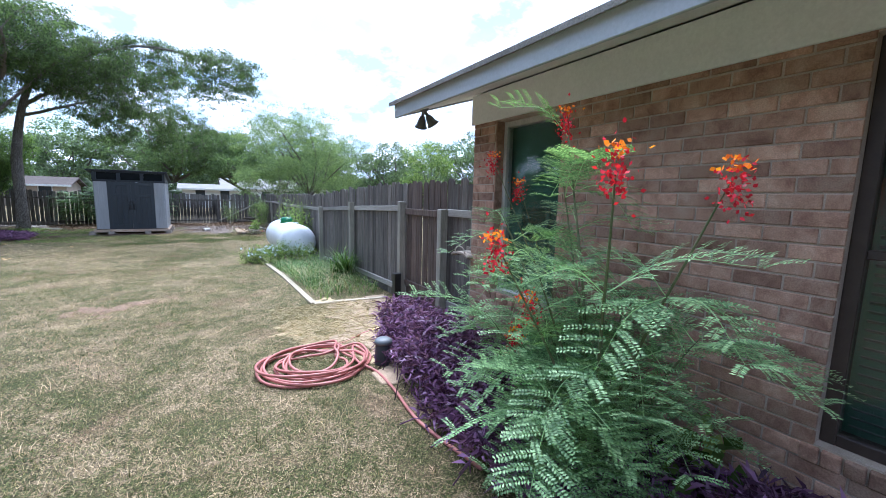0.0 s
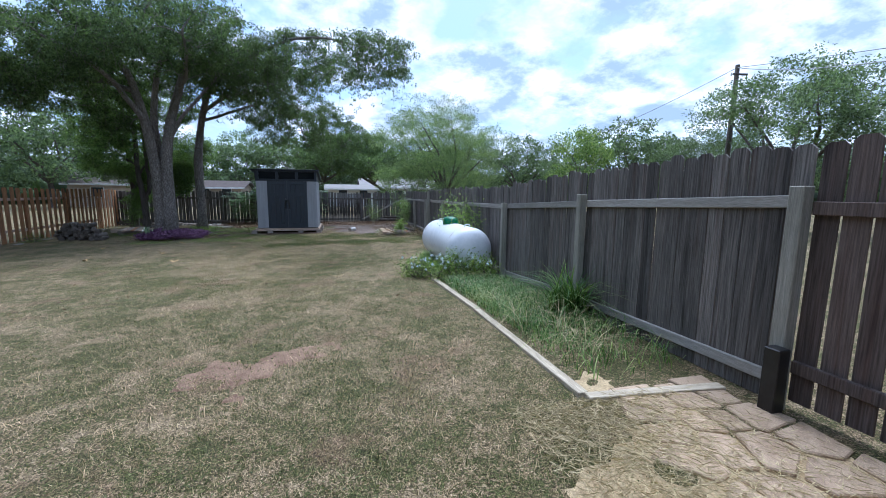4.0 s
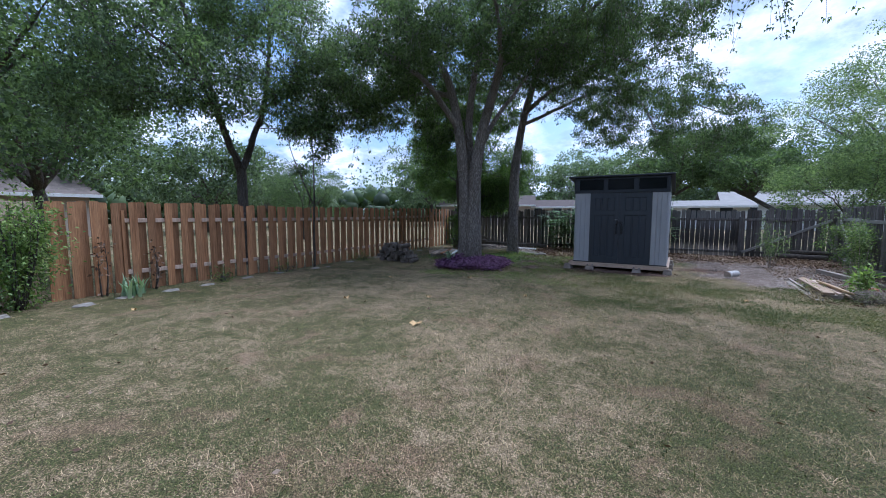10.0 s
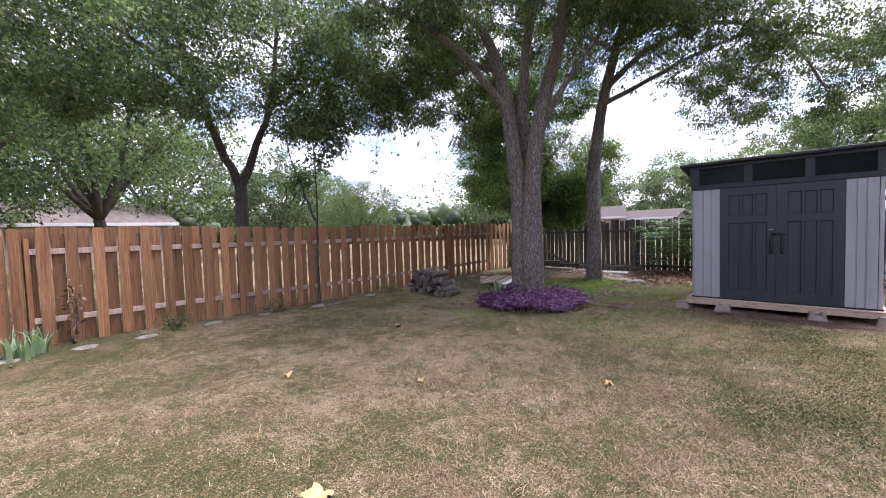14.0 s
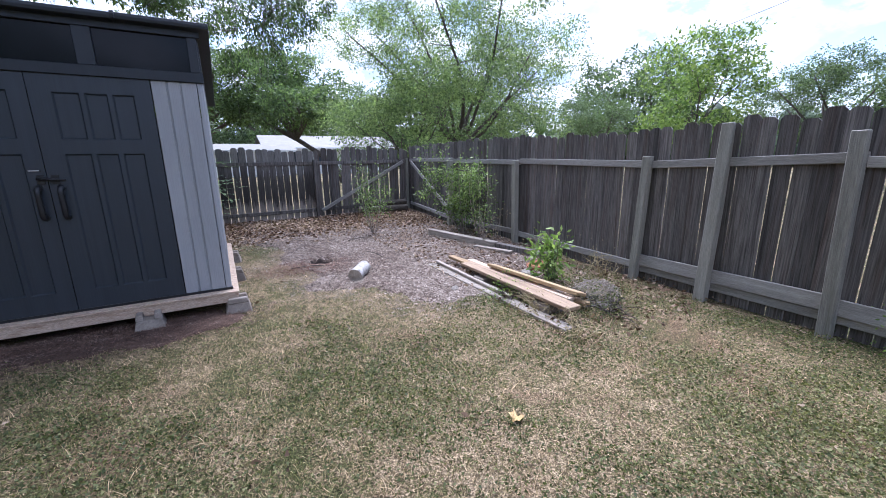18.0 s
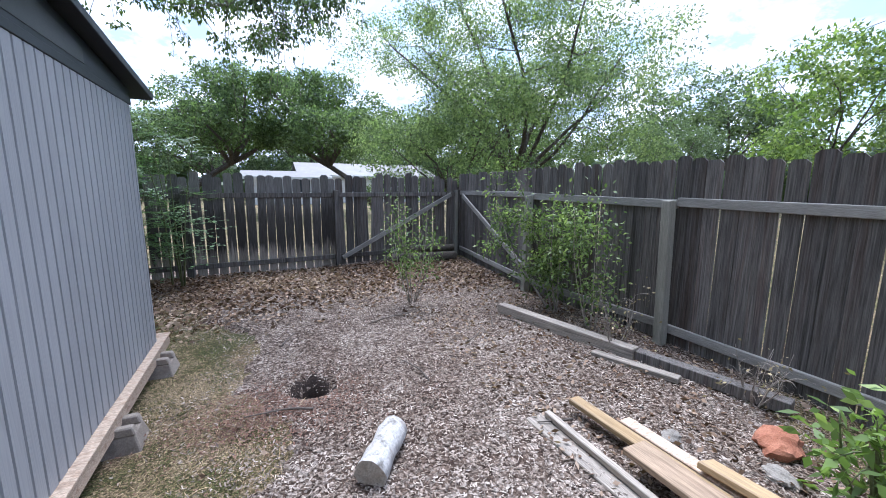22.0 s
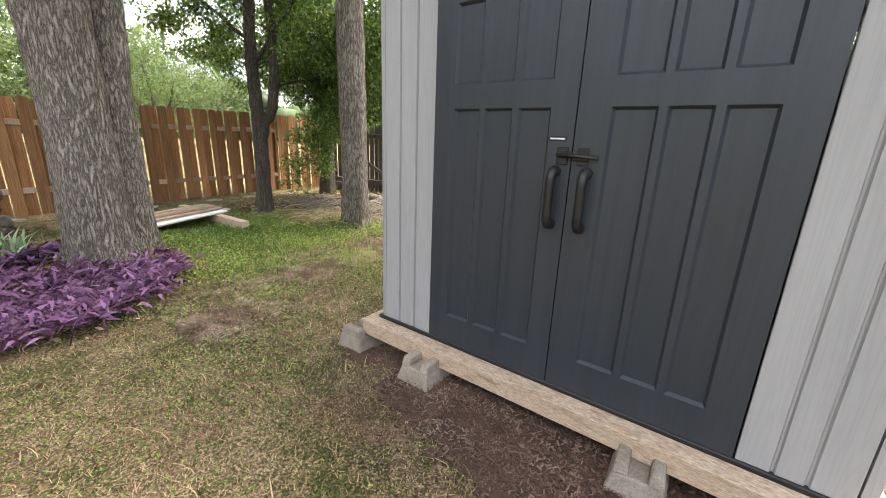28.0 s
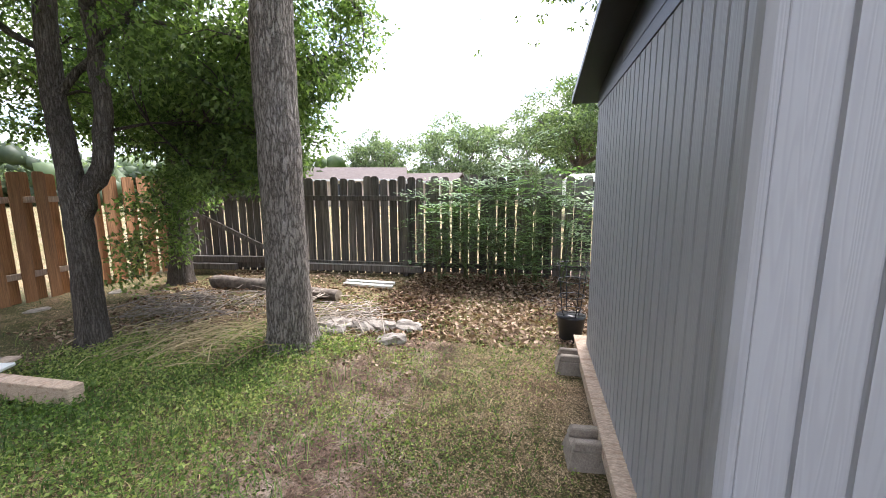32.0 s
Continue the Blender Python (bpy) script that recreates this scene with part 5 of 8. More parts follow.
def tree(name, at, limbs, crown, label, seed, bark=None, leafmat=None, count=40000, leaf=0.09, clump=0.38, sub=(5, 4), hang=0.25, twigs=True, cat="tree", sides=8, droop=0):
    """limbs: trunk and main limbs as (points, r0, r1), relative to the foot. crown: rows of (cx, cy, cz, rx, ry, rz, share) ellipsoids that the outer branches reach into."""
    rnd = np.random.default_rng(seed)
    g = gzf(*at) - 0.05
    ob = thing(name, label, cat, at=(at[0], at[1], g))
    runs, allP = [], []
    for pts, r0, r1 in limbs:
        foot = pts[0][2] <= 0.05
        n = 10 * len(pts) if foot else max(7, 4 * len(pts))
        P = smooth_path(pts, n)
        P[1:-1] += rnd.normal(0, 0.003 if foot else 0.02, (n - 2, 3)) * np.array([1, 1, 0.3])
        R = np.linspace(r0, r1, n) * (1 + rnd.normal(0, 0.01 if foot else 0.03, n))
        runs.append((P, R))
        allP.append((P[n // 3:], R[n // 3:]))
    nodes = np.concatenate([p for p, _ in allP])
    nr = np.concatenate([r for _, r in allP])
    clumps = []
    tot = sum(c[6] for c in crown)
    for cx, cy, cz, rx, ry, rz, share in crown:
        m = max(3, int(sub[0] * sub[1] * 12 * share / tot))
        o = rnd.normal(0, 1, (m, 3))
        o /= np.linalg.norm(o, axis=1)[:, None]
        o *= rnd.uniform(0.25, 1, m)[:, None] ** 0.5
        q = np.array([cx, cy, cz]) + o * np.array([rx, ry, rz])
        gap = np.sin(1.9 * q[:, 0] + seed) * np.sin(1.7 * q[:, 1] + 2 * seed) * np.sin(2.3 * q[:, 2])
        clumps.append(q[gap > -0.45])
    clumps = np.concatenate(clumps)
    # branches from the nearest limb to a coarse set of clumps, then twigs to the rest
    hubs = clumps[rnd.permutation(len(clumps))[:max(4, len(clumps) // sub[1])]]
    far_ = np.array([np.min(np.linalg.norm(nodes - h, axis=1)) for h in hubs])
    hubruns = []
    for h in hubs[np.argsort(far_)]:
        d = np.linalg.norm(nodes - h, axis=1) + 0.7 * np.maximum(0, nodes[:, 2] - h[2]) + np.where(nr < 0.012, 0.3, 0)
        i = int(np.argmin(d + rnd.uniform(0, 0.25, len(d))))
        a = nodes[i]
        L = np.linalg.norm(h - a)
        midp = (a + h) / 2 + rnd.normal(0, 0.1, 3) * L + np.array([0, 0, 0.1 * L])
        P = smooth_path([a, midp, h], 6)
        r = min(nr[i] * 0.7, 0.01 + 0.014 * L)
        R = np.linspace(r, max(0.006, r * 0.35), 6)
        runs.append((P, R))
        hubruns.append(P[2:])
        nodes, nr = np.vstack([nodes, P[2:]]), np.concatenate([nr, R[2:]])
    hubn = np.concatenate(hubruns) if hubruns else nodes
    tips = []
    if twigs:
        for c in clumps:
            i = int(np.argmin(np.linalg.norm(hubn - c, axis=1)))
            P = smooth_path([hubn[i], (hubn[i] + c) / 2 + rnd.normal(0, 0.06, 3), c], 3)
            runs.append((P, np.linspace(0.01, 0.004, 3)))
            tips.append(P[1:])
    hung = []
    for i in range(droop):
        c = clumps[rnd.integers(0, len(clumps))]
        L = rnd.uniform(0.5, 1.3)
        d = rnd.normal(0, 0.35, 2)
        P = smooth_path([c, c + np.array([d[0] * 0.6, d[1] * 0.6, -0.3 * L]), c + np.array([d[0], d[1], -L])], 5)
        runs.append((P, np.linspace(0.006, 0.0025, 5)))
        hung.append(P[1:])
    big = [(p, r) for p, r in runs if r[0] > 0.05]
    small = [(p, r) for p, r in runs if r[0] <= 0.05]
    for p, r in big:
        nm = "trunk" if p[0][2] < 0.05 else "limb"
        piece(nm, mesh(nm, *(trunk_tube(p, r, rnd) if nm == "trunk" else tubes([(p, r)], sides + 4 if r[0] > 0.1 else 8)), bark or M_bark, True), ob)
    if small:
        V, F = tubes(small, 3)
        piece("twig_growth", mesh("twig_growth", V, F, bark or M_bark, True), ob)["kind"] = "stuff"
    centres = np.concatenate([clumps] + [t[1:] for t in tips]) if tips else clumps
    V, F = crown_of(centres, count, clump, leaf, rnd, hang)
    if hung:
        V2, F2 = crown_of(np.concatenate(hung), droop * 34, 0.1, leaf, rnd, 1.2)
        V, F = np.vstack([V, V2]), np.vstack([F, F2 + len(V)])
    piece("crown", mesh("crown", V, F, leafmat or M_oak), ob)
    return ob


# the yard's oak: three stems grown together at the foot
tree("oak_tree", (-6.45, 20.25), [
    ([(0.03, 0, 0), (0.02, 0.0, 1.5), (0.07, 0.04, 2.8), (0.25, 0.12, 4.0), (0.55, 0.3, 5.3), (0.8, 0.45, 6.3), (1.2, 0.6, 7.8)], 0.24, 0.07),
    ([(-0.24, -0.04, 0), (-0.25, -0.05, 1.5), (-0.28, -0.13, 2.7), (-0.46, -0.26, 4.4), (-0.78, -0.44, 5.7), (-1.4, -0.8, 6.5), (-2.2, -1.2, 7.2)], 0.205, 0.07),
    ([(-0.1, 0.26, 0), (-0.12, 0.28, 1.4), (-0.2, 0.38, 2.6), (-0.34, 0.3, 4.0), (-0.1, 0.15, 5.5), (0.15, 0.2, 6.6), (0.2, 0.4, 8.2)], 0.175, 0.06),
    ([(-0.4, -0.22, 4.0), (-0.75, -1.0, 4.9), (-1.1, -2.0, 5.5), (-1.6, -3.0, 5.8)], 0.1, 0.04),
    ([(0.35, 0.18, 4.4), (0.9, -0.4, 5.3), (1.4, -1.4, 6.0), (1.7, -2.5, 6.5)], 0.095, 0.035),
    ([(0.16, 0.08, 3.4), (0.55, 0.3, 4.3), (1.15, 0.5, 5.1), (2.0, 0.6, 6.2)], 0.09, 0.035),
    ([(-0.6, -0.35, 5.0), (-1.5, -0.2, 5.3), (-2.7, -0.1, 5.3), (-3.6, -0.4, 4.9)], 0.09, 0.03),
    ([(-0.28, 0.24, 3.2), (-0.9, 0.7, 4.6), (-1.6, 1.2, 6.2)], 0.08, 0.03),
], [(-2.6, -1.7, 5.7, 2.2, 2.0, 1.1, 3), (-3.2, 0.0, 5.2, 1.8, 1.8, 1.0, 2.2), (0.4, -1.6, 6.9, 2.6, 2.2, 1.3, 3), (2.0, 0.0, 6.9, 2.0, 2.0, 1.4, 2.5), (-1.6, 1.2, 6.6, 2.4, 2.0, 1.7, 3), (-0.8, -2.8, 5.9, 1.8, 1.4, 0.9, 1.5), (0.3, 0, 8.5, 2.8, 2.6, 1.2, 2.0), (-0.6, -0.4, 6.5, 3.4, 2.8, 1.2, 3.5), (-3.6, -1.8, 4.7, 1.3, 1.3, 0.7, 1.0), (-1.9, 1.3, 4.7, 1.2, 1.0, 0.8, 0.9), (-4.2, 0.4, 6.4, 1.6, 1.6, 1.2, 1.6)],
    "tall oak with furrowed grey bark and three stems grown together", 11, count=122000, leaf=0.074, clump=0.27, sub=(30, 5), hang=0.6, droop=320)
# the single-stemmed oak beside the shed, with long limbs over it
tree("oak_tree", (-6.2, 23.1), [
    ([(0, 0, 0), (0.02, -0.03, 1.5), (0.03, -0.05, 2.9), (0.14, 0, 4.0), (0.3, 0.02, 4.9), (0.6, 0.12, 6.1), (0.85, 0.2, 7.1), (0.9, 0.3, 8.6)], 0.2, 0.075),
    ([(0.45, 0.06, 5.5), (1.0, -0.6, 6.2), (2.4, -1.9, 6.8), (4.8, -4.1, 7.1), (7.2, -5.8, 6.4)], 0.1, 0.025),
    ([(0.32, 0.02, 5.0), (0.75, 0.2, 5.5), (1.4, 0.42, 5.95), (2.3, 0.75, 6.2), (3.2, 0.95, 6.0), (4.0, 1.0, 5.2), (4.5, 0.95, 4.2)], 0.095, 0.022),
    ([(1.8, -1.3, 6.5), (3.0, -1.2, 6.3), (4.4, -1.3, 5.5)], 0.05, 0.02),
    ([(0.6, 0.1, 6.0), (-0.4, 0.4, 6.8), (-1.6, 0.8, 7.5)], 0.085, 0.035),
    ([(0.28, 0, 4.7), (0.9, 0.35, 5.0), (2.2, 1.1, 5.7), (3.4, 1.7, 6.0), (5.0, 2.7, 5.6), (6.6, 3.1, 4.9)], 0.07, 0.02),
], [(2.3, -1.1, 6.4, 1.7, 1.5, 0.9, 2.5), (4.6, -3.1, 6.7, 2.0, 1.8, 0.9, 3), (7.0, -5.6, 6.1, 1.7, 1.6, 0.9, 2.8), (3.3, 2.3, 5.0, 1.9, 1.5, 1.1, 3.2), (5.8, 2.8, 4.7, 1.9, 1.6, 1.2, 3.2), (2.7, 0.8, 5.4, 1.3, 1.0, 0.8, 1), (4.6, 0.5, 5.4, 1.7, 1.2, 0.8, 1.5), (0.6, 0.3, 7.8, 2.2, 2.0, 1.4, 2.2), (-1.6, 0.8, 7.4, 1.8, 1.7, 1.2, 1.2), (3.2, -2.0, 6.3, 3.2, 2.2, 1.0, 3.5), (0.9, -0.2, 6.3, 2.0, 1.8, 0.9, 1.6), (2.0, 1.6, 6.6, 2.4, 1.8, 1.0, 1.8), (2.4, 0.4, 7.4, 2.2, 1.7, 0.9, 2.2)],
    "oak with one straight trunk and drooping limbs over the shed", 12, count=136000, leaf=0.064, clump=0.25, sub=(28, 5), hang=1.2, droop=640)
tree("elm_tree", (-8.22, 22.8), [
    ([(0, 0, 0), (-0.05, 0.05, 1.3), (-0.2, 0.1, 2.6), (-0.25, 0.2, 4.0), (-0.5, 0.3, 6.0)], 0.125, 0.06),
    ([(-0.04, 0.06, 1.35), (0.13, 0.26, 2.0), (0.03, 0.34, 3.0), (-0.1, 0.5, 4.6)], 0.1, 0.05),
    ([(-0.2, 0.1, 2.4), (0.3, 0.5, 3.3), (0.9, 1.0, 4.2)], 0.05, 0.02),
    ([(-0.2, 0.1, 2.8), (-0.9, -0.2, 3.4), (-1.6, -0.4, 3.6)], 0.04, 0.015),
], [(-0.4, 0.4, 4.6, 1.8, 1.6, 1.4, 3), (0.6, 0.9, 3.0, 0.9, 0.8, 0.9, 1.2), (-1.2, 0.0, 3.2, 0.9, 0.9, 0.7, 1), (-0.8, -0.9, 4.0, 0.9, 0.8, 0.9, 0.8), (0.9, 0.6, 5.4, 1.4, 1.2, 0.9, 1.6), (-1.5, 0.6, 5.6, 1.4, 1.3, 1.0, 1.4), (0.85, 1.0, 2.05, 0.7, 0.5, 0.5, 0.9), (1.35, 1.0, 2.75, 0.8, 0.6, 0.6, 1.1), (-0.3, 1.2, 2.6, 1.0, 0.6, 0.7, 1.2), (-1.7, 0.8, 2.9, 0.8, 0.7, 0.7, 0.9)], "slender elm forking into two leaning stems, with dark bark", 13, M_barkd, M_elm, 74000, 0.064, 0.24, (17, 5), hang=0.6)
tree("elm_tree", (-9.7, 25.2), [
    ([(0, 0, 0), (0.1, 0, 1.6), (0.0, 0.1, 3.4), (-0.1, 0, 6.5)], 0.17, 0.06),
    ([(0.05, 0, 1.5), (0.7, -0.3, 2.6), (1.5, -0.5, 3.4)], 0.07, 0.02),
], [(0.1, -0.2, 3.4, 1.5, 1.2, 1.6, 2), (0.2, -0.2, 6.0, 1.8, 1.7, 1.6, 2), (1.4, -0.3, 2.4, 0.9, 0.8, 0.9, 1.3), (0.4, -0.5, 1.6, 0.6, 0.6, 0.6, 0.5), (2.1, -0.4, 2.5, 0.9, 0.7, 0.8, 1.1), (2.9, -0.5, 3.6, 0.9, 0.8, 0.9, 1.0), (-0.9, -0.8, 4.6, 1.3, 1.2, 1.2, 1.2), (0.6, -0.9, 0.7, 0.5, 0.5, 0.5, 0.15)], "dense elm in the fence corner with low foliage", 14, M_barkd, M_elm, 74000, 0.066, 0.28, (16, 5))
tree("sapling", (-10.0, 17.05), [
    ([(0, 0, 0), (0.02, 0, 1.2), (0.05, 0.02, 2.6), (0.0, 0, 4.2)], 0.045, 0.012),
    ([(0.03, 0, 1.9), (-0.35, -0.15, 2.8), (-0.6, -0.3, 3.8)], 0.03, 0.01),
], [(0, 0, 3.8, 0.7, 0.7, 0.9, 2), (-0.5, -0.2, 3.4, 0.5, 0.5, 0.7, 1)], "thin sapling with sparse leaves beside the board fence", 15, M_barkd, M_oak, 4500, 0.08, 0.28, (3, 4))


def live_oak(seed, mat, label, h=9.0, r=4.5, count=26000, leaf=0.16, low=2.6, name="oak_tree", at=(0, 0), bark=None, clump=0.5, r0=0.24, skirt=0.5, k=7, lean=(0, 0), subs=(9, 4), fill=0.4):
    """A spreading tree: a short bole, limbs that fan out, foliage in lobes, some hanging low."""
    rnd = np.random.default_rng(seed)
    top = (lean[0], lean[1], low)
    limbs = [([(0, 0, 0), (lean[0] * 0.4 + rnd.normal(0, 0.1), lean[1] * 0.4 + rnd.normal(0, 0.1), low * 0.55), top], r0, r0 * 0.75)]
    crown = []
    for i in range(k):
        a = 2 * math.pi * (i + rnd.uniform(-0.4, 0.4)) / k
        rr = r * rnd.uniform(0.45, 0.85)
        zz = h * rnd.uniform(0.5, 0.85)
        tip = (top[0] + math.cos(a) * rr, top[1] + math.sin(a) * rr, zz)
        midp = (top[0] + math.cos(a + 0.3) * rr * 0.45, top[1] + math.sin(a + 0.3) * rr * 0.45, low + (zz - low) * rnd.uniform(0.35, 0.6))
        limbs.append(([top, midp, tip], r0 * rnd.uniform(0.4, 0.6), r0 * 0.14))
        s = rnd.uniform(0.28, 0.5)
        crown.append((*tip, r * s, r * s, h * rnd.uniform(0.1, 0.2), 1))
        if rnd.uniform() < skirt:
            crown.append((tip[0] * 1.05, tip[1] * 1.05, max(zz * 0.55, low * 0.75), r * 0.28, r * 0.28, h * 0.11, 0.6))
    crown.append((top[0], top[1], h * 0.88, r * 0.45, r * 0.45, h * 0.13, 1.2))
    crown.append((top[0], top[1], h * 0.6, r * 0.7, r * 0.7, h * 0.18, 2.5 * fill))
    return tree(name, at, limbs, crown, label, seed, bark or M_barkd, mat, count, leaf, clump, subs, twigs=False)


# next door, behind the board fence
tree("oak_tree", (-17.5, 5.3), [
    ([(0, -0.1, 0), (0.1, -0.25, 2.0), (0.3, -0.9, 4.6), (0.3, -1.1, 6.2), (0.0, -1.4, 8.6)], 0.24, 0.07),
    ([(-0.15, 0.25, 0), (-0.2, 0.55, 2.2), (-0.5, 1.2, 4.2), (-0.9, 2.6, 6.0), (-1.2, 3.8, 7.6)], 0.22, 0.06),
    ([(0.28, -0.85, 4.4), (0.8, -1.9, 5.4), (1.0, -3.2, 6.2)], 0.1, 0.03),
    ([(-0.45, 1.1, 4.0), (0.2, 1.4, 5.2), (1.0, 1.6, 6.8)], 0.1, 0.03),
    ([(0.3, -1.0, 5.6), (1.2, -0.4, 6.6), (2.2, 0.2, 7.4)], 0.08, 0.03),
], [(0.0, -1.4, 8.2, 2.6, 2.4, 1.4, 3), (-1.2, 3.6, 7.4, 2.4, 2.4, 1.3, 3), (1.0, -3.2, 6.2, 1.8, 1.8, 1.1, 2), (1.2, 1.6, 6.8, 2.0, 2.0, 1.1, 2), (2.2, 0.2, 7.4, 1.8, 1.8, 1.0, 2), (0.6, 3.6, 4.8, 1.4, 1.4, 0.7, 0.8), (-1.0, 0.5, 9.0, 3.0, 3.0, 1.2, 2.5)],
    "pale-barked oak with two leaning stems behind the board fence", 31, M_bark, M_oak, 46000, 0.1, 0.42, (20, 5), twigs=False)
tree("oak_tree", (-12.2, 16.3), [
    ([(0, 0, 0), (0.0, 0.02, 1.6), (-0.03, 0.03, 2.9)], 0.165, 0.14),
    ([(-0.03, 0.03, 2.8), (0.1, -0.5, 3.9), (0.2, -1.0, 5.4), (0.1, -1.6, 7.4)], 0.11, 0.04),
    ([(-0.03, 0.03, 2.8), (0.0, 0.45, 3.9), (0.1, 0.9, 5.5), (0.0, 1.2, 7.8)], 0.11, 0.04),
    ([(0.15, -0.8, 4.6), (0.9, -1.8, 5.2), (1.4, -2.9, 5.5)], 0.06, 0.025),
    ([(0.05, 0.7, 4.8), (1.0, 1.5, 5.4), (1.8, 2.2, 5.8)], 0.06, 0.025),
    ([(0.15, -0.9, 5.0), (-1.2, -1.4, 5.8), (-2.2, -1.8, 6.3)], 0.06, 0.025),
], [(0.3, -2.2, 6.2, 2.0, 2.2, 1.6, 3), (0.3, 1.6, 6.6, 2.0, 2.2, 1.7, 3), (1.4, -2.6, 4.9, 1.5, 1.6, 1.0, 1.6), (1.8, 1.8, 5.2, 1.6, 1.7, 1.1, 1.6), (0.0, 0, 8.0, 2.6, 2.6, 1.2, 2.5), (-2.0, -1.4, 6.4, 1.9, 1.9, 1.3, 1.8), (1.6, -0.4, 6.4, 1.8, 2.4, 1.4, 2), (0.8, -3.6, 4.0, 0.9, 1.0, 0.7, 0.8), (0.9, -1.2, 4.6, 1.3, 1.2, 0.7, 1.0), (0.9, 1.2, 4.7, 1.3, 1.2, 0.7, 1.0)],
    "forked oak close behind the board fence", 35, M_barkd, M_oak, 70000, 0.082, 0.34, (22, 5), hang=0.6, droop=120)
FAR = [live_oak(32, M_oak, "spreading live oak beyond the fence", 8.8, 5.0, 28000, 0.135, 2.3, at=(-16.8, 10.8), skirt=0.9, fill=1.4, k=9, subs=(18, 5), clump=0.6),
       live_oak(33, M_light2, "broad yellow-green tree beyond the fence corner", 8.2, 4.5, 92000, 0.074, 1.7, at=(7.0, 29.9), skirt=1.0, k=11, subs=(28, 4), clump=0.42, fill=1.5, r0=0.15),
       live_oak(34, M_far, "far green tree beyond the houses", 9, 5.0, 13000, 0.26, 2.2, at=(-24, 68), skirt=1.0, k=8, clump=0.6, subs=(11, 4), fill=1.0),
       live_oak(36, M_light, "light green young tree beyond the fence", 5.8, 2.0, 9000, 0.13, 2.3, at=(14.4, 25.2), r0=0.08, skirt=0.6, clump=0.42)]
live_oak(41, M_light2, "low yellow-green young tree behind the back fence", 4.6, 2.2, 15000, 0.085, 1.2, at=(4.5, 29.2), r0=0.07, skirt=1.0, k=7, clump=0.34, subs=(10, 4), fill=1.2)
FAR.append(live_oak(38, M_far, "green tree standing beyond the picket fence", 8.0, 4.2, 30000, 0.12, 2.4, at=(20, 17), skirt=0.5, k=7, clump=0.46, subs=(13, 4)))
FAR.append(live_oak(39, M_oak, "dark live oak with a reclining trunk beyond the back fence", 7.2, 3.7, 26000, 0.15, 2.6, at=(5.6, 40.5), skirt=0.0, k=8, lean=(-2.6, 0.6), clump=0.5, subs=(13, 4), fill=0.9, r0=0.28))
SPOTS = [(0, -22.5, 5.5, 1.05, 100), (0, -18, -1, 1.1, 200), (0, -25, 15, 1.1, 20), (0, -20, 25, 0.5, 130), (2, -32, 26, 0.9, 70), (0, -15, -6, 1.1, 10), (2, -30, 9, 1.2, 250),
         (5, -4.5, 43, 1.05, 200), (4, 11, 43, 0.85, 300), (4, 18, 33, 0.62, 150), (4, 23, 24, 0.75, 20),
         (2, -5, 68, 1.15, 90), (2, -14, 67, 1.15, 15), (2, -27, 50, 1.1, 190), (2, 5, 69, 1.2, 260), (2, 27, 36, 1.0, 45), (2, 31, 12, 1.0, 95), (2, 15, 69, 1.2, 0), (2, 25, 56, 1.1, 200), (2, -40, 20, 1.3, 5), (2, -38, -8, 1.3, 77), (2, -36, 34, 0.75, 177),
         (2, -12, -16, 1.2, 33), (2, 0, -24, 1.2, 66), (2, 16, -20, 1.2, 99), (2, 34, -6, 1.2, 9)]
for k, x, y, s, a in SPOTS:
    o = copy_thing(FAR[k], pose(x, y, gzf(x, y) - 0.05, 0, 0, a))
    o.scale = (s, s, s)

# ---- helpers for plants and loose things ----
def join_vf(parts):
    Vs, Fs, n = [], [], 0
    for V, F in parts:
        Vs.append(np.asarray(V, float))
        Fs += [tuple(int(i) + n for i in f) for f in F]
        n += len(V)
    return np.concatenate(Vs), Fs


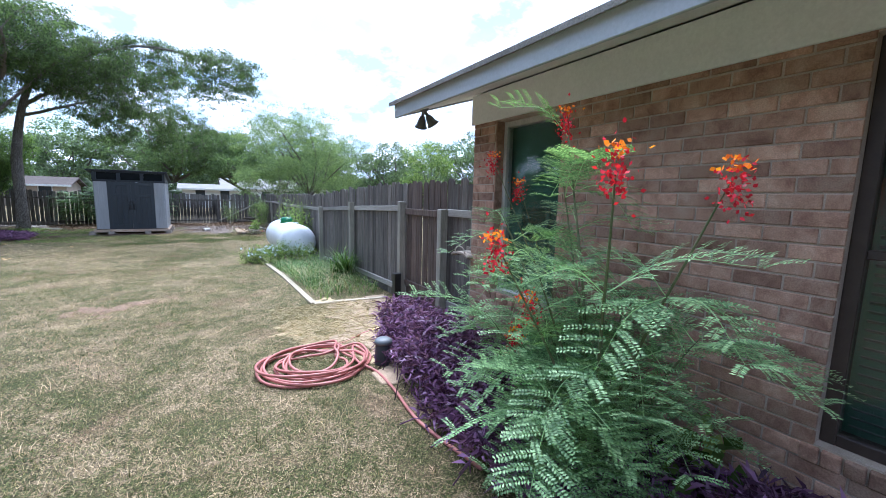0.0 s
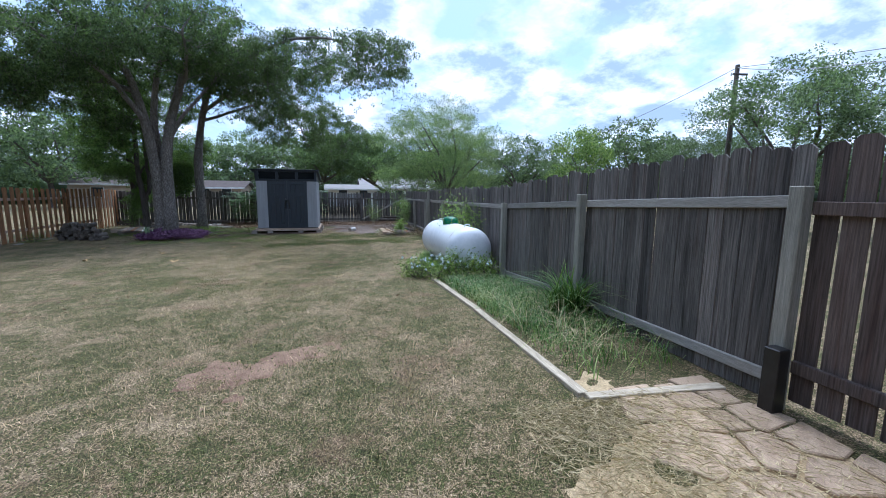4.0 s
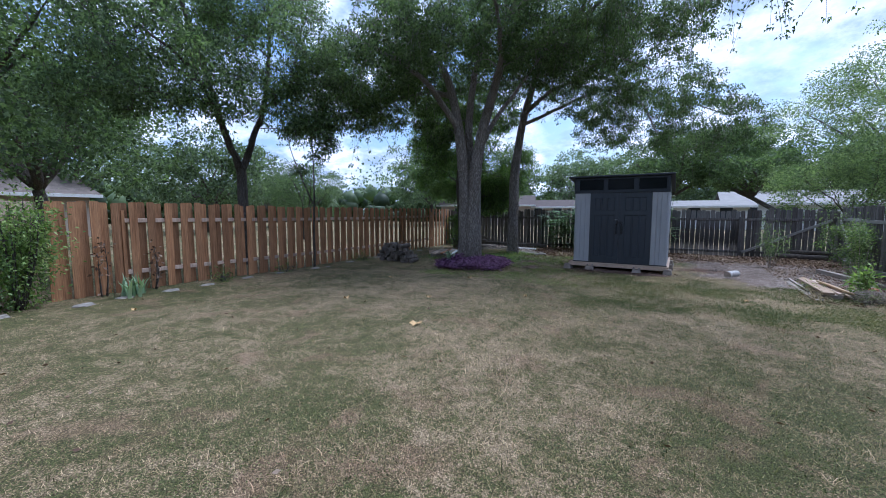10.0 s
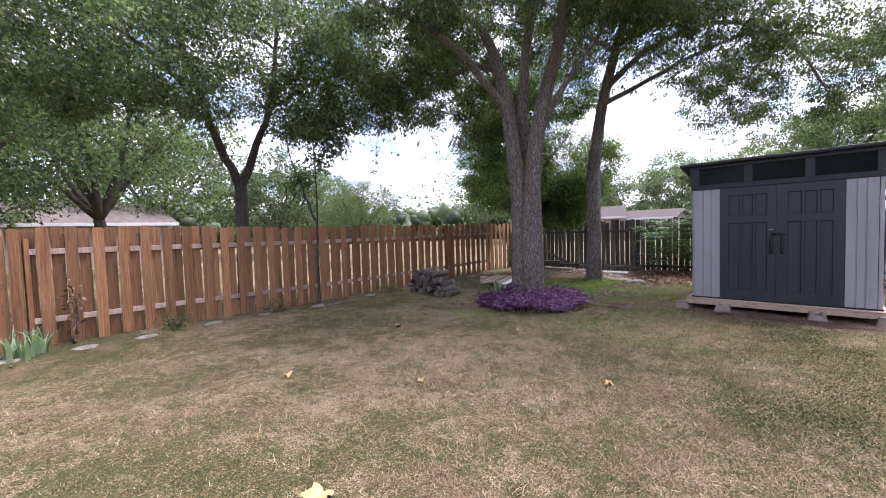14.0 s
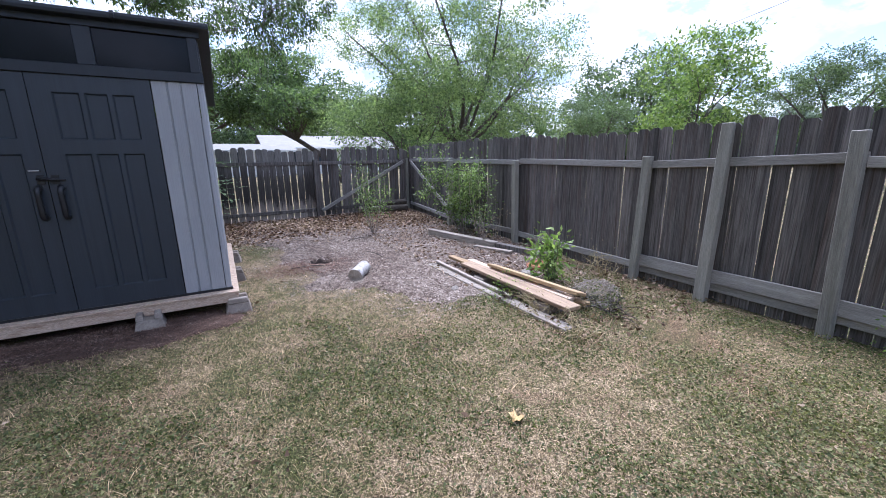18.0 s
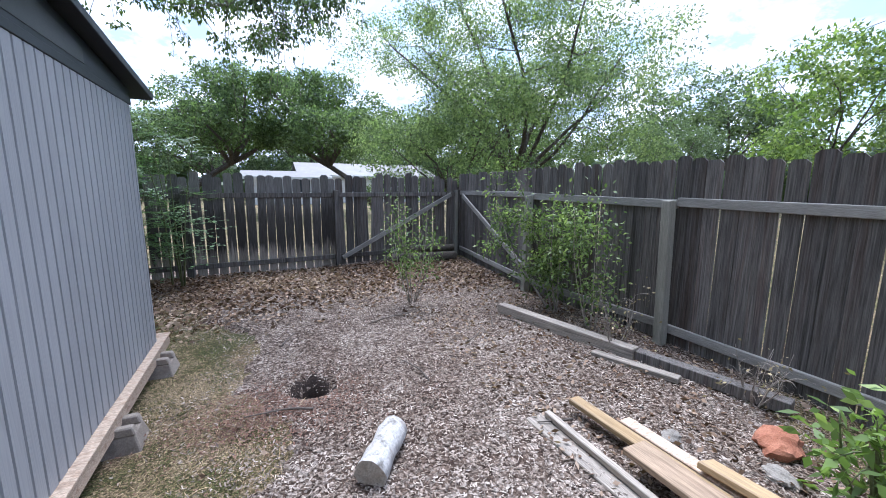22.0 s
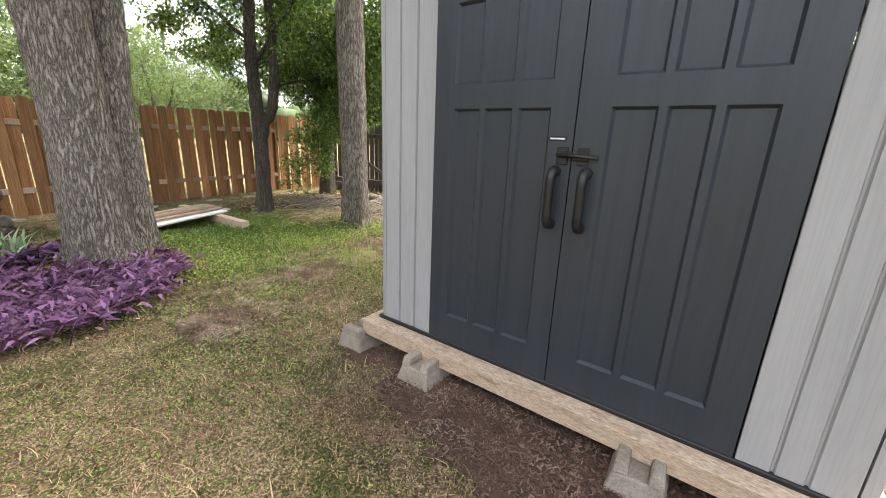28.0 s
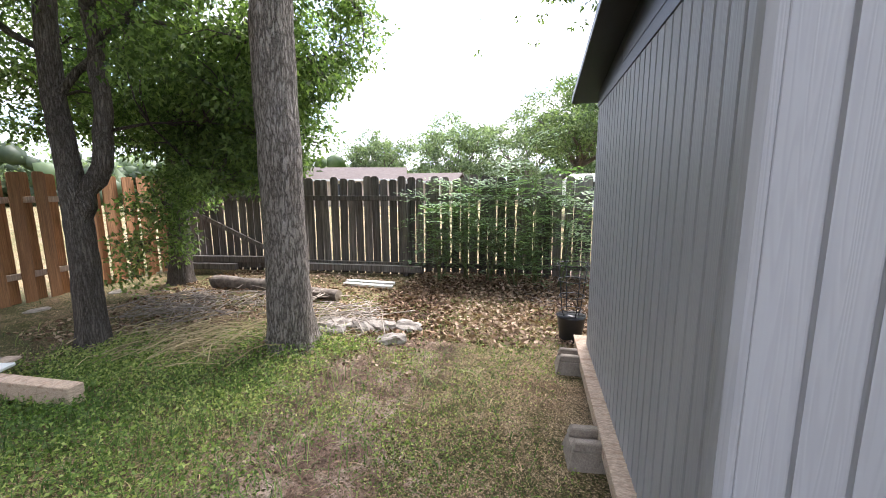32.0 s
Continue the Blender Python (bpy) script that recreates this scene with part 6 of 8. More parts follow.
def bush(name, at, r, h, label, mat, seed, count=2500, leaf=0.05, stems=7, category="shrub", ratio=0.5, clump=0.16, low=0.1, lean=(0, 0), bark=None, hang=0.1, thick=1.0):
    """A shrub: stems that fork, leaves in clumps along them."""
    rnd = np.random.default_rng(seed)
    ob = thing(name, label, category, at=(at[0], at[1], gzf(*at) - 0.02))
    cl = []
    for i in range(stems):
        a = rnd.uniform(0, 2 * math.pi)
        rr = r * rnd.uniform(0.25, 1.0)
        tip = np.array([math.cos(a) * rr + lean[0], math.sin(a) * rr + lean[1], h * rnd.uniform(0.6, 1.0)])
        P = smooth_path([(math.cos(a) * 0.04, math.sin(a) * 0.04, 0), tip * np.array([0.62, 0.62, 0.5]) + rnd.normal(0, 0.04, 3), tip], 9)
        runs = [(P, np.linspace((0.012 + 0.006 * h) * thick, 0.003 * thick, 9))]
        cl.append(P[max(1, int(9 * low)):])
        for j in range(4):
            k = rnd.integers(3, 8)
            q = P[k] + rnd.normal(0, 0.5, 3) * np.array([r * 0.6, r * 0.6, h * 0.2])
            q[2] = max(q[2], 0.05)
            runs.append((smooth_path([P[k], (P[k] + q) / 2 + [0, 0, 0.03], q], 4), np.linspace(0.006, 0.002, 4) * thick))
            cl.append(smooth_path([P[k], (P[k] + q) / 2 + [0, 0, 0.03], q], 4)[1:])
        piece("stem", mesh("stem", *tubes(runs, 5), bark or M_barkd, True), ob)
    c = np.concatenate(cl)
    k = rnd.integers(0, len(c), count)
    off = rnd.normal(0, clump * 0.6, (count, 3))
    pos = c[k] + off
    pos[:, 2] = np.maximum(pos[:, 2], 0.03)
    d = off + rnd.normal(0, clump * 0.5, (count, 3)) - np.array([0, 0, hang * clump])
    L = leaf * rnd.uniform(0.6, 1.3, count)
    piece("foliage", mesh("foliage", *leaves(pos, d, L, L * ratio, 0.1, rnd), mat), ob)
    return ob


def strap_plant(name, at, n, L, w, label, mat, seed, lean=0.5, segs=5, category="plant", spread=0.08):
    """Upright strap leaves from one clump: iris, ornamental grass."""
    rnd = np.random.default_rng(seed)
    ob = thing(name, label, category, at=(at[0], at[1], gzf(*at) - 0.02))
    base = np.column_stack([rnd.normal(0, spread, n), rnd.normal(0, spread, n), np.zeros(n)])
    V, F = blades(base, L * rnd.uniform(0.6, 1.1, n), w * rnd.uniform(0.7, 1.2, n), lean * rnd.uniform(0.3, 1.3, n), rnd, segs)
    piece("foliage", mesh("foliage", V, F, mat, True), ob)
    return ob


def lance(name, X, Y, top, n, label, seed, L=0.15, w=0.028, category="groundcover"):
    """A mound of purple strap leaves and stems over the points X, Y, to the height top(x, y)."""
    rnd = np.random.default_rng(seed)
    k = rnd.integers(0, len(X), n)
    x, y = X[k] + rnd.normal(0, 0.05, n), Y[k] + rnd.normal(0, 0.05, n)
    t = np.maximum(top(x, y), 0.05)
    z = gz(x, y) + t * rnd.uniform(0.25, 1.0, n) ** 0.6
    a = rnd.uniform(0, 2 * np.pi, n)
    el = rnd.uniform(-0.2, 1.1, n)
    D = np.stack([np.cos(a) * np.cos(el), np.sin(a) * np.cos(el), np.sin(el)], 1)
    ll = L * rnd.uniform(0.6, 1.25, n)
    V, F = leaves(np.stack([x, y, z], 1), D, ll, w * rnd.uniform(0.7, 1.2, n), 0.25, rnd, 0.3)
    runs = []
    for i in range(0, n, 26):
        p = np.array([x[i], y[i], z[i]])
        q = p + np.array([rnd.normal(0, 0.08), rnd.normal(0, 0.08), 0.02])
        foot = np.array([q[0], q[1], gz(q[0], q[1])])
        runs.append(([foot, (foot + p) / 2 + [0, 0, 0.02], p], [0.005, 0.004, 0.003]))
    ob = thing(name, label, category, kind="stuff")
    piece("foliage", mesh("foliage", V, F, M_purple), ob)
    piece("stem_growth", mesh("stem_growth", *tubes(runs, 4), M_purple, True), ob)
    return ob


# ---- by the house ----
# brick sills
for (y0, y1, z0, z1) in (W1, W2):
    nb = round((y1 - y0 + 0.1) / 0.077)
    sm = block("sill_brick", (0.17, 0.067, 0.075), M_brick, 0.004)
    for i in range(nb):
        piece("sill_brick", sm, house, pose(WX + 0.07, y0 - 0.05 + (i + 0.5) * (y1 - y0 + 0.1) / nb, z0 - 0.075, 0, -9, 0))

# purple bed along the wall
bx, by = [], []
for i in range(3000):
    y = rng.uniform(-1.2, 4.05)
    lo = np.interp(y, [-1.2, 1.0, 1.7, 2.8, 3.3, 4.1], [1.5, 1.25, 1.22, 1.42, 1.45, 1.75])
    x = rng.uniform(lo, 2.28)
    if not (y > 3.3 and x < 1.45):
        bx.append(x), by.append(y)
bx, by = np.array(bx), np.array(by)
lance("purple_heart_bed", bx, by, lambda x, y: np.clip(0.42 - 0.5 * np.abs(x - np.interp(y, [-1, 2, 4.1], [1.8, 1.8, 1.98])) + 0.06 * np.sin(5 * y) + 0.05 * np.sin(9 * x + 3 * y), 0.1, 0.5), 29000, "dense purple heart groundcover along the brick wall", 51, 0.108, 0.019)


def frond_mesh(seed, L=0.42, pairs=7, lf=8, mat=None):
    """A feathery leaf: a stalk with side stalks, each with rows of small oval leaflets."""
    rnd = np.random.default_rng(seed)
    stalk = smooth_path([(0, 0, 0), (L * 0.5, 0, 0.05), (L, 0, -0.06)], 12)
    cs, ds, runs = [], [], [(stalk, np.linspace(0.0028, 0.001, 12))]
    for i in range(pairs):
        p = stalk[int(2 + i * 9 / (pairs - 1))]
        l2 = L * 0.3 * (0.75 + 0.5 * math.sin(math.pi * (i + 1) / (pairs + 1)))
        for s in (-1, 1):
            d = np.array([0.6, s * 0.8, 0.08])
            d /= np.linalg.norm(d)
            runs.append(([p, p + d * l2 * 0.5 + [0, 0, 0.006], p + d * l2 - [0, 0, 0.008]], [0.0011, 0.0009, 0.0006]))
            side = np.array([-d[1], d[0], 0])
            for j in range(lf):
                q = p + d * l2 * (0.12 + 0.88 * j / (lf - 1)) + np.array([0, 0, 0.006 * math.sin(math.pi * j / (lf - 1))])
                for e in (-1, 1):
                    cs.append(q)
                    ds.append(side * e * 0.9 + d * 0.35 + rnd.normal(0, 0.1, 3))
    cs, ds = np.array(cs), np.array(ds)
    n = len(cs)
    D = ds / np.linalg.norm(ds, axis=1)[:, None]
    S = np.cross(D, np.array([0, 0, 1.0]))
    l, w_ = 0.02, 0.105 / lf
    V = np.stack([cs, cs + D * l * 0.5 + S * w_ / 2, cs + D * l, cs + D * l * 0.5 - S * w_ / 2], 1).reshape(-1, 3)
    V, F = join_vf([(V, np.arange(n * 4).reshape(n, 4)), tubes(runs, 3)])
    return mesh("frond", V, F, mat or M_fern)


FRONDS = [frond_mesh(i, 0.34 + 0.05 * i, 8, 12) for i in range(4)]
FRONDS_FAR = [frond_mesh(i, 0.36 + 0.05 * i, 5, 3, M_mimosa) for i in range(2)]


def cluster_mesh(seed, n_top=26, n_low=130):
    """Open orange flowers on top, red buds and petals hanging below, on a stalk."""
    rnd = np.random.default_rng(seed)
    c = rnd.normal(0, 1, (n_low, 3)) * np.array([0.028, 0.028, 0.05]) + np.array([0, 0, -0.04])
    red = leaves(c, rnd.normal(0, 1, (n_low, 3)) - [0, 0, 0.3], 0.019, 0.013, 0, rnd)
    c2 = rnd.normal(0, 1, (n_top, 3)) * np.array([0.03, 0.03, 0.014]) + np.array([0, 0, 0.03])
    orange = leaves(c2, rnd.normal(0, 1, (n_top, 3)) + [0, 0, 0.6], 0.021, 0.017, 0, rnd)
    return mesh("red_petals", *red, M_red), mesh("orange_petals", *orange, M_orange)


para = thing("flowering_shrub", "tall feathery shrub with red and orange flower clusters by the wall", "shrub", at=(1.66, 1.16, gzf(1.66, 1.16)))
FL = [(1.07, 0.74, 1.63), (1.02, 1.22, 1.32), (1.5, 0.6, 1.6), (2.05, 2.22, 1.6), (1.5, 1.6, 0.72), (1.9, 2.35, 1.8), (1.7, 1.5, 1.95), (1.35, 1.35, 1.0)]
CLS = [cluster_mesh(5), cluster_mesh(6), cluster_mesh(7)]
prnd = np.random.default_rng(77)
tips = [np.array(f) - np.array([1.66, 1.16, gzf(1.66, 1.16)]) for f in FL] + [np.array([0.35, 0.1, 1.1]), np.array([0.1, -0.4, 1.0]), np.array([-0.3, 0.5, 0.9]), np.array([0.25, 0.3, 0.75]), np.array([0.19, 0.84, 1.08]), np.array([0.34, 0.94, 0.85]), np.array([0.04, 0.69, 0.75]), np.array([-0.45, -0.1, 0.75]), np.array([0.1, 0.4, 1.72]), np.array([-0.05, 0.75, 1.5]), np.array([-0.3, 0.2, 1.3])]
k = 0
for i, tip in enumerate(tips):
    P = smooth_path([(prnd.normal(0, 0.05), prnd.normal(0, 0.05), 0), tip * np.array([0.3, 0.3, 0.45]), tip * np.array([0.8, 0.8, 0.85]), tip], 14)
    piece("stem", mesh("stem", *tubes([(P, np.linspace(0.0055 if i in (3, 5) else 0.011, 0.0016, 14))], 6), M_stem, True), para)
    for j in range(3 if i in (3, 5) else 11 if i < 8 else 13):
        s = P[min(13, int(prnd.uniform(2, 5.5 if i in (3, 5) else 12.5 if i > 4 else 8.5)))]
        a = 137.5 * k + prnd.normal(0, 15)
        k += 1
        piece("frond", FRONDS[k % 4], para, pose(*s, 0, -prnd.uniform(-25, 35), a))
    if i < len(FL):
        red, orange = CLS[i % 3]
        c = piece("flower_cluster", red, para, pose(*tip, 0, 0, 60 * i), "red and orange flower cluster")
        c["kind"] = "stuff"
        piece("open_petals", orange, c)["kind"] = "stuff"
# leafy plant at the foot of the wall
bush("leafy_plant", (2.05, 0.85), 0.22, 0.42, "broad-leaved green plant at the foot of the brick wall", M_weed, 52, 160, 0.12, 5, "plant", 0.85, 0.12)
bush("leafy_plant", (1.5, 0.75), 0.2, 0.3, "small yellow-green plant beside the purple bed", M_light, 53, 700, 0.03, 6, "plant", 0.5, 0.1)

# hose in a loose coil
M_brass = surface("dull_brass", (0.4, 0.28, 0.12), (0.5, 0.37, 0.18), size=0.05, grain=0.01, rough=0.4, metal=0.9, bump=0.1, vary=0.0)
pts = [(1.82, 4.16, 0.03), (1.55, 4.13, 0.02), (1.3, 3.98, 0.015)]
cx, cy = 0.87, 3.52
ang = 0.9
for i in range(9 * 14):
    u = i / (9 * 14)
    lay = i // 14
    r = (0.5, 0.38, 0.42, 0.33, 0.45, 0.28, 0.36, 0.24, 0.47)[lay] + 0.03 * math.sin(2.1 * ang + lay)
    pts.append((cx + 0.06 * math.sin(lay * 2.3) + r * math.cos(ang), cy + 0.05 * math.cos(lay * 1.7) + r * 0.98 * math.sin(ang), 0.014 + 0.011 * lay * (0.6 + 0.4 * math.sin(ang * 1.5 + lay))))
    ang += 2 * math.pi / 14
pts += [(1.2, 3.4, 0.03), (1.28, 3.1, 0.014), (1.27, 2.7, 0.014), (1.22, 2.2, 0.014), (1.3, 1.6, 0.014)]
hose = thing("garden_hose", "faded red rubber garden hose in a loose coil", "hose", at=(cx, cy, gzf(cx, cy)))
HP = smooth_path([(x - cx, y - cy, z + gzf(x, y) - gzf(cx, cy)) for x, y, z in pts], 700)
piece("tube", mesh("tube", *tubes([(HP, np.full(700, 0.0125))], 8), M_hose, True), hose)
piece("coupling", mesh("coupling", *tubes([(HP[:5], [0.013, 0.018, 0.018, 0.016, 0.014])], 12), M_brass, True), hose, label="brass hose coupling")

can = thing("canister", "dark grey plastic canister with a domed lid in the purple bed", "canister", at=(1.42, 3.28, gzf(1.42, 3.28)))
piece("body", mesh("body", *tubes([([(0, 0, -0.02), (0, 0, 0.02), (0, 0, 0.2), (0, 0, 0.215)], [0.078, 0.08, 0.074, 0.07])], 24), M_dark, True), can)
piece("lid", mesh("lid", *tubes([([(0, 0, 0.2), (0, 0, 0.225), (0, 0, 0.245), (0, 0, 0.25)], [0.083, 0.083, 0.06, 0.01])], 24), M_lid, True), can, label="grey domed lid")

hang = thing("hose_hanger", "rusty metal hose hanger fixed to the fence post", "hanger", at=(2.42, 3.3, 0.9))
piece("saddle", prism("saddle", [(0.15 * math.cos(a), 0.055 * math.sin(a)) for a in np.linspace(0.1, math.pi - 0.1, 12)] + [(0.13 * math.cos(a), 0.045 * math.sin(a) - 0.012) for a in np.linspace(math.pi - 0.1, 0.1, 12)], -0.16, M_oldwood, "x", 0.002), hang)
piece("back_plate", block("back_plate", (0.012, 0.16, 0.12), M_oldwood, 0.003), hang, pose(0.0, 0, -0.03))
piece("loop", mesh("loop", *tubes([(smooth_path([(-0.14, -0.1, 0.03), (-0.15, -0.05, 0.1), (-0.15, 0.05, 0.1), (-0.14, 0.1, 0.03)], 12), [0.006] * 12)], 6), M_oldwood, True), hang)

stub = thing("post_stub", "short black-painted post stub before the gate post", "post", at=(2.44, 5.16, gzf(2.44, 5.16)))
piece("stub", block("stub", (0.1, 0.1, 0.5), M_black, 0.006), stub, pose(0, 0, -0.05))

# flagstones before the gate
def cells(x0, x1, y0, y1, step, seed):
    """Convex cells of a jittered grid, each shrunk for its joint."""
    rnd = np.random.default_rng(seed)
    S = np.array([(x + rnd.uniform(-0.42, 0.42) * step, y + rnd.uniform(-0.42, 0.42) * step) for x in np.arange(x0, x1, step) for y in np.arange(y0, y1, step)])
    out = []
    for i, s in enumerate(S):
        poly = [s + np.array(c) * step for c in ((-1, -1), (1, -1), (1, 1), (-1, 1))]
        for j in np.argsort(np.linalg.norm(S - s, axis=1))[1:14]:
            m, d = (s + S[j]) / 2, S[j] - s
            nd = d / np.linalg.norm(d)
            m = m - nd * 0.014
            q = []
            for a, b in zip(poly, poly[1:] + poly[:1]):
                da, db = np.dot(a - m, nd), np.dot(b - m, nd)
                if da <= 0:
                    q.append(a)
                if da * db < 0:
                    q.append(a + (b - a) * da / (da - db))
            poly = q
        if len(poly) >= 3:
            out.append((s, poly))
    return out


paving = thing("paving", "tan flagstones with straw-filled joints before the gate", "paving", kind="structure")
for s, poly in cells(1.0, 2.75, 2.7, 5.6, 0.27, 3):
    lo = np.interp(s[1], [2.7, 3.6, 4.4, 5.6], [1.32, 1.3, 1.28, 1.5])
    if lo < s[0] < 2.5 and s[1] < 5.45 and s[1] > 2.9:
        me = prism("flagstone", [(p[0] - s[0], p[1] - s[1]) for p in poly], 0.045, M_stone, "z", 0.008)
        piece("flagstone", me, paving, pose(s[0], s[1], gzf(*s) - 0.026 + rng.uniform(-0.004, 0.004), rng.normal(0, 0.6), rng.normal(0, 0.6), 0))

# timbers round the bed
edging = thing("bed_edging", "bleached timber edging round the grassy bed", "edging")
for a, b in (((1.36, 5.62), (2.44, 5.5)), ((1.36, 5.66), (1.39, 8.0)), ((1.4, 8.02), (1.38, 10.4)), ((1.4, 10.42), (1.56, 13.3))):
    r = rail_piece("timber", edging, a, b, gzf(*a) - 0.022, gzf(*b) - 0.022, M_timber, 0.06, 0.085)

# ornamental grass, flowering shrub by the tank, bush behind it
strap_plant("ornamental_grass", (2.4, 7.5), 230, 0.85, 0.017, "arching clump of green and straw-coloured ornamental grass", M_grass, 61, 0.9, 7, spread=0.1)
strap_plant("ornamental_grass", (2.05, 6.85), 26, 0.5, 0.006, "thin straw-coloured grass clump in the bed", M_straw, 62, 0.8, 6, spread=0.14)


def plumbago(at, seed, r=0.45, h=0.45):
    ob = bush("plumbago", at, r, h, "low green shrub with pale blue flower heads", M_weed, seed, 1500, 0.04, 9, "shrub", 0.5, 0.13)
    rnd = np.random.default_rng(seed + 1)
    fm = mesh("flower_head", *leaves(rnd.normal(0, 0.012, (22, 3)), rnd.normal(0, 1, (22, 3)) + [0, 0, 0.5], 0.024, 0.022, 0, rnd), M_blue)
    for i in range(16):
        a, rr = rnd.uniform(0, 6.28), r * rnd.uniform(0.2, 1.1)
        piece("flower_head", fm, ob, pose(math.cos(a) * rr, math.sin(a) * rr, h * rnd.uniform(0.55, 1.05), 0, 0, rnd.uniform(0, 360)), "pale blue flower head")


for i, (x, y, r, h) in enumerate(((1.15, 10.65, 0.36, 0.38), (1.5, 10.4, 0.42, 0.45), (1.9, 10.3, 0.42, 0.5), (2.3, 10.25, 0.35, 0.48))):
    plumbago((x, y), 70 + 2 * i, r, h)
bush("leafy_shrub", (2.5, 12.3), 0.5, 1.55, "yellow-green shrub between the tank and the fence", M_light, 81, 3200, 0.05, 11, clump=0.2, lean=(-0.1, 0.0))
bush("leafy_shrub", (2.5, 11.6), 0.4, 1.4, "yellow-green shrub between the tank and the fence", M_weed, 82, 2000, 0.045, 8, clump=0.18)

# ---- mulch corner ----
def lumber(name, a, b, za, zb, w, h, mat, label, group="", category="board", roll=0):
    L = math.dist(a, b)
    me = block(name, (w, L, h), mat, 0.005)
    yaw = math.degrees(math.atan2(b[1] - a[1], b[0] - a[0])) - 90
    ob = new(name, me)
    ob.matrix_basis = pose((a[0] + b[0]) / 2, (a[1] + b[1]) / 2, (za + zb) / 2, math.degrees(math.atan2(zb - za, L)), roll, yaw)
    return tagged(ob, label, category, group)


LG = "lumber in the mulch corner"
lumber("old_board", (1.3, 21.36), (1.35, 18.86), -0.335, -0.345, 0.13, 0.045, M_oldwood, "weathered grey plank lying on the mulch", LG)
lumber("old_board", (1.375, 21.32), (1.36, 19.7), -0.287, -0.296, 0.045, 0.038, M_oldwood, "thin bleached batten lying on the grey plank", LG)
lumber("tan_plank", (1.6, 21.32), (1.62, 19.35), -0.242, -0.238, 0.09, 0.036, M_yellow, "long tan board at the bottom of the lumber stack", LG)
lumber("pale_plank", (1.71, 21.0), (1.725, 19.2), -0.24, -0.236, 0.09, 0.034, M_ply, "pale board in the lumber stack", LG)
lumber("grey_plank", (1.5, 20.76), (1.485, 18.95), -0.2, -0.198, 0.165, 0.038, M_tanply, "tan weathered plank on top of the lumber stack", LG)
lumber("pine_plank", (1.72, 20.52), (1.81, 19.16), -0.198, -0.19, 0.15, 0.036, M_yellow, "yellow pine plank tipped against the lumber stack", LG, roll=-16)
lumber("pine_plank", (1.84, 19.75), (1.86, 19.12), -0.29, -0.285, 0.09, 0.03, M_yellow, "yellow pine offcut under the lumber stack", LG)
for x, y, a in ((1.56, 20.35, 6), (1.58, 19.3, -5)):
    tagged(piece("concrete_block", block("concrete_block", (0.36, 0.19, 0.095), M_concrete, 0.008), None, pose(x, y, gzf(x, y) - 0.005, 0, 0, a)), "grey concrete block propping the lumber", "concrete block", "blocks under the lumber")
lumber("landscape_timber", (2.36, 23.4), (2.72, 21.75), -0.33, -0.33, 0.12, 0.11, M_oldwood, "weathered landscape timber on the mulch", LG, "timber")
lumber("landscape_timber", (2.62, 22.4), (2.98, 20.7), -0.33, -0.33, 0.11, 0.09, M_gray, "dark weathered timber by the fence", LG, "timber")
lumber("old_board", (2.45, 21.98), (2.68, 21.3), -0.33, -0.325, 0.09, 0.045, M_oldwood, "short grey board end on the mulch", LG)

M_barklog = surface("pale_log_bark", (0.16, 0.14, 0.12), (0.68, 0.65, 0.61), (0.42, 0.38, 0.34), size=0.08, grain=0.012, stretch=(1, 1, 0.3), rough=0.95, bump=0.8, dist=0.01, vary=0.15)
M_logend = surface("cut_log_end", (0.3, 0.24, 0.18), (0.42, 0.36, 0.29), size=0.05, grain=0.008, rough=0.9, bump=0.4, vary=0.1)
M_darklog = surface("dark_log_bark", (0.07, 0.055, 0.045), (0.2, 0.17, 0.14), size=0.08, grain=0.012, rough=0.95, bump=0.8, dist=0.01, vary=0.3)


def log(a, b, r, mat, label, group="", seed=0, name="log", end=None):
    rnd = np.random.default_rng(seed)
    P = np.linspace(np.array(a), np.array(b), 7)
    c = P.mean(0)
    ob = thing(name, label, "log", group, at=tuple(c))
    V, F = tubes([(P - c, r * (1 + rnd.normal(0, 0.05, 7)))], 12)
    V += rnd.normal(0, r * 0.06, V.shape)
    piece("bark", mesh("bark", V, F[:-2], mat, True), ob)
    d = (P[-1] - P[0]) / np.linalg.norm(P[-1] - P[0])
    for s, q in ((-1, V[:12]), (1, V[-12:])):
        piece("cut_end", mesh("cut_end", np.vstack([q, q.mean(0) + d * s * 0.004]), [(i, (i + 1) % 12, 12) for i in range(12)], end or M_logend), ob)
    return ob


log((0.17, 21.22, -0.258), (0.4, 21.55, -0.25), 0.083, M_barklog, "short pale log lying on the mulch", seed=1)
rock = bmesh.new()
bmesh.ops.create_icosphere(rock, subdivisions=3, radius=1)
for v in rock.verts:
    n_ = noise.noise(v.co * 1.7) * 0.35 + noise.noise(v.co * 4.5) * 0.12
    v.co = Vector((v.co.x * 0.17, v.co.y * 0.11, v.co.z * 0.075)) * (1 + n_)
rme = bpy.data.meshes.new("rock")
rock.to_mesh(rme)
rock.free()
M_redrock = surface("red_rock", (0.3, 0.11, 0.06), (0.45, 0.2, 0.12), size=0.06, grain=0.008, rough=0.95, bump=0.6, vary=0.0)
M_palerock = surface("limestone", (0.22, 0.195, 0.165), (0.38, 0.345, 0.3), size=0.08, grain=0.01, rough=0.95, bump=0.6, vary=0.15)
rme.materials.append(M_redrock)
tagged(piece("rock", rme, None, pose(2.5, 20.55, gzf(2.5, 20.55) + 0.04, 0, 0, 20)), "rusty red rock on the mulch", "rock")
pme = rme.copy()
pme.materials.clear()
pme.materials.append(M_palerock)
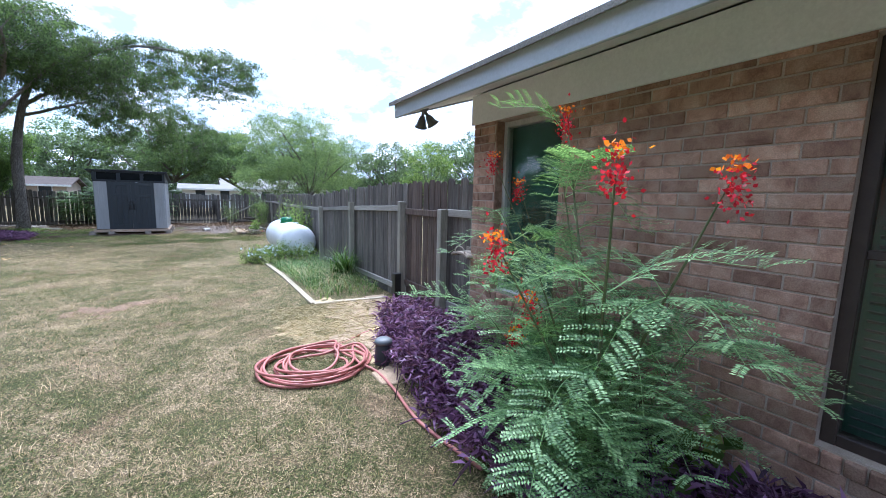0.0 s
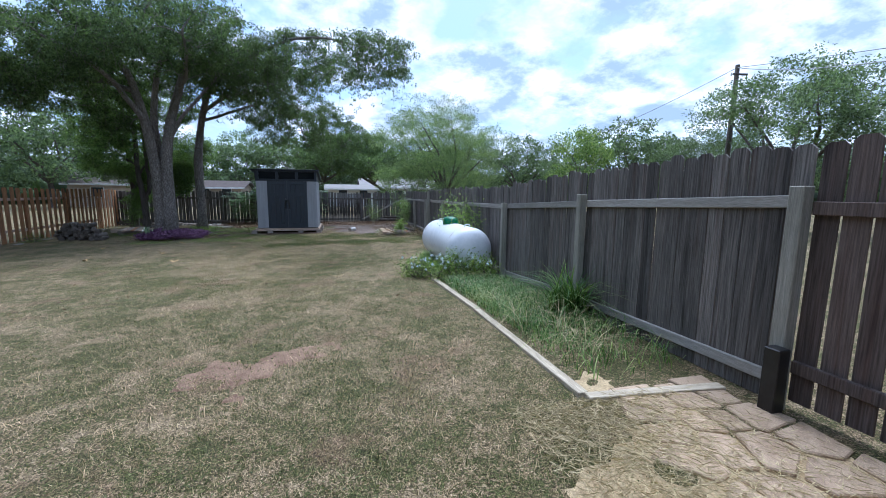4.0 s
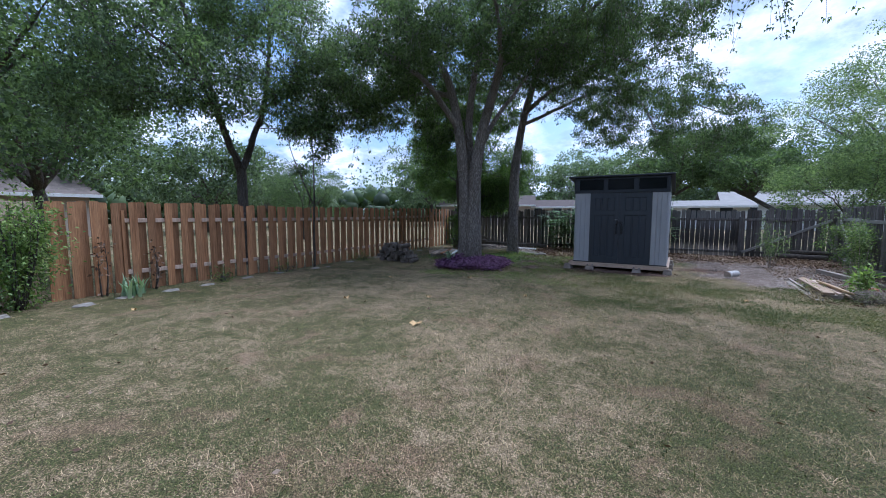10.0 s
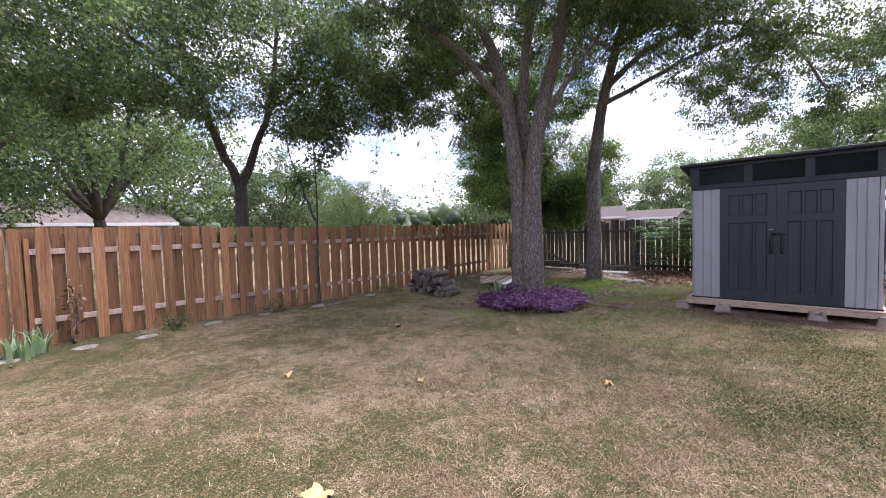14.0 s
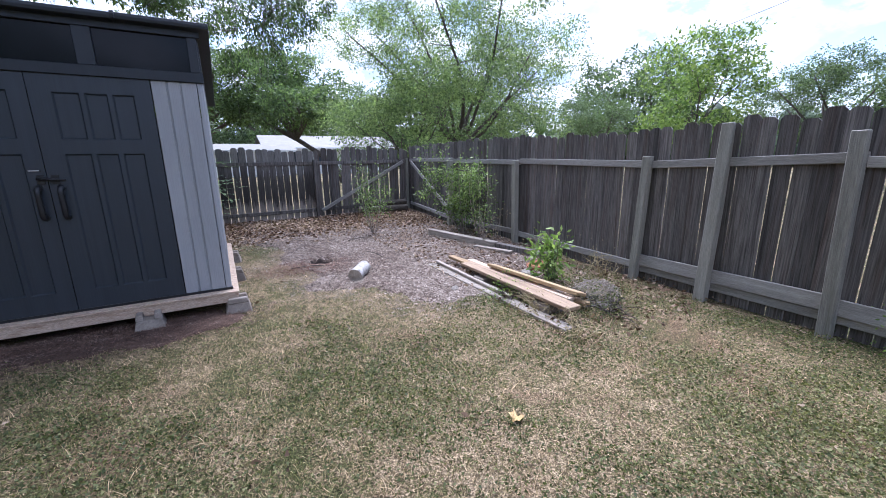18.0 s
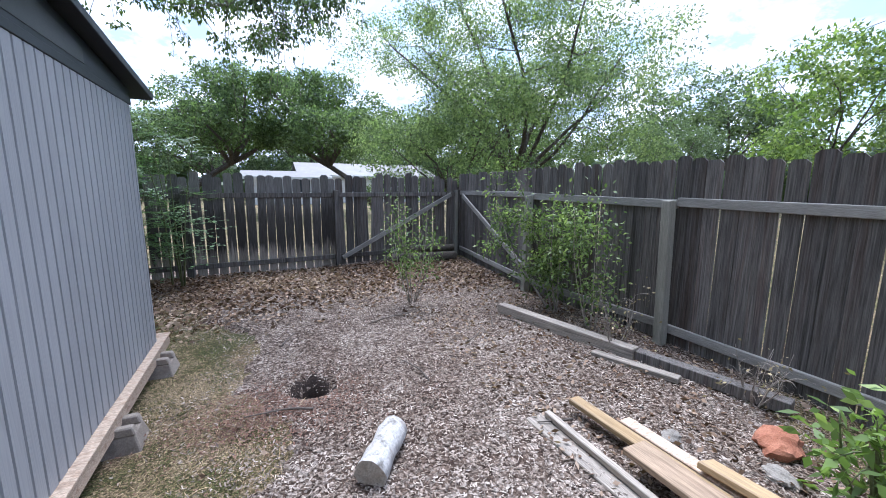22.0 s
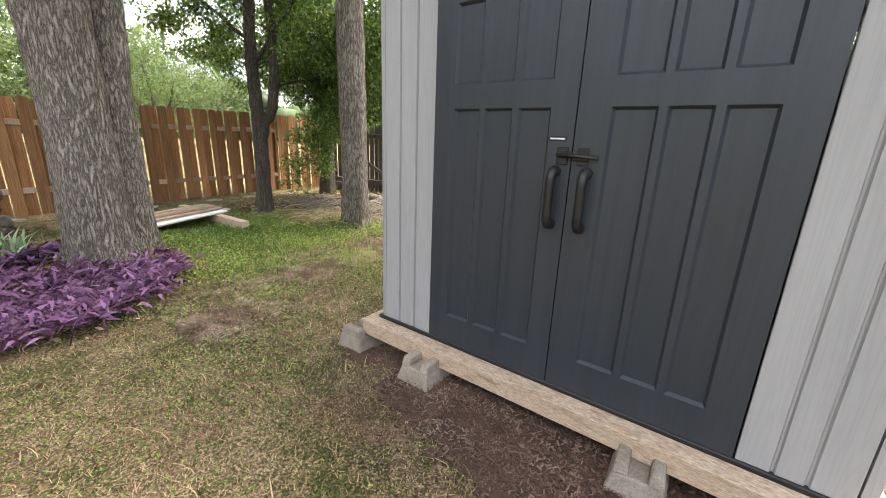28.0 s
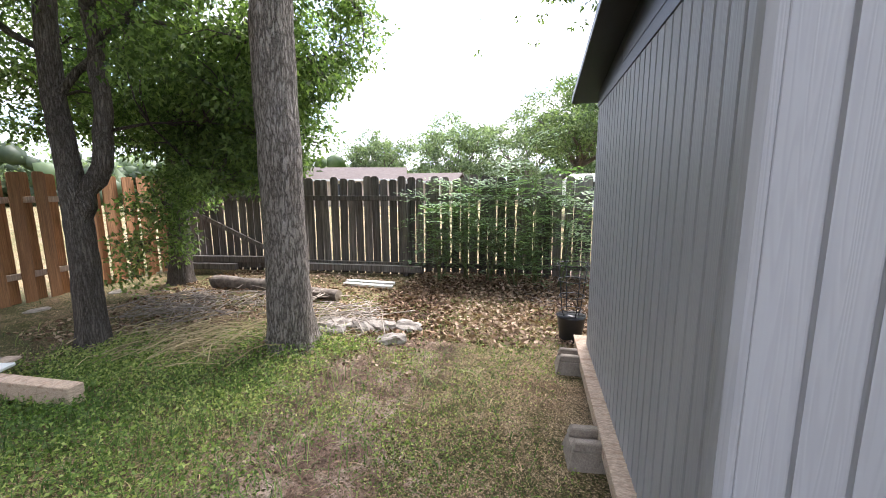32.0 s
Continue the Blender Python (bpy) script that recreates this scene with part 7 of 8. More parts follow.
for x, y, s, a in ((1.95, 20.85, 0.5, 30), (2.2, 20.4, 0.55, 80), (1.9, 19.6, 0.6, 10), (2.05, 19.1, 0.5, 140), (1.05, 20.3, 0.35, 50)):
    o = tagged(piece("stone", pme, None, pose(x, y, gzf(x, y) + 0.015, 0, 0, a)), "small pale stone near the lumber", "stone", "stones near the lumber")
    o.scale = (s, s, s)
bush("weed_plant", (2.28, 20.05), 0.2, 0.55, "leafy green weed growing beside the lumber", M_light, 91, 420, 0.085, 7, "plant", 0.42, 0.13, bark=M_stem)
M_fshrub = leafy("grey_green_leaf", (0.09, 0.13, 0.05), (0.15, 0.205, 0.08), (0.25, 0.3, 0.13), 0.4)
bush("sapling_shrub", (1.5, 24.28), 0.34, 1.45, "small sparse shrub standing in the mulch", M_fshrub, 92, 1100, 0.046, 6, clump=0.1, low=0.5, bark=M_oldwood, thick=0.45)
bush("fence_shrub", (2.92, 23.1), 0.75, 1.75, "open leafy shrub against the picket fence", M_fshrub, 93, 3600, 0.06, 5, clump=0.13, lean=(-0.3, 0.15), low=0.3, ratio=0.45, bark=M_oldwood, thick=0.6)
bush("fence_shrub", (2.88, 22.45), 0.45, 1.5, "open leafy shrub against the picket fence", M_fshrub, 94, 1300, 0.052, 4, clump=0.13, low=0.4, bark=M_oldwood, thick=0.5)
bush("dry_weed", (2.75, 22.0), 0.3, 0.6, "dry twiggy weed by the fence", M_straw, 95, 120, 0.03, 12, "plant", bark=M_oldwood, thick=0.4)
bush("dry_weed", (2.9, 20.9), 0.25, 0.45, "dry twiggy weed by the fence", M_straw, 96, 90, 0.03, 12, "plant", bark=M_oldwood, thick=0.4)
bush("dry_weed", (1.42, 19.25), 0.3, 0.26, "dry tangled weed growing through the lumber", M_straw, 141, 90, 0.02, 16, "plant", bark=M_straw, thick=0.4)
bush("dry_weed", (1.3, 18.75), 0.28, 0.2, "dry tangled weed at the end of the lumber", M_straw, 142, 70, 0.02, 12, "plant", bark=M_straw, thick=0.4)
bush("dry_weed", (3.05, 19.9), 0.3, 0.4, "dry twiggy weed at the foot of the fence post", M_straw, 143, 160, 0.022, 14, "plant", bark=M_straw, thick=0.4)
bush("low_weed", (1.4, 19.75), 0.16, 0.16, "low green weed between the boards", M_weed, 144, 420, 0.028, 8, "plant")
bush("low_weed", (2.05, 19.0), 0.35, 0.14, "low green weed beside the lumber", M_lawnweed, 145, 900, 0.022, 12, "plant")
srnd = np.random.default_rng(150)
for i in range(10):
    x, y, a = srnd.uniform(-0.6, 2.3), srnd.uniform(20.3, 24.2), srnd.uniform(0, 180)
    L = srnd.uniform(0.18, 0.55)
    P = smooth_path([(-L / 2, 0, 0), (-L * 0.1, srnd.normal(0, 0.03), 0.012), (L / 2, srnd.normal(0, 0.04), 0.004)], 8)
    tagged(piece("stick", mesh("stick", *tubes([(P, np.linspace(0.009, 0.004, 8))], 6), M_darklog, True), None, pose(x, y, gzf(x, y) + 0.032, 0, 0, a)), "thin dark stick lying on the wood chips", "stick", "sticks on the mulch")
bush("yellow_weed", (3.0, 17.2), 0.3, 0.4, "yellowing weed at the foot of the fence", M_light, 97, 500, 0.03, 8, "plant")
# tangle of wire mesh
wr = np.random.default_rng(4)
runs = []
for i in range(34):
    a = wr.normal(0, 1, 3)
    a /= np.linalg.norm(a)
    b = np.cross(a, wr.normal(0, 1, 3))
    b /= np.linalg.norm(b)
    th_ = np.linspace(0, 2 * math.pi, 15)
    P = (np.cos(th_)[:, None] * a + np.sin(th_)[:, None] * b) * np.array([0.26, 0.2, 0.12]) + wr.normal(0, 0.015, (15, 3)) + [0, 0, 0.1]
    runs.append((P, np.full(15, 0.0022)))
wire = thing("wire_tangle", "tangle of rusty grey wire netting beside the lumber", "wire", at=(2.12, 19.25, gzf(2.12, 19.25)))
piece("netting", mesh("netting", *tubes(runs, 4), M_oldwood, True), wire)["kind"] = "stuff"

# ---- along the left-hand fence ----
bush("climbing_vine", (-9.9, 11.05), 0.5, 1.95, "bright green vine climbing over the board fence", M_light, 101, 6000, 0.065, 20, "vine", 0.45, 0.2, lean=(-0.12, 0.05))
bush("dark_shrub", (-9.7, 10.3), 0.55, 1.05, "dark green leafy shrub beside the vine", M_elm, 102, 5200, 0.05, 20, clump=0.2)
bush("flowering_bush", (-9.5, 9.4), 0.85, 0.85, "wispy yellow-green bush by the fence", M_light, 103, 7500, 0.04, 34, clump=0.18)
bush("flowering_bush", (-9.35, 8.85), 0.45, 0.6, "wispy yellow-green bush by the fence", M_light, 104, 4200, 0.04, 22, clump=0.15)
bush("leafy_shrub", (-9.85, 6.4), 0.6, 0.7, "broad green shrub by the board fence", M_weed, 105, 6000, 0.06, 24, clump=0.2)
M_iris = leafy("iris_leaf", (0.16, 0.24, 0.13), (0.24, 0.33, 0.19), (0.33, 0.4, 0.25), 0.25)
for i, (x, y) in enumerate(((-9.55, 8.0), (-9.9, 12.65), (-6.95, 19.68), (-9.75, 12.45))):
    strap_plant("iris_plant", (x, y), 24, 0.48, 0.056, "clump of pale green sword-shaped iris leaves", M_iris, 110 + i, 0.35, 4, spread=0.07)
px = rng.normal(-9.65, 0.14, 300)
py = rng.normal(8.6, 0.2, 300)
lance("purple_heart_clump", px, py, lambda x, y: 0.22 + 0 * x, 260, "small purple heart clump by the fence", 55)
for nm, y in (("dark_vine", 12.2), ("dark_vine", 13.05)):
    v = bush(nm, (-10.14, y), 0.07, 1.2, "withered dark vine hanging on the board fence", M_litter, 120 + int(y), 70, 0.07, 2, "vine", 0.6, 0.06)
for i, y in enumerate(np.arange(6.3, 24.6, 0.86)):
    x = np.interp(y, [6, 10, 13, 17, 24.6], [-9.45, -9.3, -9.75, -9.85, -10.3]) + rng.normal(0, 0.05)
    o = tagged(piece("edging_stone", pme, None, pose(x, y + rng.normal(0, 0.14), gzf(x, y) - 0.008, 0, 0, rng.uniform(60, 120))), "flat pale limestone edging stone along the fence bed", "stone", "edging stones along the fence")
    s = rng.uniform(0.55, 1.1)
    o.scale = (s, s, 0.55)
bush("low_weed", (-9.9, 14.3), 0.3, 0.22, "low weeds at the foot of the board fence", M_weed, 130, 500, 0.035, 8, "plant")
bush("low_weed", (-9.9, 19.0), 0.35, 0.22, "low weeds at the foot of the board fence", M_weed, 131, 500, 0.035, 8, "plant")
bush("low_weed", (-9.95, 16.0), 0.3, 0.2, "low weeds at the foot of the board fence", M_weed, 132, 400, 0.035, 8, "plant")

# ---- under the oaks ----
a_ = rng.uniform(0, 2 * np.pi, 3000)
r_ = np.sqrt(rng.uniform(0.0, 1, 3000))
px, py = -6.15 + 1.05 * r_ * np.cos(a_), 19.65 + 1.02 * r_ * np.sin(a_)
ok = (np.hypot(px + 6.5, py - 20.3) > 0.5) & (np.hypot(px + 6.35, py - 19.75) > 0.3)
lance("purple_heart_bed", px[ok], py[ok], lambda x, y: 0.17 + 0.06 * np.sin(4 * x + 2 * y), 6800, "ring of purple heart groundcover at the foot of the oak", 56, 0.135, 0.027)
pile = np.random.default_rng(21)
for lay in range(5):
    for i in range(9 - lay):
        x0 = -9.55 + 0.16 * i + 0.08 * lay + pile.normal(0, 0.02)
        y0 = 19.55 + pile.normal(0, 0.05)
        z0 = gzf(x0, y0) + 0.06 + lay * 0.115
        d = pile.normal(0, 0.08)
        log((x0 - d, y0 - 0.22, z0), (x0 + d, y0 + 0.22, z0 + pile.normal(0, 0.02)), pile.uniform(0.055, 0.085), M_darklog, "dark split log in the woodpile", "woodpile", 200 + lay * 10 + i, "firewood_log", M_darklog)
STACK = (("weathered board in a low stack", M_oldwood), ("pale board in a low stack", M_ply), ("weathered board in a low stack", M_oldwood), ("brown board in a low stack", M_cedar), ("weathered board in a low stack", M_oldwood), ("pale board in a low stack", M_ply), ("white-painted board at the edge of a low stack", M_white))
for i, (lab, mt) in enumerate(STACK):
    lumber("old_board", (-8.3 + 0.127 * i, 20.78 + pile.normal(0, 0.06)), (-8.66 + 0.115 * i, 22.08 + pile.normal(0, 0.05)), -0.16, -0.14, 0.118, 0.026, mt, lab, "low stack of boards")
for i in range(4):
    lumber("old_board", (-8.2 + 0.15 * i, 20.8 + pile.normal(0, 0.05)), (-8.54 + 0.14 * i, 22.0 + pile.normal(0, 0.05)), -0.131, -0.112, 0.1, 0.022, (M_ply, M_oldwood, M_cedar, M_oldwood)[i], "weathered board on top of a low stack", "low stack of boards")
lumber("timber_block", (-9.1, 21.85), (-7.1, 21.9), -0.3, -0.28, 0.11, 0.14, M_ply, "pale timber under the ends of the boards", "", "timber")
lumber("timber_block", (-8.5, 21.05), (-7.7, 21.0), -0.32, -0.31, 0.1, 0.16, M_oldwood, "weathered timber under the boards", "", "timber")
log((-8.9, 25.05, -0.22), (-7.6, 24.95, -0.23), 0.1, M_darklog, "dark rotting log lying before the back fence", seed=31)
log((-7.5, 24.85, -0.23), (-6.6, 24.75, -0.24), 0.08, M_darklog, "dark rotting log lying before the back fence", seed=32)
for a, b, z in (((-10.7, 25.85), (-9.3, 26.0), -0.24), ((-10.5, 25.95), (-8.7, 26.18), -0.12), ((-10.4, 26.05), (-8.0, 26.28), -0.22), ((-8.2, 26.3), (-5.9, 26.42), -0.24)):
    lumber("old_timber", a, b, z, z, 0.11, 0.11, M_gray, "dark old timber lying along the back fence", "timbers along the back fence", "timber")
lumber("white_board", (-7.0, 25.78), (-6.15, 25.72), -0.31, -0.3, 0.09, 0.04, M_white, "white-painted board on the ground by the back fence")
lumber("white_board", (-6.95, 25.6), (-6.1, 25.5), -0.31, -0.3, 0.08, 0.04, M_white, "white-painted board on the ground by the back fence")
log((2.0, 26.75, -0.2), (3.3, 26.6, -0.2), 0.09, M_darklog, "dark log in the fence corner", seed=33)
log((2.3, 26.9, -0.06), (3.35, 26.8, -0.06), 0.07, M_darklog, "dark log in the fence corner", seed=34)


def brush(at, n, r, label, seed):
    rnd = np.random.default_rng(seed)
    runs = []
    for i in range(n):
        c = np.array([rnd.normal(0, r * 0.5), rnd.normal(0, r * 0.4), rnd.uniform(0.02, 0.16)])
        a = rnd.uniform(0, 6.28)
        L = rnd.uniform(0.2, 0.7)
        d = np.array([math.cos(a), math.sin(a), rnd.normal(0, 0.12)]) * L / 2
        P = smooth_path([c - d, c + rnd.normal(0, 0.03, 3), c + d], 5)
        P[:, 2] = np.maximum(P[:, 2], 0.01)
        runs.append((P, np.linspace(0.007, 0.003, 5)))
    ob = thing("brush_pile", label, "brush", at=(at[0], at[1], gzf(*at)))
    piece("brush", mesh("brush", *tubes(runs, 4), M_oldwood, True), ob)["kind"] = "stuff"


brush((-8.2, 23.95), 150, 0.8, "loose pile of dry grey twigs", 41)
brush((-6.1, 23.95), 110, 0.5, "pile of dry twigs and bark behind the oak", 42)
brush((-7.2, 24.5), 60, 0.6, "loose pile of dry grey twigs", 43)
for i in range(9):
    x, y = -5.9 + rng.normal(0, 0.25), 23.75 + rng.normal(0, 0.12)
    tagged(piece("stone", pme, None, pose(x, y, gzf(x, y) + 0.03, rng.uniform(-15, 15), rng.uniform(-15, 15), rng.uniform(0, 360))), "pale stone heaped behind the oak", "stone", "stones behind the oak")

# feathery saplings before the back fence
def mimosa(at, h, seed, n=34):
    rnd = np.random.default_rng(seed)
    ob = thing("feathery_sapling", "green feathery sapling before the back fence", "shrub", at=(at[0], at[1], gzf(*at) - 0.02))
    for s in range(4):
        tip = np.array([rnd.normal(0, 0.35), rnd.normal(0, 0.2), h * rnd.uniform(0.7, 1)])
        P = smooth_path([(rnd.normal(0, 0.05), 0, 0), tip * np.array([0.4, 0.4, 0.5]), tip], 9)
        piece("stem", mesh("stem", *tubes([(P, np.linspace(0.014, 0.004, 9))], 5), M_stem, True), ob)
        for j in range(n // 4 + 3):
            p = P[min(8, int(rnd.uniform(2, 8.9)))]
            f = piece("frond", FRONDS_FAR[j % 2], ob, pose(*p, 0, rnd.uniform(-30, 25), rnd.uniform(0, 360)))
            f.scale = (1.35, 1.5, 1.3)


for i, (x, y, h) in enumerate(((-5.5, 26.15, 1.6), (-4.7, 26.2, 2.1), (-4.0, 26.3, 2.2), (-5.1, 26.3, 1.8), (-4.35, 26.05, 1.5), (-3.6, 26.2, 1.9), (-1.45, 26.3, 3.0), (-2.1, 26.2, 2.1))):
    mimosa((x, y), h, 300 + i)

# plant pot with a wire cage
pot = thing("plant_pot", "black plastic plant pot holding a wire plant cage", "pot", at=(-3.63, 23.95, gzf(-3.63, 23.95)))
piece("body", mesh("body", *tubes([([(0, 0, 0), (0, 0, 0.02), (0, 0, 0.24), (0, 0, 0.26), (0, 0, 0.25)], [0.1, 0.105, 0.135, 0.145, 0.125])], 24), M_black, True), pot)
for z, r in ((0.32, 0.1), (0.46, 0.12), (0.62, 0.14), (0.78, 0.155)):
    th_ = np.linspace(0, 2 * math.pi, 25)
    piece("ring", mesh("ring", *tubes([(np.stack([r * np.cos(th_), r * np.sin(th_), np.full(25, z)], 1), np.full(25, 0.005))], 5), M_black, True), pot)
for k in range(4):
    c, s = math.cos(k * math.pi / 2 + 0.4), math.sin(k * math.pi / 2 + 0.4)
    piece("wire", mesh("wire", *tubes([([(0.06 * c, 0.06 * s, 0.2), (0.1 * c, 0.1 * s, 0.32), (0.155 * c, 0.155 * s, 0.8)], [0.005, 0.005, 0.005])], 5), M_black, True), pot)

# ---- ground cover ----
def stuff(name, V, F, mat, label, category):
    return tagged(new(name, mesh(name, V, F, mat)), label, category, kind="stuff")


PATH = [(0, -1.5), (0, 1.5), (-0.3, 4), (-0.6, 7.5), (-1.6, 11), (-1.9, 14), (-1.2, 17), (-0.3, 19.2), (-2.0, 19.9), (-3.9, 20.6), (-4.6, 22.0)]


def near_path(n, spread, rnd):
    """Points scattered about the line walked, in plan."""
    P = np.array(PATH, float)
    seg = np.linalg.norm(np.diff(P, axis=0), axis=1)
    cum = np.concatenate([[0], np.cumsum(seg)])
    s = rnd.uniform(0, cum[-1], n)
    x = np.interp(s, cum, P[:, 0]) + rnd.normal(0, spread, n)
    y = np.interp(s, cum, P[:, 1]) + rnd.normal(0, spread, n)
    return x, y


def lawn_ok(x, y):
    bed = (x > np.interp(y, [-2, 2, 4, 5.5, 5.6, 13.3, 14, 20, 26], [1.3, 1.25, 1.3, 1.35, 1.33, 1.5, 2.6, 3.0, 3.1]))
    left = x < np.interp(y, [-5, 6, 10, 13, 17, 25], [-9.6, -9.4, -9.2, -9.7, -9.85, -10.3])
    shedbox = (x > -3.75) & (x < -1.05) & (y > 20.95) & (y < 23.6)
    oak = np.hypot(x + 6.15, y - 19.65) < 0.95
    return ~(bed | left | shedbox | oak | (in_mulch(x, y) > 0.12 + 0.12 * np.sin(41 * x + 17 * y)) | (in_dirt(x, y) > 0.02) | (in_path(x, y) > 0.12 * np.sin(37 * x) + 0.1) | (y > 25.3))


g1 = np.random.default_rng(101)
x1, y1 = near_path(400000, 1.4, g1)
x2, y2 = g1.uniform(-10, 3, 270000), g1.uniform(-2, 25.5, 270000)
x, y = np.concatenate([x1, x2]), np.concatenate([y1, y2])
keep = lawn_ok(x, y)
# the sward thins out in patches
thin = np.sin(1.7 * x + 0.4 * y) * np.sin(1.3 * y - 0.6 * x) + 0.6 * np.sin(4.3 * x - 2.2 * y) * np.sin(3.9 * y + x)
keep &= g1.uniform(-1.9, 0.75, len(x)) < thin + 0.65
keep &= in_sand(x, y) < g1.uniform(0.03, 0.6, len(x))
keep &= in_bare(x, y) < g1.uniform(0.1, 0.9, len(x))
x, y = x[keep], y[keep]
base = np.stack([x, y, gz(x, y) - 0.003], 1)
n = len(base)
dry = np.clip(0.32 + 0.25 * np.sin(2.9 * x + 1.3 * y) * np.sin(2.3 * y - 1.9 * x) + 0.15 * np.sin(7.1 * x - 3 * y) * np.sin(6.3 * y + x), 0.04, 0.8) > g1.uniform(0, 1, n)
h_ = g1.uniform(0.009, 0.026, n)
for nm, pick, mt, lab in (("lawn_grass", ~dry, M_blade, "short dry lawn grass, straw and olive green"), ("dead_grass", dry, M_pale, "bleached dead blades among the lawn grass")):
    m = int(pick.sum())
    V, F = blades(base[pick], h_[pick], g1.uniform(0.0028, 0.0058, m), g1.uniform(0.3, 1.9, m), g1)
    stuff(nm, V, F, mt, lab, "grass")
# longer wisps and tufts
x, y = near_path(2600, 2.6, g1)
keep = lawn_ok(x, y)
x, y = np.repeat(x[keep], 5) + g1.normal(0, 0.03, keep.sum() * 5), np.repeat(y[keep], 5) + g1.normal(0, 0.03, keep.sum() * 5)
n = len(x)
V, F = blades(np.stack([x, y, gz(x, y)], 1), g1.uniform(0.04, 0.08, n), g1.uniform(0.0025, 0.005, n), g1.uniform(0.4, 1.5, n), g1, 3)
stuff("grass_tufts", V, F, M_blade, "longer dry wisps of grass in the lawn", "grass")
# small-leaved clover and weeds
def weeds(name, x, y, size, mat, label, rnd, h=0.03):
    n = len(x)
    pos = np.stack([x, y, gz(x, y) + rnd.uniform(0, h, n)], 1)
    d = rnd.normal(0, 1, (n, 3)) * [1, 1, 0.4] + [0, 0, 0.35]
    L = size * rnd.uniform(0.6, 1.3, n)
    D = d / np.linalg.norm(d, axis=1)[:, None]
    W = np.cross(D, rnd.normal(0, 1, (n, 3)))
    W *= (L * 0.38 / (np.linalg.norm(W, axis=1) + 1e-9))[:, None]
    D = D * L[:, None]
    V = np.stack([pos, pos + D * 0.6 - W, pos + D, pos + D * 0.6 + W], 1).reshape(-1, 3) if n < 9000 else np.stack([pos, pos + D - W, pos + D + W], 1).reshape(-1, 3)
    k = len(V) // n
    return stuff(name, V, np.arange(n * k).reshape(n, k), mat, label, "weeds")


cx_, cy_ = near_path(4200, 2.2, g1)
gx_, gy_ = np.repeat(cx_, 34) + g1.normal(0, 0.12, 4200 * 34), np.repeat(cy_, 34) + g1.normal(0, 0.12, 4200 * 34)
m = lawn_ok(gx_, gy_) & (np.sin(1.9 * gx_ + 0.7 * gy_) * np.sin(1.6 * gy_ - gx_) + 0.5 * np.sin(5.3 * gx_) * np.sin(4.7 * gy_ + gx_) > g1.uniform(-1.1, 0.5, len(gx_)))
weeds("lawn_weeds", gx_[m], gy_[m], 0.0125, M_lawnweed, "small-leaved green weeds in the lawn", g1, 0.02)
gx_, gy_ = g1.uniform(-7.0, -2.6, 80000), g1.uniform(17.8, 25.2, 80000)
k_ = (np.sin(3.1 * gx_ + gy_) * np.sin(2.7 * gy_ - gx_) > g1.uniform(-0.9, 0.5, 80000)) & (lawn_ok(gx_, gy_)) & ((gx_ < -3.7) | (gy_ < 20.8)) & (gx_ + g1.normal(0, 0.6, 80000) < -3.0)
weeds("lawn_weeds", gx_[k_], gy_[k_], 0.016, M_weed, "small-leaved green weeds beside the shed", g1, 0.025)
# lush weeds beside the shed and round the oaks
cx_, cy_ = g1.uniform(-8.6, -3.9, 900), g1.uniform(20.1, 24.2, 900)
d_ = np.minimum(np.hypot(cx_ + 6.4, cy_ - 22.0) / 1.6, np.hypot(cx_ + 7.6, cy_ - 21.9) / 1.2)
path_ = np.abs(cx_ - np.interp(cy_, [19.5, 21, 22.3, 23.3], [-4.6, -5.0, -5.4, -5.2]))
k_ = (d_ < 1.0) & (path_ > 0.35) & (np.hypot(cx_ + 6.4, cy_ - 23.4) > 0.3)
cx_, cy_ = cx_[k_], cy_[k_]
gx_, gy_ = np.repeat(cx_, 85) + g1.normal(0, 0.12, len(cx_) * 85), np.repeat(cy_, 85) + g1.normal(0, 0.12, len(cy_) * 85)
k_ = in_path(gx_, gy_) < 0.0
gx_, gy_ = gx_[k_], gy_[k_]
weeds("green_weeds", gx_, gy_, 0.023, M_weed, "lush green weeds round the trees", g1, 0.1)
n = 5000
gx_, gy_ = g1.normal(-6.6, 1.1, n), g1.normal(21.9, 0.9, n)
m = (np.hypot(gx_ + 6.2, gy_ - 19.8) > 1.15) & (gx_ < -3.9)
V, F = blades(np.stack([gx_, gy_, gz(gx_, gy_)], 1)[m], g1.uniform(0.06, 0.2, m.sum()), g1.uniform(0.003, 0.006, m.sum()), g1.uniform(0.2, 1.2, m.sum()), g1, 3)
stuff("long_grass", V, F, M_grass, "longer green grass between the oaks", "grass")
# weeds and crumbs over the littered soil
cx_, cy_ = g1.uniform(-2.6, 2.9, 1100), g1.uniform(16.2, 20.2, 1100)
k_ = np.sin(1.7 * cx_ + 2.1 * cy_) * np.sin(2.3 * cx_ - 1.2 * cy_) + 0.4 * np.sin(5 * cx_) * np.sin(4.3 * cy_) > g1.uniform(-0.8, 0.5, 1100)
cx_, cy_ = cx_[k_], cy_[k_]
gx_, gy_ = np.repeat(cx_, 95) + g1.normal(0, 0.13, len(cx_) * 95), np.repeat(cy_, 95) + g1.normal(0, 0.12, len(cy_) * 95)
k_ = in_mulch(gx_, gy_) < 0.1
weeds("soil_weeds", gx_[k_], gy_[k_], 0.0175, M_lawnweed, "low dark weeds on the littered soil", g1, 0.035)
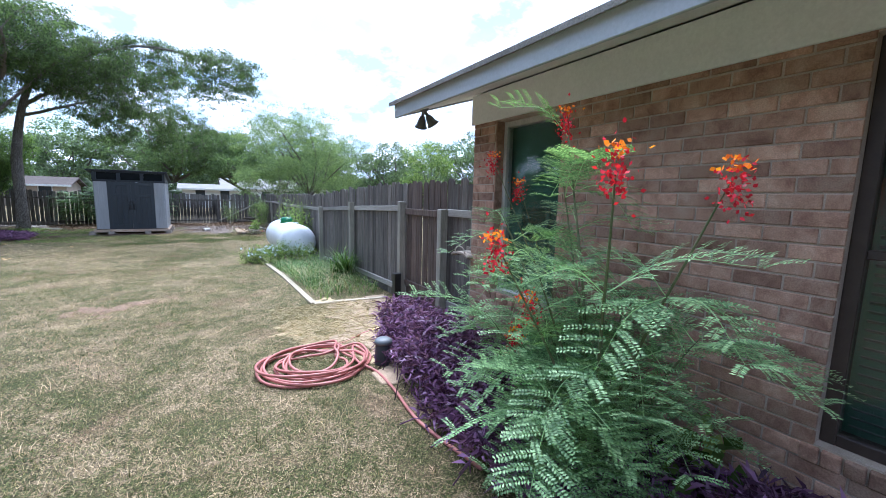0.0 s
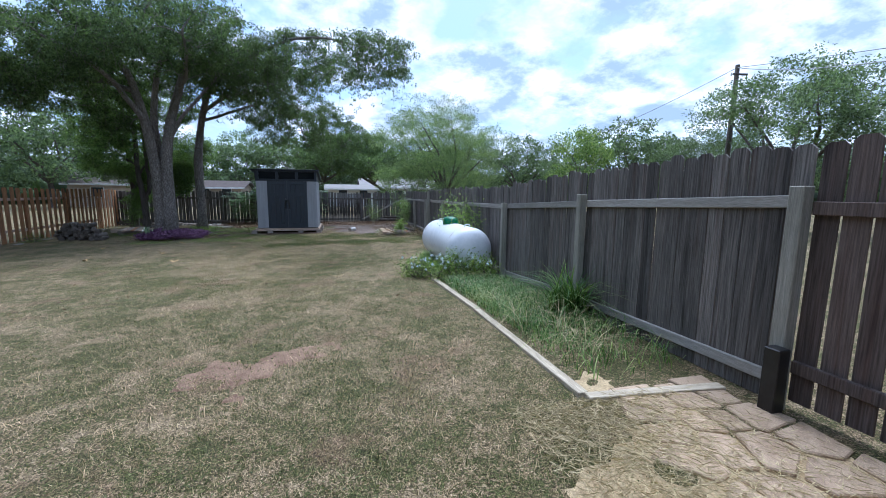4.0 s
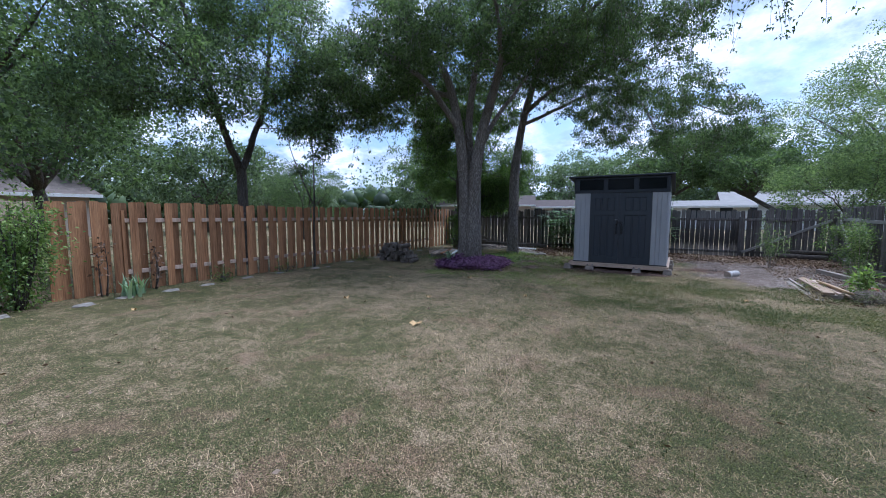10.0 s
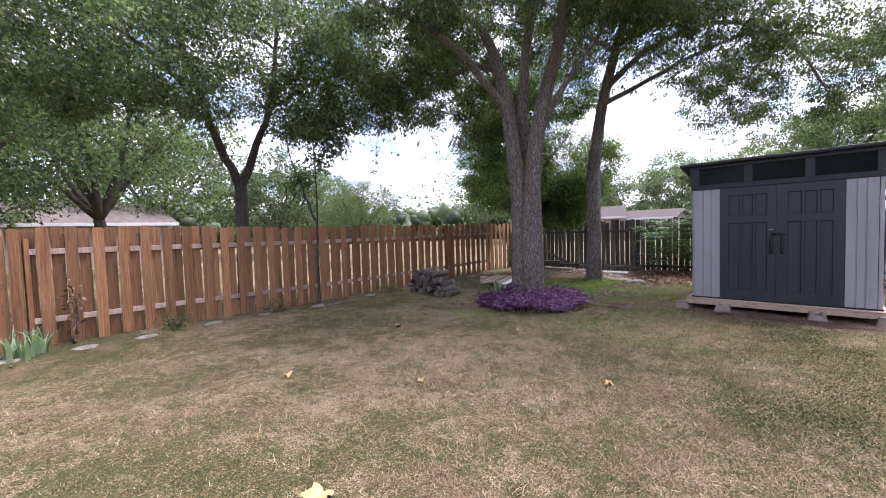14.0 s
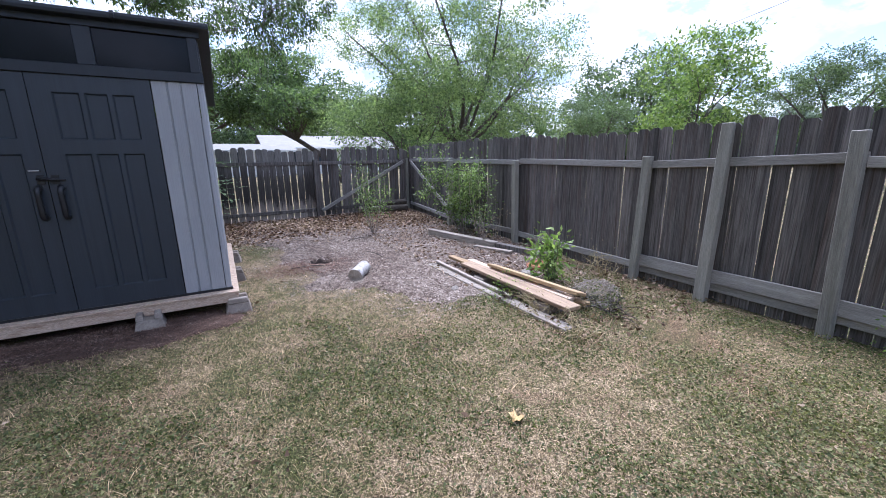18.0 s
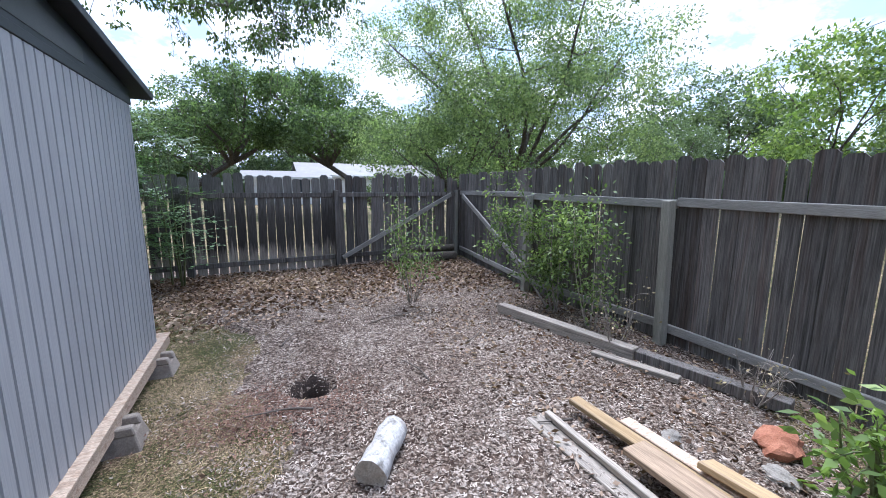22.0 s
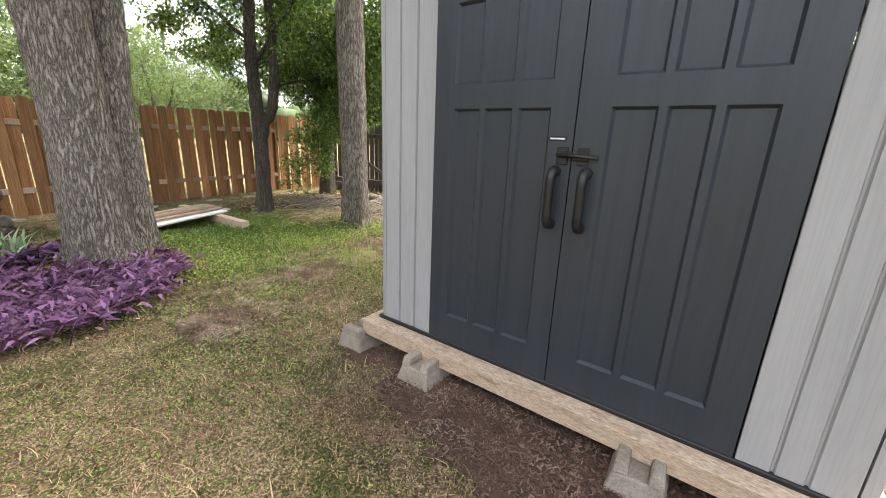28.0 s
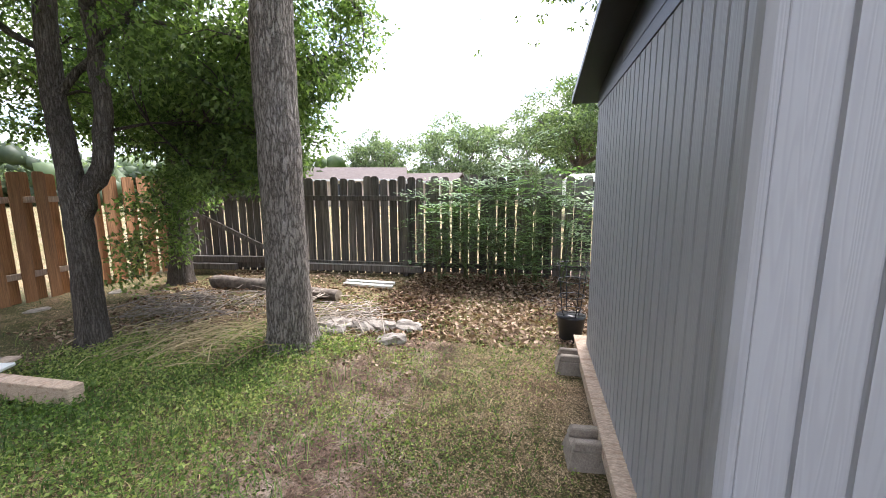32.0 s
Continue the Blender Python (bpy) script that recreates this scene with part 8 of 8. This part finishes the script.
# tall grass in the bed by the fence
n = 22000
gx_, gy_ = g1.uniform(1.0, 2.62, n), 5.8 + 8.4 * g1.uniform(0, 1, n) ** 0.8
k_ = (g1.uniform(0, 1, n) < np.interp(gy_, [5.8, 6.6, 7.5, 13, 14.2], [0.15, 0.45, 1, 1, 0.2])) & (gx_ > np.interp(gy_, [5.6, 10.4, 13.3, 14.2], [1.5, 1.5, 1.7, 2.2]))
gx_, gy_ = gx_[k_], gy_[k_]
n = len(gx_)
V, F = blades(np.stack([gx_, gy_, gz(gx_, gy_)], 1), g1.uniform(0.1, 0.3, n), g1.uniform(0.004, 0.009, n), g1.uniform(0.3, 1.4, n), g1, 3)
stuff("bed_grass", V, F, M_grass, "tall soft green grass in the fence bed", "grass")
gx_, gy_ = np.repeat(g1.uniform(1.5, 2.5, 90), 3), np.repeat(g1.uniform(6.2, 10.5, 90), 3)
n = len(gx_)
V, F = blades(np.stack([gx_, gy_, gz(gx_, gy_)], 1), g1.uniform(0.25, 0.5, n), g1.uniform(0.003, 0.006, n), g1.uniform(0.7, 1.5, n), g1, 5)
stuff("dry_stalks", V, F, M_straw, "pale dry grass stalks in the fence bed", "grass")
# loose straw on the flagstones
n = 26000
gx_, gy_ = g1.uniform(0.75, 2.45, n), g1.uniform(3.5, 5.6, n)
k_ = g1.uniform(0, 1, n) < np.clip(1.1 - np.abs(gx_ - 1.25) * 0.9, 0.1, 1) * np.clip(0.25 + 0.4 * (gy_ - 3.5), 0.15, 1)
gx_, gy_ = gx_[k_], gy_[k_]
n = len(gx_)
a = g1.uniform(0, 6.28, n)
V, F = leaves(np.stack([gx_, gy_, gz(gx_, gy_) + g1.uniform(0.018, 0.035, n)], 1), np.stack([np.cos(a), np.sin(a), g1.normal(0, 0.08, n)], 1), g1.uniform(0.05, 0.11, n), 0.004, 0, g1)
stuff("straw", V, F, M_straw, "loose straw scattered over the flagstones", "straw")


brs = np.random.default_rng(77)
brush = []
for i in range(190):
    c = np.array([brs.normal(-7.15, 0.42), brs.normal(23.0, 0.24)])
    a, L = brs.normal(0.5, 0.7), brs.uniform(0.2, 0.75)
    d = np.array([math.cos(a), math.sin(a)]) * L / 2
    z = gzf(*c) + brs.uniform(0.02, 0.16)
    q = brs.normal(0, 0.05, 2)
    brush.append((smooth_path([(*(c - d), max(gzf(*c) + 0.01, z - brs.uniform(0, 0.1))), (*(c + q), z + 0.03), (*(c + d), max(gzf(*c) + 0.01, z - brs.uniform(-0.05, 0.1)))], 6), np.linspace(0.0055, 0.002, 6) * brs.uniform(0.6, 1.2)))
stuff("dead_brush", *tubes(brush, 4), M_straw, "heap of dry grey-tan brush and twigs under the trees", "brush")


# wood chips
def chips(x, y, rnd, lo=0.008, hi=0.027):
    n = len(x)
    a = rnd.uniform(0, 6.28, n)
    L, W = rnd.uniform(lo, hi, n), rnd.uniform(0.003, 0.008, n)
    tilt = rnd.normal(0, 0.3, n)
    d = np.stack([np.cos(a), np.sin(a), np.sin(tilt)], 1)
    s = np.stack([-np.sin(a), np.cos(a), rnd.normal(0, 0.3, n)], 1)
    c = np.stack([x, y, gz(x, y) + 0.014 + rnd.uniform(0.0, 0.016, n)], 1)
    V = np.stack([c - d * L[:, None] / 2 - s * W[:, None] / 2, c + d * L[:, None] / 2 - s * W[:, None] / 2, c + d * L[:, None] / 2 + s * W[:, None] / 2, c - d * L[:, None] / 2 + s * W[:, None] / 2], 1)
    return V.reshape(-1, 3), np.arange(4 * n).reshape(n, 4)


x, y = g1.uniform(-4.5, 3.4, 165000), 19.3 + 7.8 * g1.uniform(0, 1, 165000) ** 1.25
k_ = in_mulch(x, y) > g1.uniform(-0.5, 0.1, len(x))
k_ &= np.hypot(x, y - 22.42) > 0.12
V, F = chips(x[k_], y[k_], g1)
stuff("wood_chips", V, F, M_chip, "grey-brown wood chips and bark mulch", "mulch")
M_crumb = surface("leaf_crumb", (0.07, 0.042, 0.028), (0.22, 0.145, 0.1), (0.46, 0.36, 0.28), size=0.2, grain=0.01, rough=0.95, vary=0.35, island=True)
x, y = g1.normal(-2.35, 0.75, 9000), g1.normal(20.8, 0.3, 9000)
k_ = (in_dirt(x, y) > -0.15) & (y < 21.2)
V, F = chips(x[k_], y[k_], g1, 0.008, 0.03)
M_redclod = surface("red_soil_clod", (0.09, 0.042, 0.028), (0.22, 0.12, 0.082), (0.34, 0.22, 0.165), size=0.2, grain=0.01, rough=0.95, vary=0.35, island=True)
M_clod = surface("soil_clod", (0.06, 0.034, 0.024), (0.17, 0.105, 0.075), (0.27, 0.2, 0.155), size=0.2, grain=0.01, rough=0.95, vary=0.35, island=True)
stuff("soil_crumbs", V, F, M_clod, "dark soil crumbs and chips before the shed", "soil")
th_ = np.linspace(0, 2 * math.pi, 40)
rim = np.stack([(0.2 + 0.03 * np.sin(3 * th_ + 1)) * np.cos(th_), 22.42 + (0.17 + 0.03 * np.sin(2 * th_)) * np.sin(th_), np.full(40, gzf(0, 22.42) + 0.008)], 1)
stuff("soil_rim", *tubes([(rim, 0.034 + 0.014 * np.sin(5 * th_) + 0.008 * np.sin(11 * th_))], 10), M_dirt, "rim of loose soil thrown up round the dug hole", "soil")
x, y = g1.normal(-0.25, 0.32, 5200), g1.normal(22.18, 0.2, 5200)
k_ = np.hypot(x, y - 22.42) > 0.19
V, F = chips(x[k_], y[k_], g1, 0.006, 0.022)
stuff("soil_crumbs", V, F, M_redclod, "loose reddish soil crumbs beside the dug hole", "soil")
pathx = g1.normal(0, 0.3, 36000)
y = g1.uniform(20.2, 23.6, 36000)
x = np.interp(y, [19.5, 21, 22.3, 23.3], [-4.6, -5.0, -5.4, -5.2]) + pathx
V, F = chips(x, y, g1, 0.01, 0.036)
stuff("leaf_crumbs", V, F, M_crumb, "brown leaf crumbs on the worn path", "litter")
k_ = (np.sin(5.1 * x + 2 * y) * np.sin(4.3 * y - 3 * x) > g1.uniform(-0.3, 0.9, len(x))) & (y < 23.4)
weeds("path_weeds", x[k_], y[k_], 0.019, M_weed, "low green weeds creeping over the worn path", g1, 0.03)


x, y = g1.uniform(-1.4, 3.3, 15000), g1.uniform(17.2, 21, 15000)
k_ = (in_scrub(x, y) > g1.uniform(-0.5, 0.3, 15000)) & (in_mulch(x, y) < 0.15)
V, F = chips(x[k_], y[k_], g1, 0.008, 0.022)
stuff("leaf_crumbs", V, F, M_crumb, "brown leaf crumbs and chips strewn beside the mulch", "litter")


def litter(name, x, y, lo, hi, label, rnd, mat=None):
    n = len(x)
    a = rnd.uniform(0, 6.28, n)
    d = np.stack([np.cos(a), np.sin(a), rnd.normal(0.1, 0.25, n)], 1)
    L = rnd.uniform(lo, hi, n)
    V, F = leaves(np.stack([x, y, gz(x, y) + rnd.uniform(0.012, 0.04, n)], 1), d, L, L * 0.55, 0.0, rnd, 0.2)
    return stuff(name, V, F, mat or M_litter, label, "fallen leaves")


x, y = g1.uniform(-6.0, 3.4, 30000), g1.uniform(23.6, 26.9, 30000)
k_ = y > 24.9 - 0.25 * np.abs(x - 1.5) + g1.normal(0, 0.4, len(x))
litter("leaf_litter", x[k_], y[k_], 0.035, 0.08, "brown fallen leaves heaped before the back fence", g1)
x, y = g1.uniform(1.2, 3.3, 3000), g1.uniform(18.5, 24, 3000)
litter("leaf_litter", x, y, 0.03, 0.06, "scattered brown leaves near the fence", g1)
x, y = g1.uniform(-9.5, -5, 7000), g1.uniform(22.8, 26.2, 7000)
litter("leaf_litter", x, y, 0.03, 0.07, "brown leaves and twigs under the trees", g1)
x, y = g1.uniform(-9.5, 2.5, 420), g1.uniform(9, 24, 420)
k_ = lawn_ok(x, y)
litter("stray_leaves", x[k_], y[k_], 0.03, 0.06, "stray dry leaves on the lawn", g1)
litter("mulch_leaves", g1.normal(-6.2, 0.45, 2600), g1.normal(19.7, 0.42, 2600), 0.03, 0.065, "dry leaves among the purple plants", g1)


def big_leaf(x, y, s, seed):
    """A large curled dry leaf with five lobes."""
    out = []
    for i in range(20):
        a = 2 * math.pi * i / 20
        r = s * (0.55 + 0.45 * abs(math.cos(2.5 * a)) ** 1.5)
        out.append((r * math.cos(a), r * math.sin(a), 0.018 + 0.02 * math.cos(2 * a + seed) + 0.012 * math.sin(5 * a)))
    me = mesh("dry_leaf", [(0, 0, 0.008)] + out, [(0, 1 + i, 1 + (i + 1) % 20) for i in range(20)], M_bigleaf, True)
    return tagged(piece("dry_leaf", me, None, pose(x, y, gzf(x, y) + 0.012, 0, 0, 70 * seed)), "large curled tan leaf lying on the lawn", "leaf", "large dry leaves")


M_bigleaf = surface("tan_dry_leaf", (0.5, 0.32, 0.12), (0.62, 0.42, 0.2), size=0.05, grain=0.01, rough=0.8, bump=0.3, vary=0.15)
for i, (x, y) in enumerate(((-4.03, 13.64), (-4.9, 15.3), (-6.2, 14.5), (-3.4, 16.4), (-6.9, 16.7), (-8.4, 12.0), (-5.2, 17.6), (0.2, 18.2))):
    big_leaf(x, y, 0.1 if i == 0 else 0.05, i)

# ---- beyond the fences ----
def far_house(name, at, w, d, h, ridge, wall, roofm, label, rz=0.0, wins=3, gable=True):
    """A low house with eaves, windows and a door."""
    ob = thing(name, label, "house", at=(*at, gzf(*at)), rz=rz)
    box("wall", -w / 2, w / 2, -d / 2, d / 2, -0.1, h, wall, ob, 0.01)
    ev = 0.5
    rm = prism("roof", [(-d / 2 - ev, h - 0.12), (-d / 2 - ev, h + 0.02), (0, h + ridge), (d / 2 + ev, h + 0.02), (d / 2 + ev, h - 0.12), (0, h + ridge - 0.16)], w + 2 * ev, roofm, "x", 0.0)
    piece("roof", rm, ob, pose(-w / 2 - ev, 0, 0))
    for s in (-1, 1):
        piece("gable", prism("gable", [(-d / 2, h), (d / 2, h), (0, h + ridge - 0.16)], 0.1, wall, "x"), ob, pose(s * (w / 2 - 0.06) - 0.05, 0, 0))
    for i in range(wins):
        x = -w / 2 + (i + 0.7) * w / (wins + 0.4)
        win = box("window", x - 0.55, x + 0.55, -d / 2 - 0.04, -d / 2 + 0.05, 0.95, 2.1, M_white, ob)
        box("pane", -0.48, 0.48, -0.055, -0.047, 0.06, 1.08, M_dark, win, 0)
    box("fascia", -w / 2 - ev, w / 2 + ev, -d / 2 - ev - 0.03, -d / 2 - ev - 0.005, h - 0.16, h + 0.03, M_white, ob)
    return ob


M_brownroof = surface("brown_shingle_roof", (0.12, 0.098, 0.084), (0.19, 0.158, 0.138), size=0.4, grain=0.04, rough=0.95, bump=0.4, vary=0.05)
M_tanroof = surface("tan_shingle_roof", (0.07, 0.054, 0.048), (0.1, 0.08, 0.071), size=0.4, grain=0.04, rough=0.95, bump=0.4, vary=0.05)
M_housebrick = surface("far_brick", (0.2, 0.13, 0.1), (0.3, 0.2, 0.16), size=0.5, grain=0.05, rough=0.9, bump=0.2, vary=0.05)
far_house("neighbour_house", (9.0, 60.0), 12, 8, 2.4, 1.3, M_white, M_metalroof, "low white house with a pale metal roof", 0, 4)
far_house("carport", (1.6, 57.0), 6, 6, 2.2, 0.6, M_white, M_metalroof, "white carport with a pale roof", 0, 2)
far_house("neighbour_house", (-22.5, 57.0), 11, 8, 2.4, 1.3, M_tan, M_tanroof, "tan house with a brown gable roof", 18, 3)
far_house("neighbour_house", (-14.2, 58.5), 5.5, 6, 2.2, 0.9, M_tan, M_tanroof, "tan house wing with a brown roof", 0, 2)
far_house("neighbour_house", (-34.0, 0.0), 13, 9, 2.7, 1.9, M_housebrick, M_brownroof, "brown brick house with a dark shingle roof", 100, 3)
far_house("neighbour_house", (-37.0, 14.0), 10, 8, 2.6, 1.6, M_tan, M_brownroof, "tan house under the oaks", 95, 3)
M_flagred, M_flagblue = surface("flag_red", (0.4, 0.02, 0.03), (0.5, 0.04, 0.05), vary=0), surface("flag_blue", (0.02, 0.03, 0.15), (0.03, 0.05, 0.2), vary=0)
flag = thing("flag", "striped red and white flag hanging from a slanted pole", "flag", at=(-27.0, 1.2, 1.2))
piece("pole", mesh("pole", *tubes([([(0, -0.9, 1.25), (0, 0.1, 1.75)], [0.02, 0.02])], 6), M_white, True), flag)
for i in range(9):
    x0 = -0.75 + i * 0.1
    piece("stripe", mesh("stripe", [(0, x0, 1.3 + i * 0.05), (0, x0 + 0.1, 1.35 + i * 0.05), (0.05, x0 + 0.3, 0.25 + i * 0.05), (0.05, x0 + 0.2, 0.2 + i * 0.05)], [(0, 1, 2, 3)], M_flagred if i % 2 == 0 else M_white), flag)
piece("canton", mesh("canton", [(0.01, -0.3, 1.55), (0.01, 0.12, 1.75), (0.03, 0.2, 1.2), (0.03, -0.2, 1.05)], [(0, 1, 2, 3)], M_flagblue), flag)

upole = thing("utility_pole", "weathered wooden utility pole with a short crossarm", "pole", at=(21.1, 21.2, gzf(21.1, 21.2)))
piece("shaft", mesh("shaft", *tubes([([(0, 0, -0.2), (0.05, 0, 4), (0.12, 0, 8.9)], [0.16, 0.14, 0.11])], 12), M_barkd, True), upole)
piece("crossarm", block("crossarm", (0.09, 0.7, 0.1), M_barkd, 0.01), upole, pose(0.1, -0.2, 8.3, 12, 0, 35))
piece("insulator", mesh("insulator", *tubes([([(0.1, 0.3, 8.4), (0.1, 0.3, 8.6)], [0.04, 0.03])], 8), M_white, True), upole)
for tgt, sag in (((9.0, 1.0, 3.6), 0.8), ((24, 60, 7.5), 1.5), ((32, -30, 8.0), 1.8)):
    a, b = np.array([21.2, 21.2, 8.4]), np.array(tgt)
    u = np.linspace(0, 1, 24)[:, None]
    P = a + (b - a) * u - np.array([0, 0, 1.0]) * (4 * sag * u * (1 - u))
    tagged(new("cable", mesh("cable", *tubes([(P, np.full(24, 0.018))], 5), M_siding, True)), "thin overhead cable from the utility pole", "cable", "overhead cables")

# far woods closing the view
fw = np.random.default_rng(404)
cl = []
for i in range(620):
    a = fw.uniform(0, 2 * np.pi)
    r = fw.uniform(58, 80)
    c = np.array([-3 + r * math.cos(a), 14 + r * math.sin(a), 0])
    h = fw.uniform(5.0, 9.5)
    for j in range(9):
        cl.append(c + np.array([fw.normal(0, 1.6), fw.normal(0, 1.6), h * fw.uniform(0.05, 1.0) ** 1.4]))
cl = np.array(cl)
# solid hearts of the crowns, with leaf sprays all round them
ico = bmesh.new()
bmesh.ops.create_icosphere(ico, subdivisions=1, radius=1.0)
iv = np.array([v.co[:] for v in ico.verts])
ifc = np.array([[v.index for v in f.verts] for f in ico.faces])
ico.free()
core = cl[cl[:, 2] < 4.6]
m_ = len(core)
heart = core[:, None, :] + iv[None] * (fw.uniform(0.8, 1.5, (m_, 1, 1)) * fw.uniform(0.6, 1.25, (m_, len(iv), 1)))
heart[:, :, 2] = np.maximum(heart[:, :, 2], -0.3)
HF = (ifc[None] + (np.arange(m_) * len(iv))[:, None, None]).reshape(-1, 3)
stuff("far_crowns", heart.reshape(-1, 3), HF, M_far, "green tree crowns far beyond the fences", "woods")
k_ = fw.integers(0, len(cl), 52000)
off = fw.normal(0, 1, (52000, 3))
off *= (fw.uniform(0.9, 1.75, 52000) / (np.linalg.norm(off, axis=1) + 1e-9))[:, None]
V, F = leaves(cl[k_] + off, off + fw.normal(0, 0.8, off.shape), fw.uniform(0.35, 0.65, 52000), fw.uniform(0.25, 0.4, 52000), 0, fw)
V[:, 2] = np.maximum(V[:, 2], -0.3)
stuff("far_woods", V, F, M_far, "belt of green trees far beyond the fences", "woods")

# ---- bricks of the wall, nearest as pieces of their own ----
BH, BL, J = 0.067, 0.2, 0.0095
full = block("brick", (0.02, BL, BH), M_brick, 0.003)
wall_main = [o for o in house.children if o.name.startswith("wall")][0]
rest, made = [], 0
holes = [(W[0] - 0.0, W[1] + 0.0, W[2] - 0.075, W[3]) for W in (W1, W2)]
course = 0
z = -0.12
while z < WTOP - 0.06:
    y = 3.2 - (0 if course % 2 == 0 else (BL + J) / 2)
    spans = []
    if course % 2 == 1:
        spans.append((3.2 - (BL - J) / 2 / 2 - 0.0, (BL - J) / 2))
        y = 3.2 - (BL + J) / 2
    while y > -6.9:
        spans.append((y - BL / 2, BL))
        y -= BL + J
    for c, L in spans:
        a, b = c - L / 2, c + L / 2
        for h in holes:
            if z + BH > h[2] + 0.005 and z < h[3] - 0.005:
                if a < h[1] and b > h[0]:
                    if b > h[1] + 0.03 and a < h[1]:
                        a = h[1] + 0.0
                    elif a < h[0] - 0.03 and b > h[0]:
                        b = h[0]
                    else:
                        a = b
        if b - a < 0.025:
            continue
        near = -0.2 < (a + b) / 2 and made < 300 and 0.1 < z
        dx = rng.normal(0, 0.0012)
        if near:
            o = piece("brick", full, wall_main, pose(WX + 0.003 + dx, (a + b) / 2, z, 0, 0, 0))
            o.scale = (1, (b - a) / BL, 1)
            made += 1
        else:
            rest.append(((a + b) / 2, b - a, z, dx))
    z += BH + J
    course += 1
Vs, Fs = [], []
for c, L, z, dx in rest:
    n0 = len(Vs)
    x = WX - 0.007 + dx
    e = 0.003
    Vs += [(WX + 0.004, c - L / 2, z), (WX + 0.004, c + L / 2, z), (WX + 0.004, c + L / 2, z + BH), (WX + 0.004, c - L / 2, z + BH), (x, c - L / 2 + e, z + e), (x, c + L / 2 - e, z + e), (x, c + L / 2 - e, z + BH - e), (x, c - L / 2 + e, z + BH - e)]
    Fs += [(n0 + 4, n0 + 7, n0 + 6, n0 + 5), (n0, n0 + 4, n0 + 5, n0 + 1), (n0 + 1, n0 + 5, n0 + 6, n0 + 2), (n0 + 2, n0 + 6, n0 + 7, n0 + 3), (n0 + 3, n0 + 7, n0 + 4, n0)]
M_brickrest = surface("brown_brick_rest", (0.21, 0.112, 0.078), (0.39, 0.24, 0.17), (0.51, 0.36, 0.27), size=0.12, grain=0.006, rough=0.9, bump=0.5, dist=0.003, vary=0.32, island=True)
piece("bricks", mesh("bricks", Vs, Fs, M_brickrest), wall_main)["kind"] = "stuff"
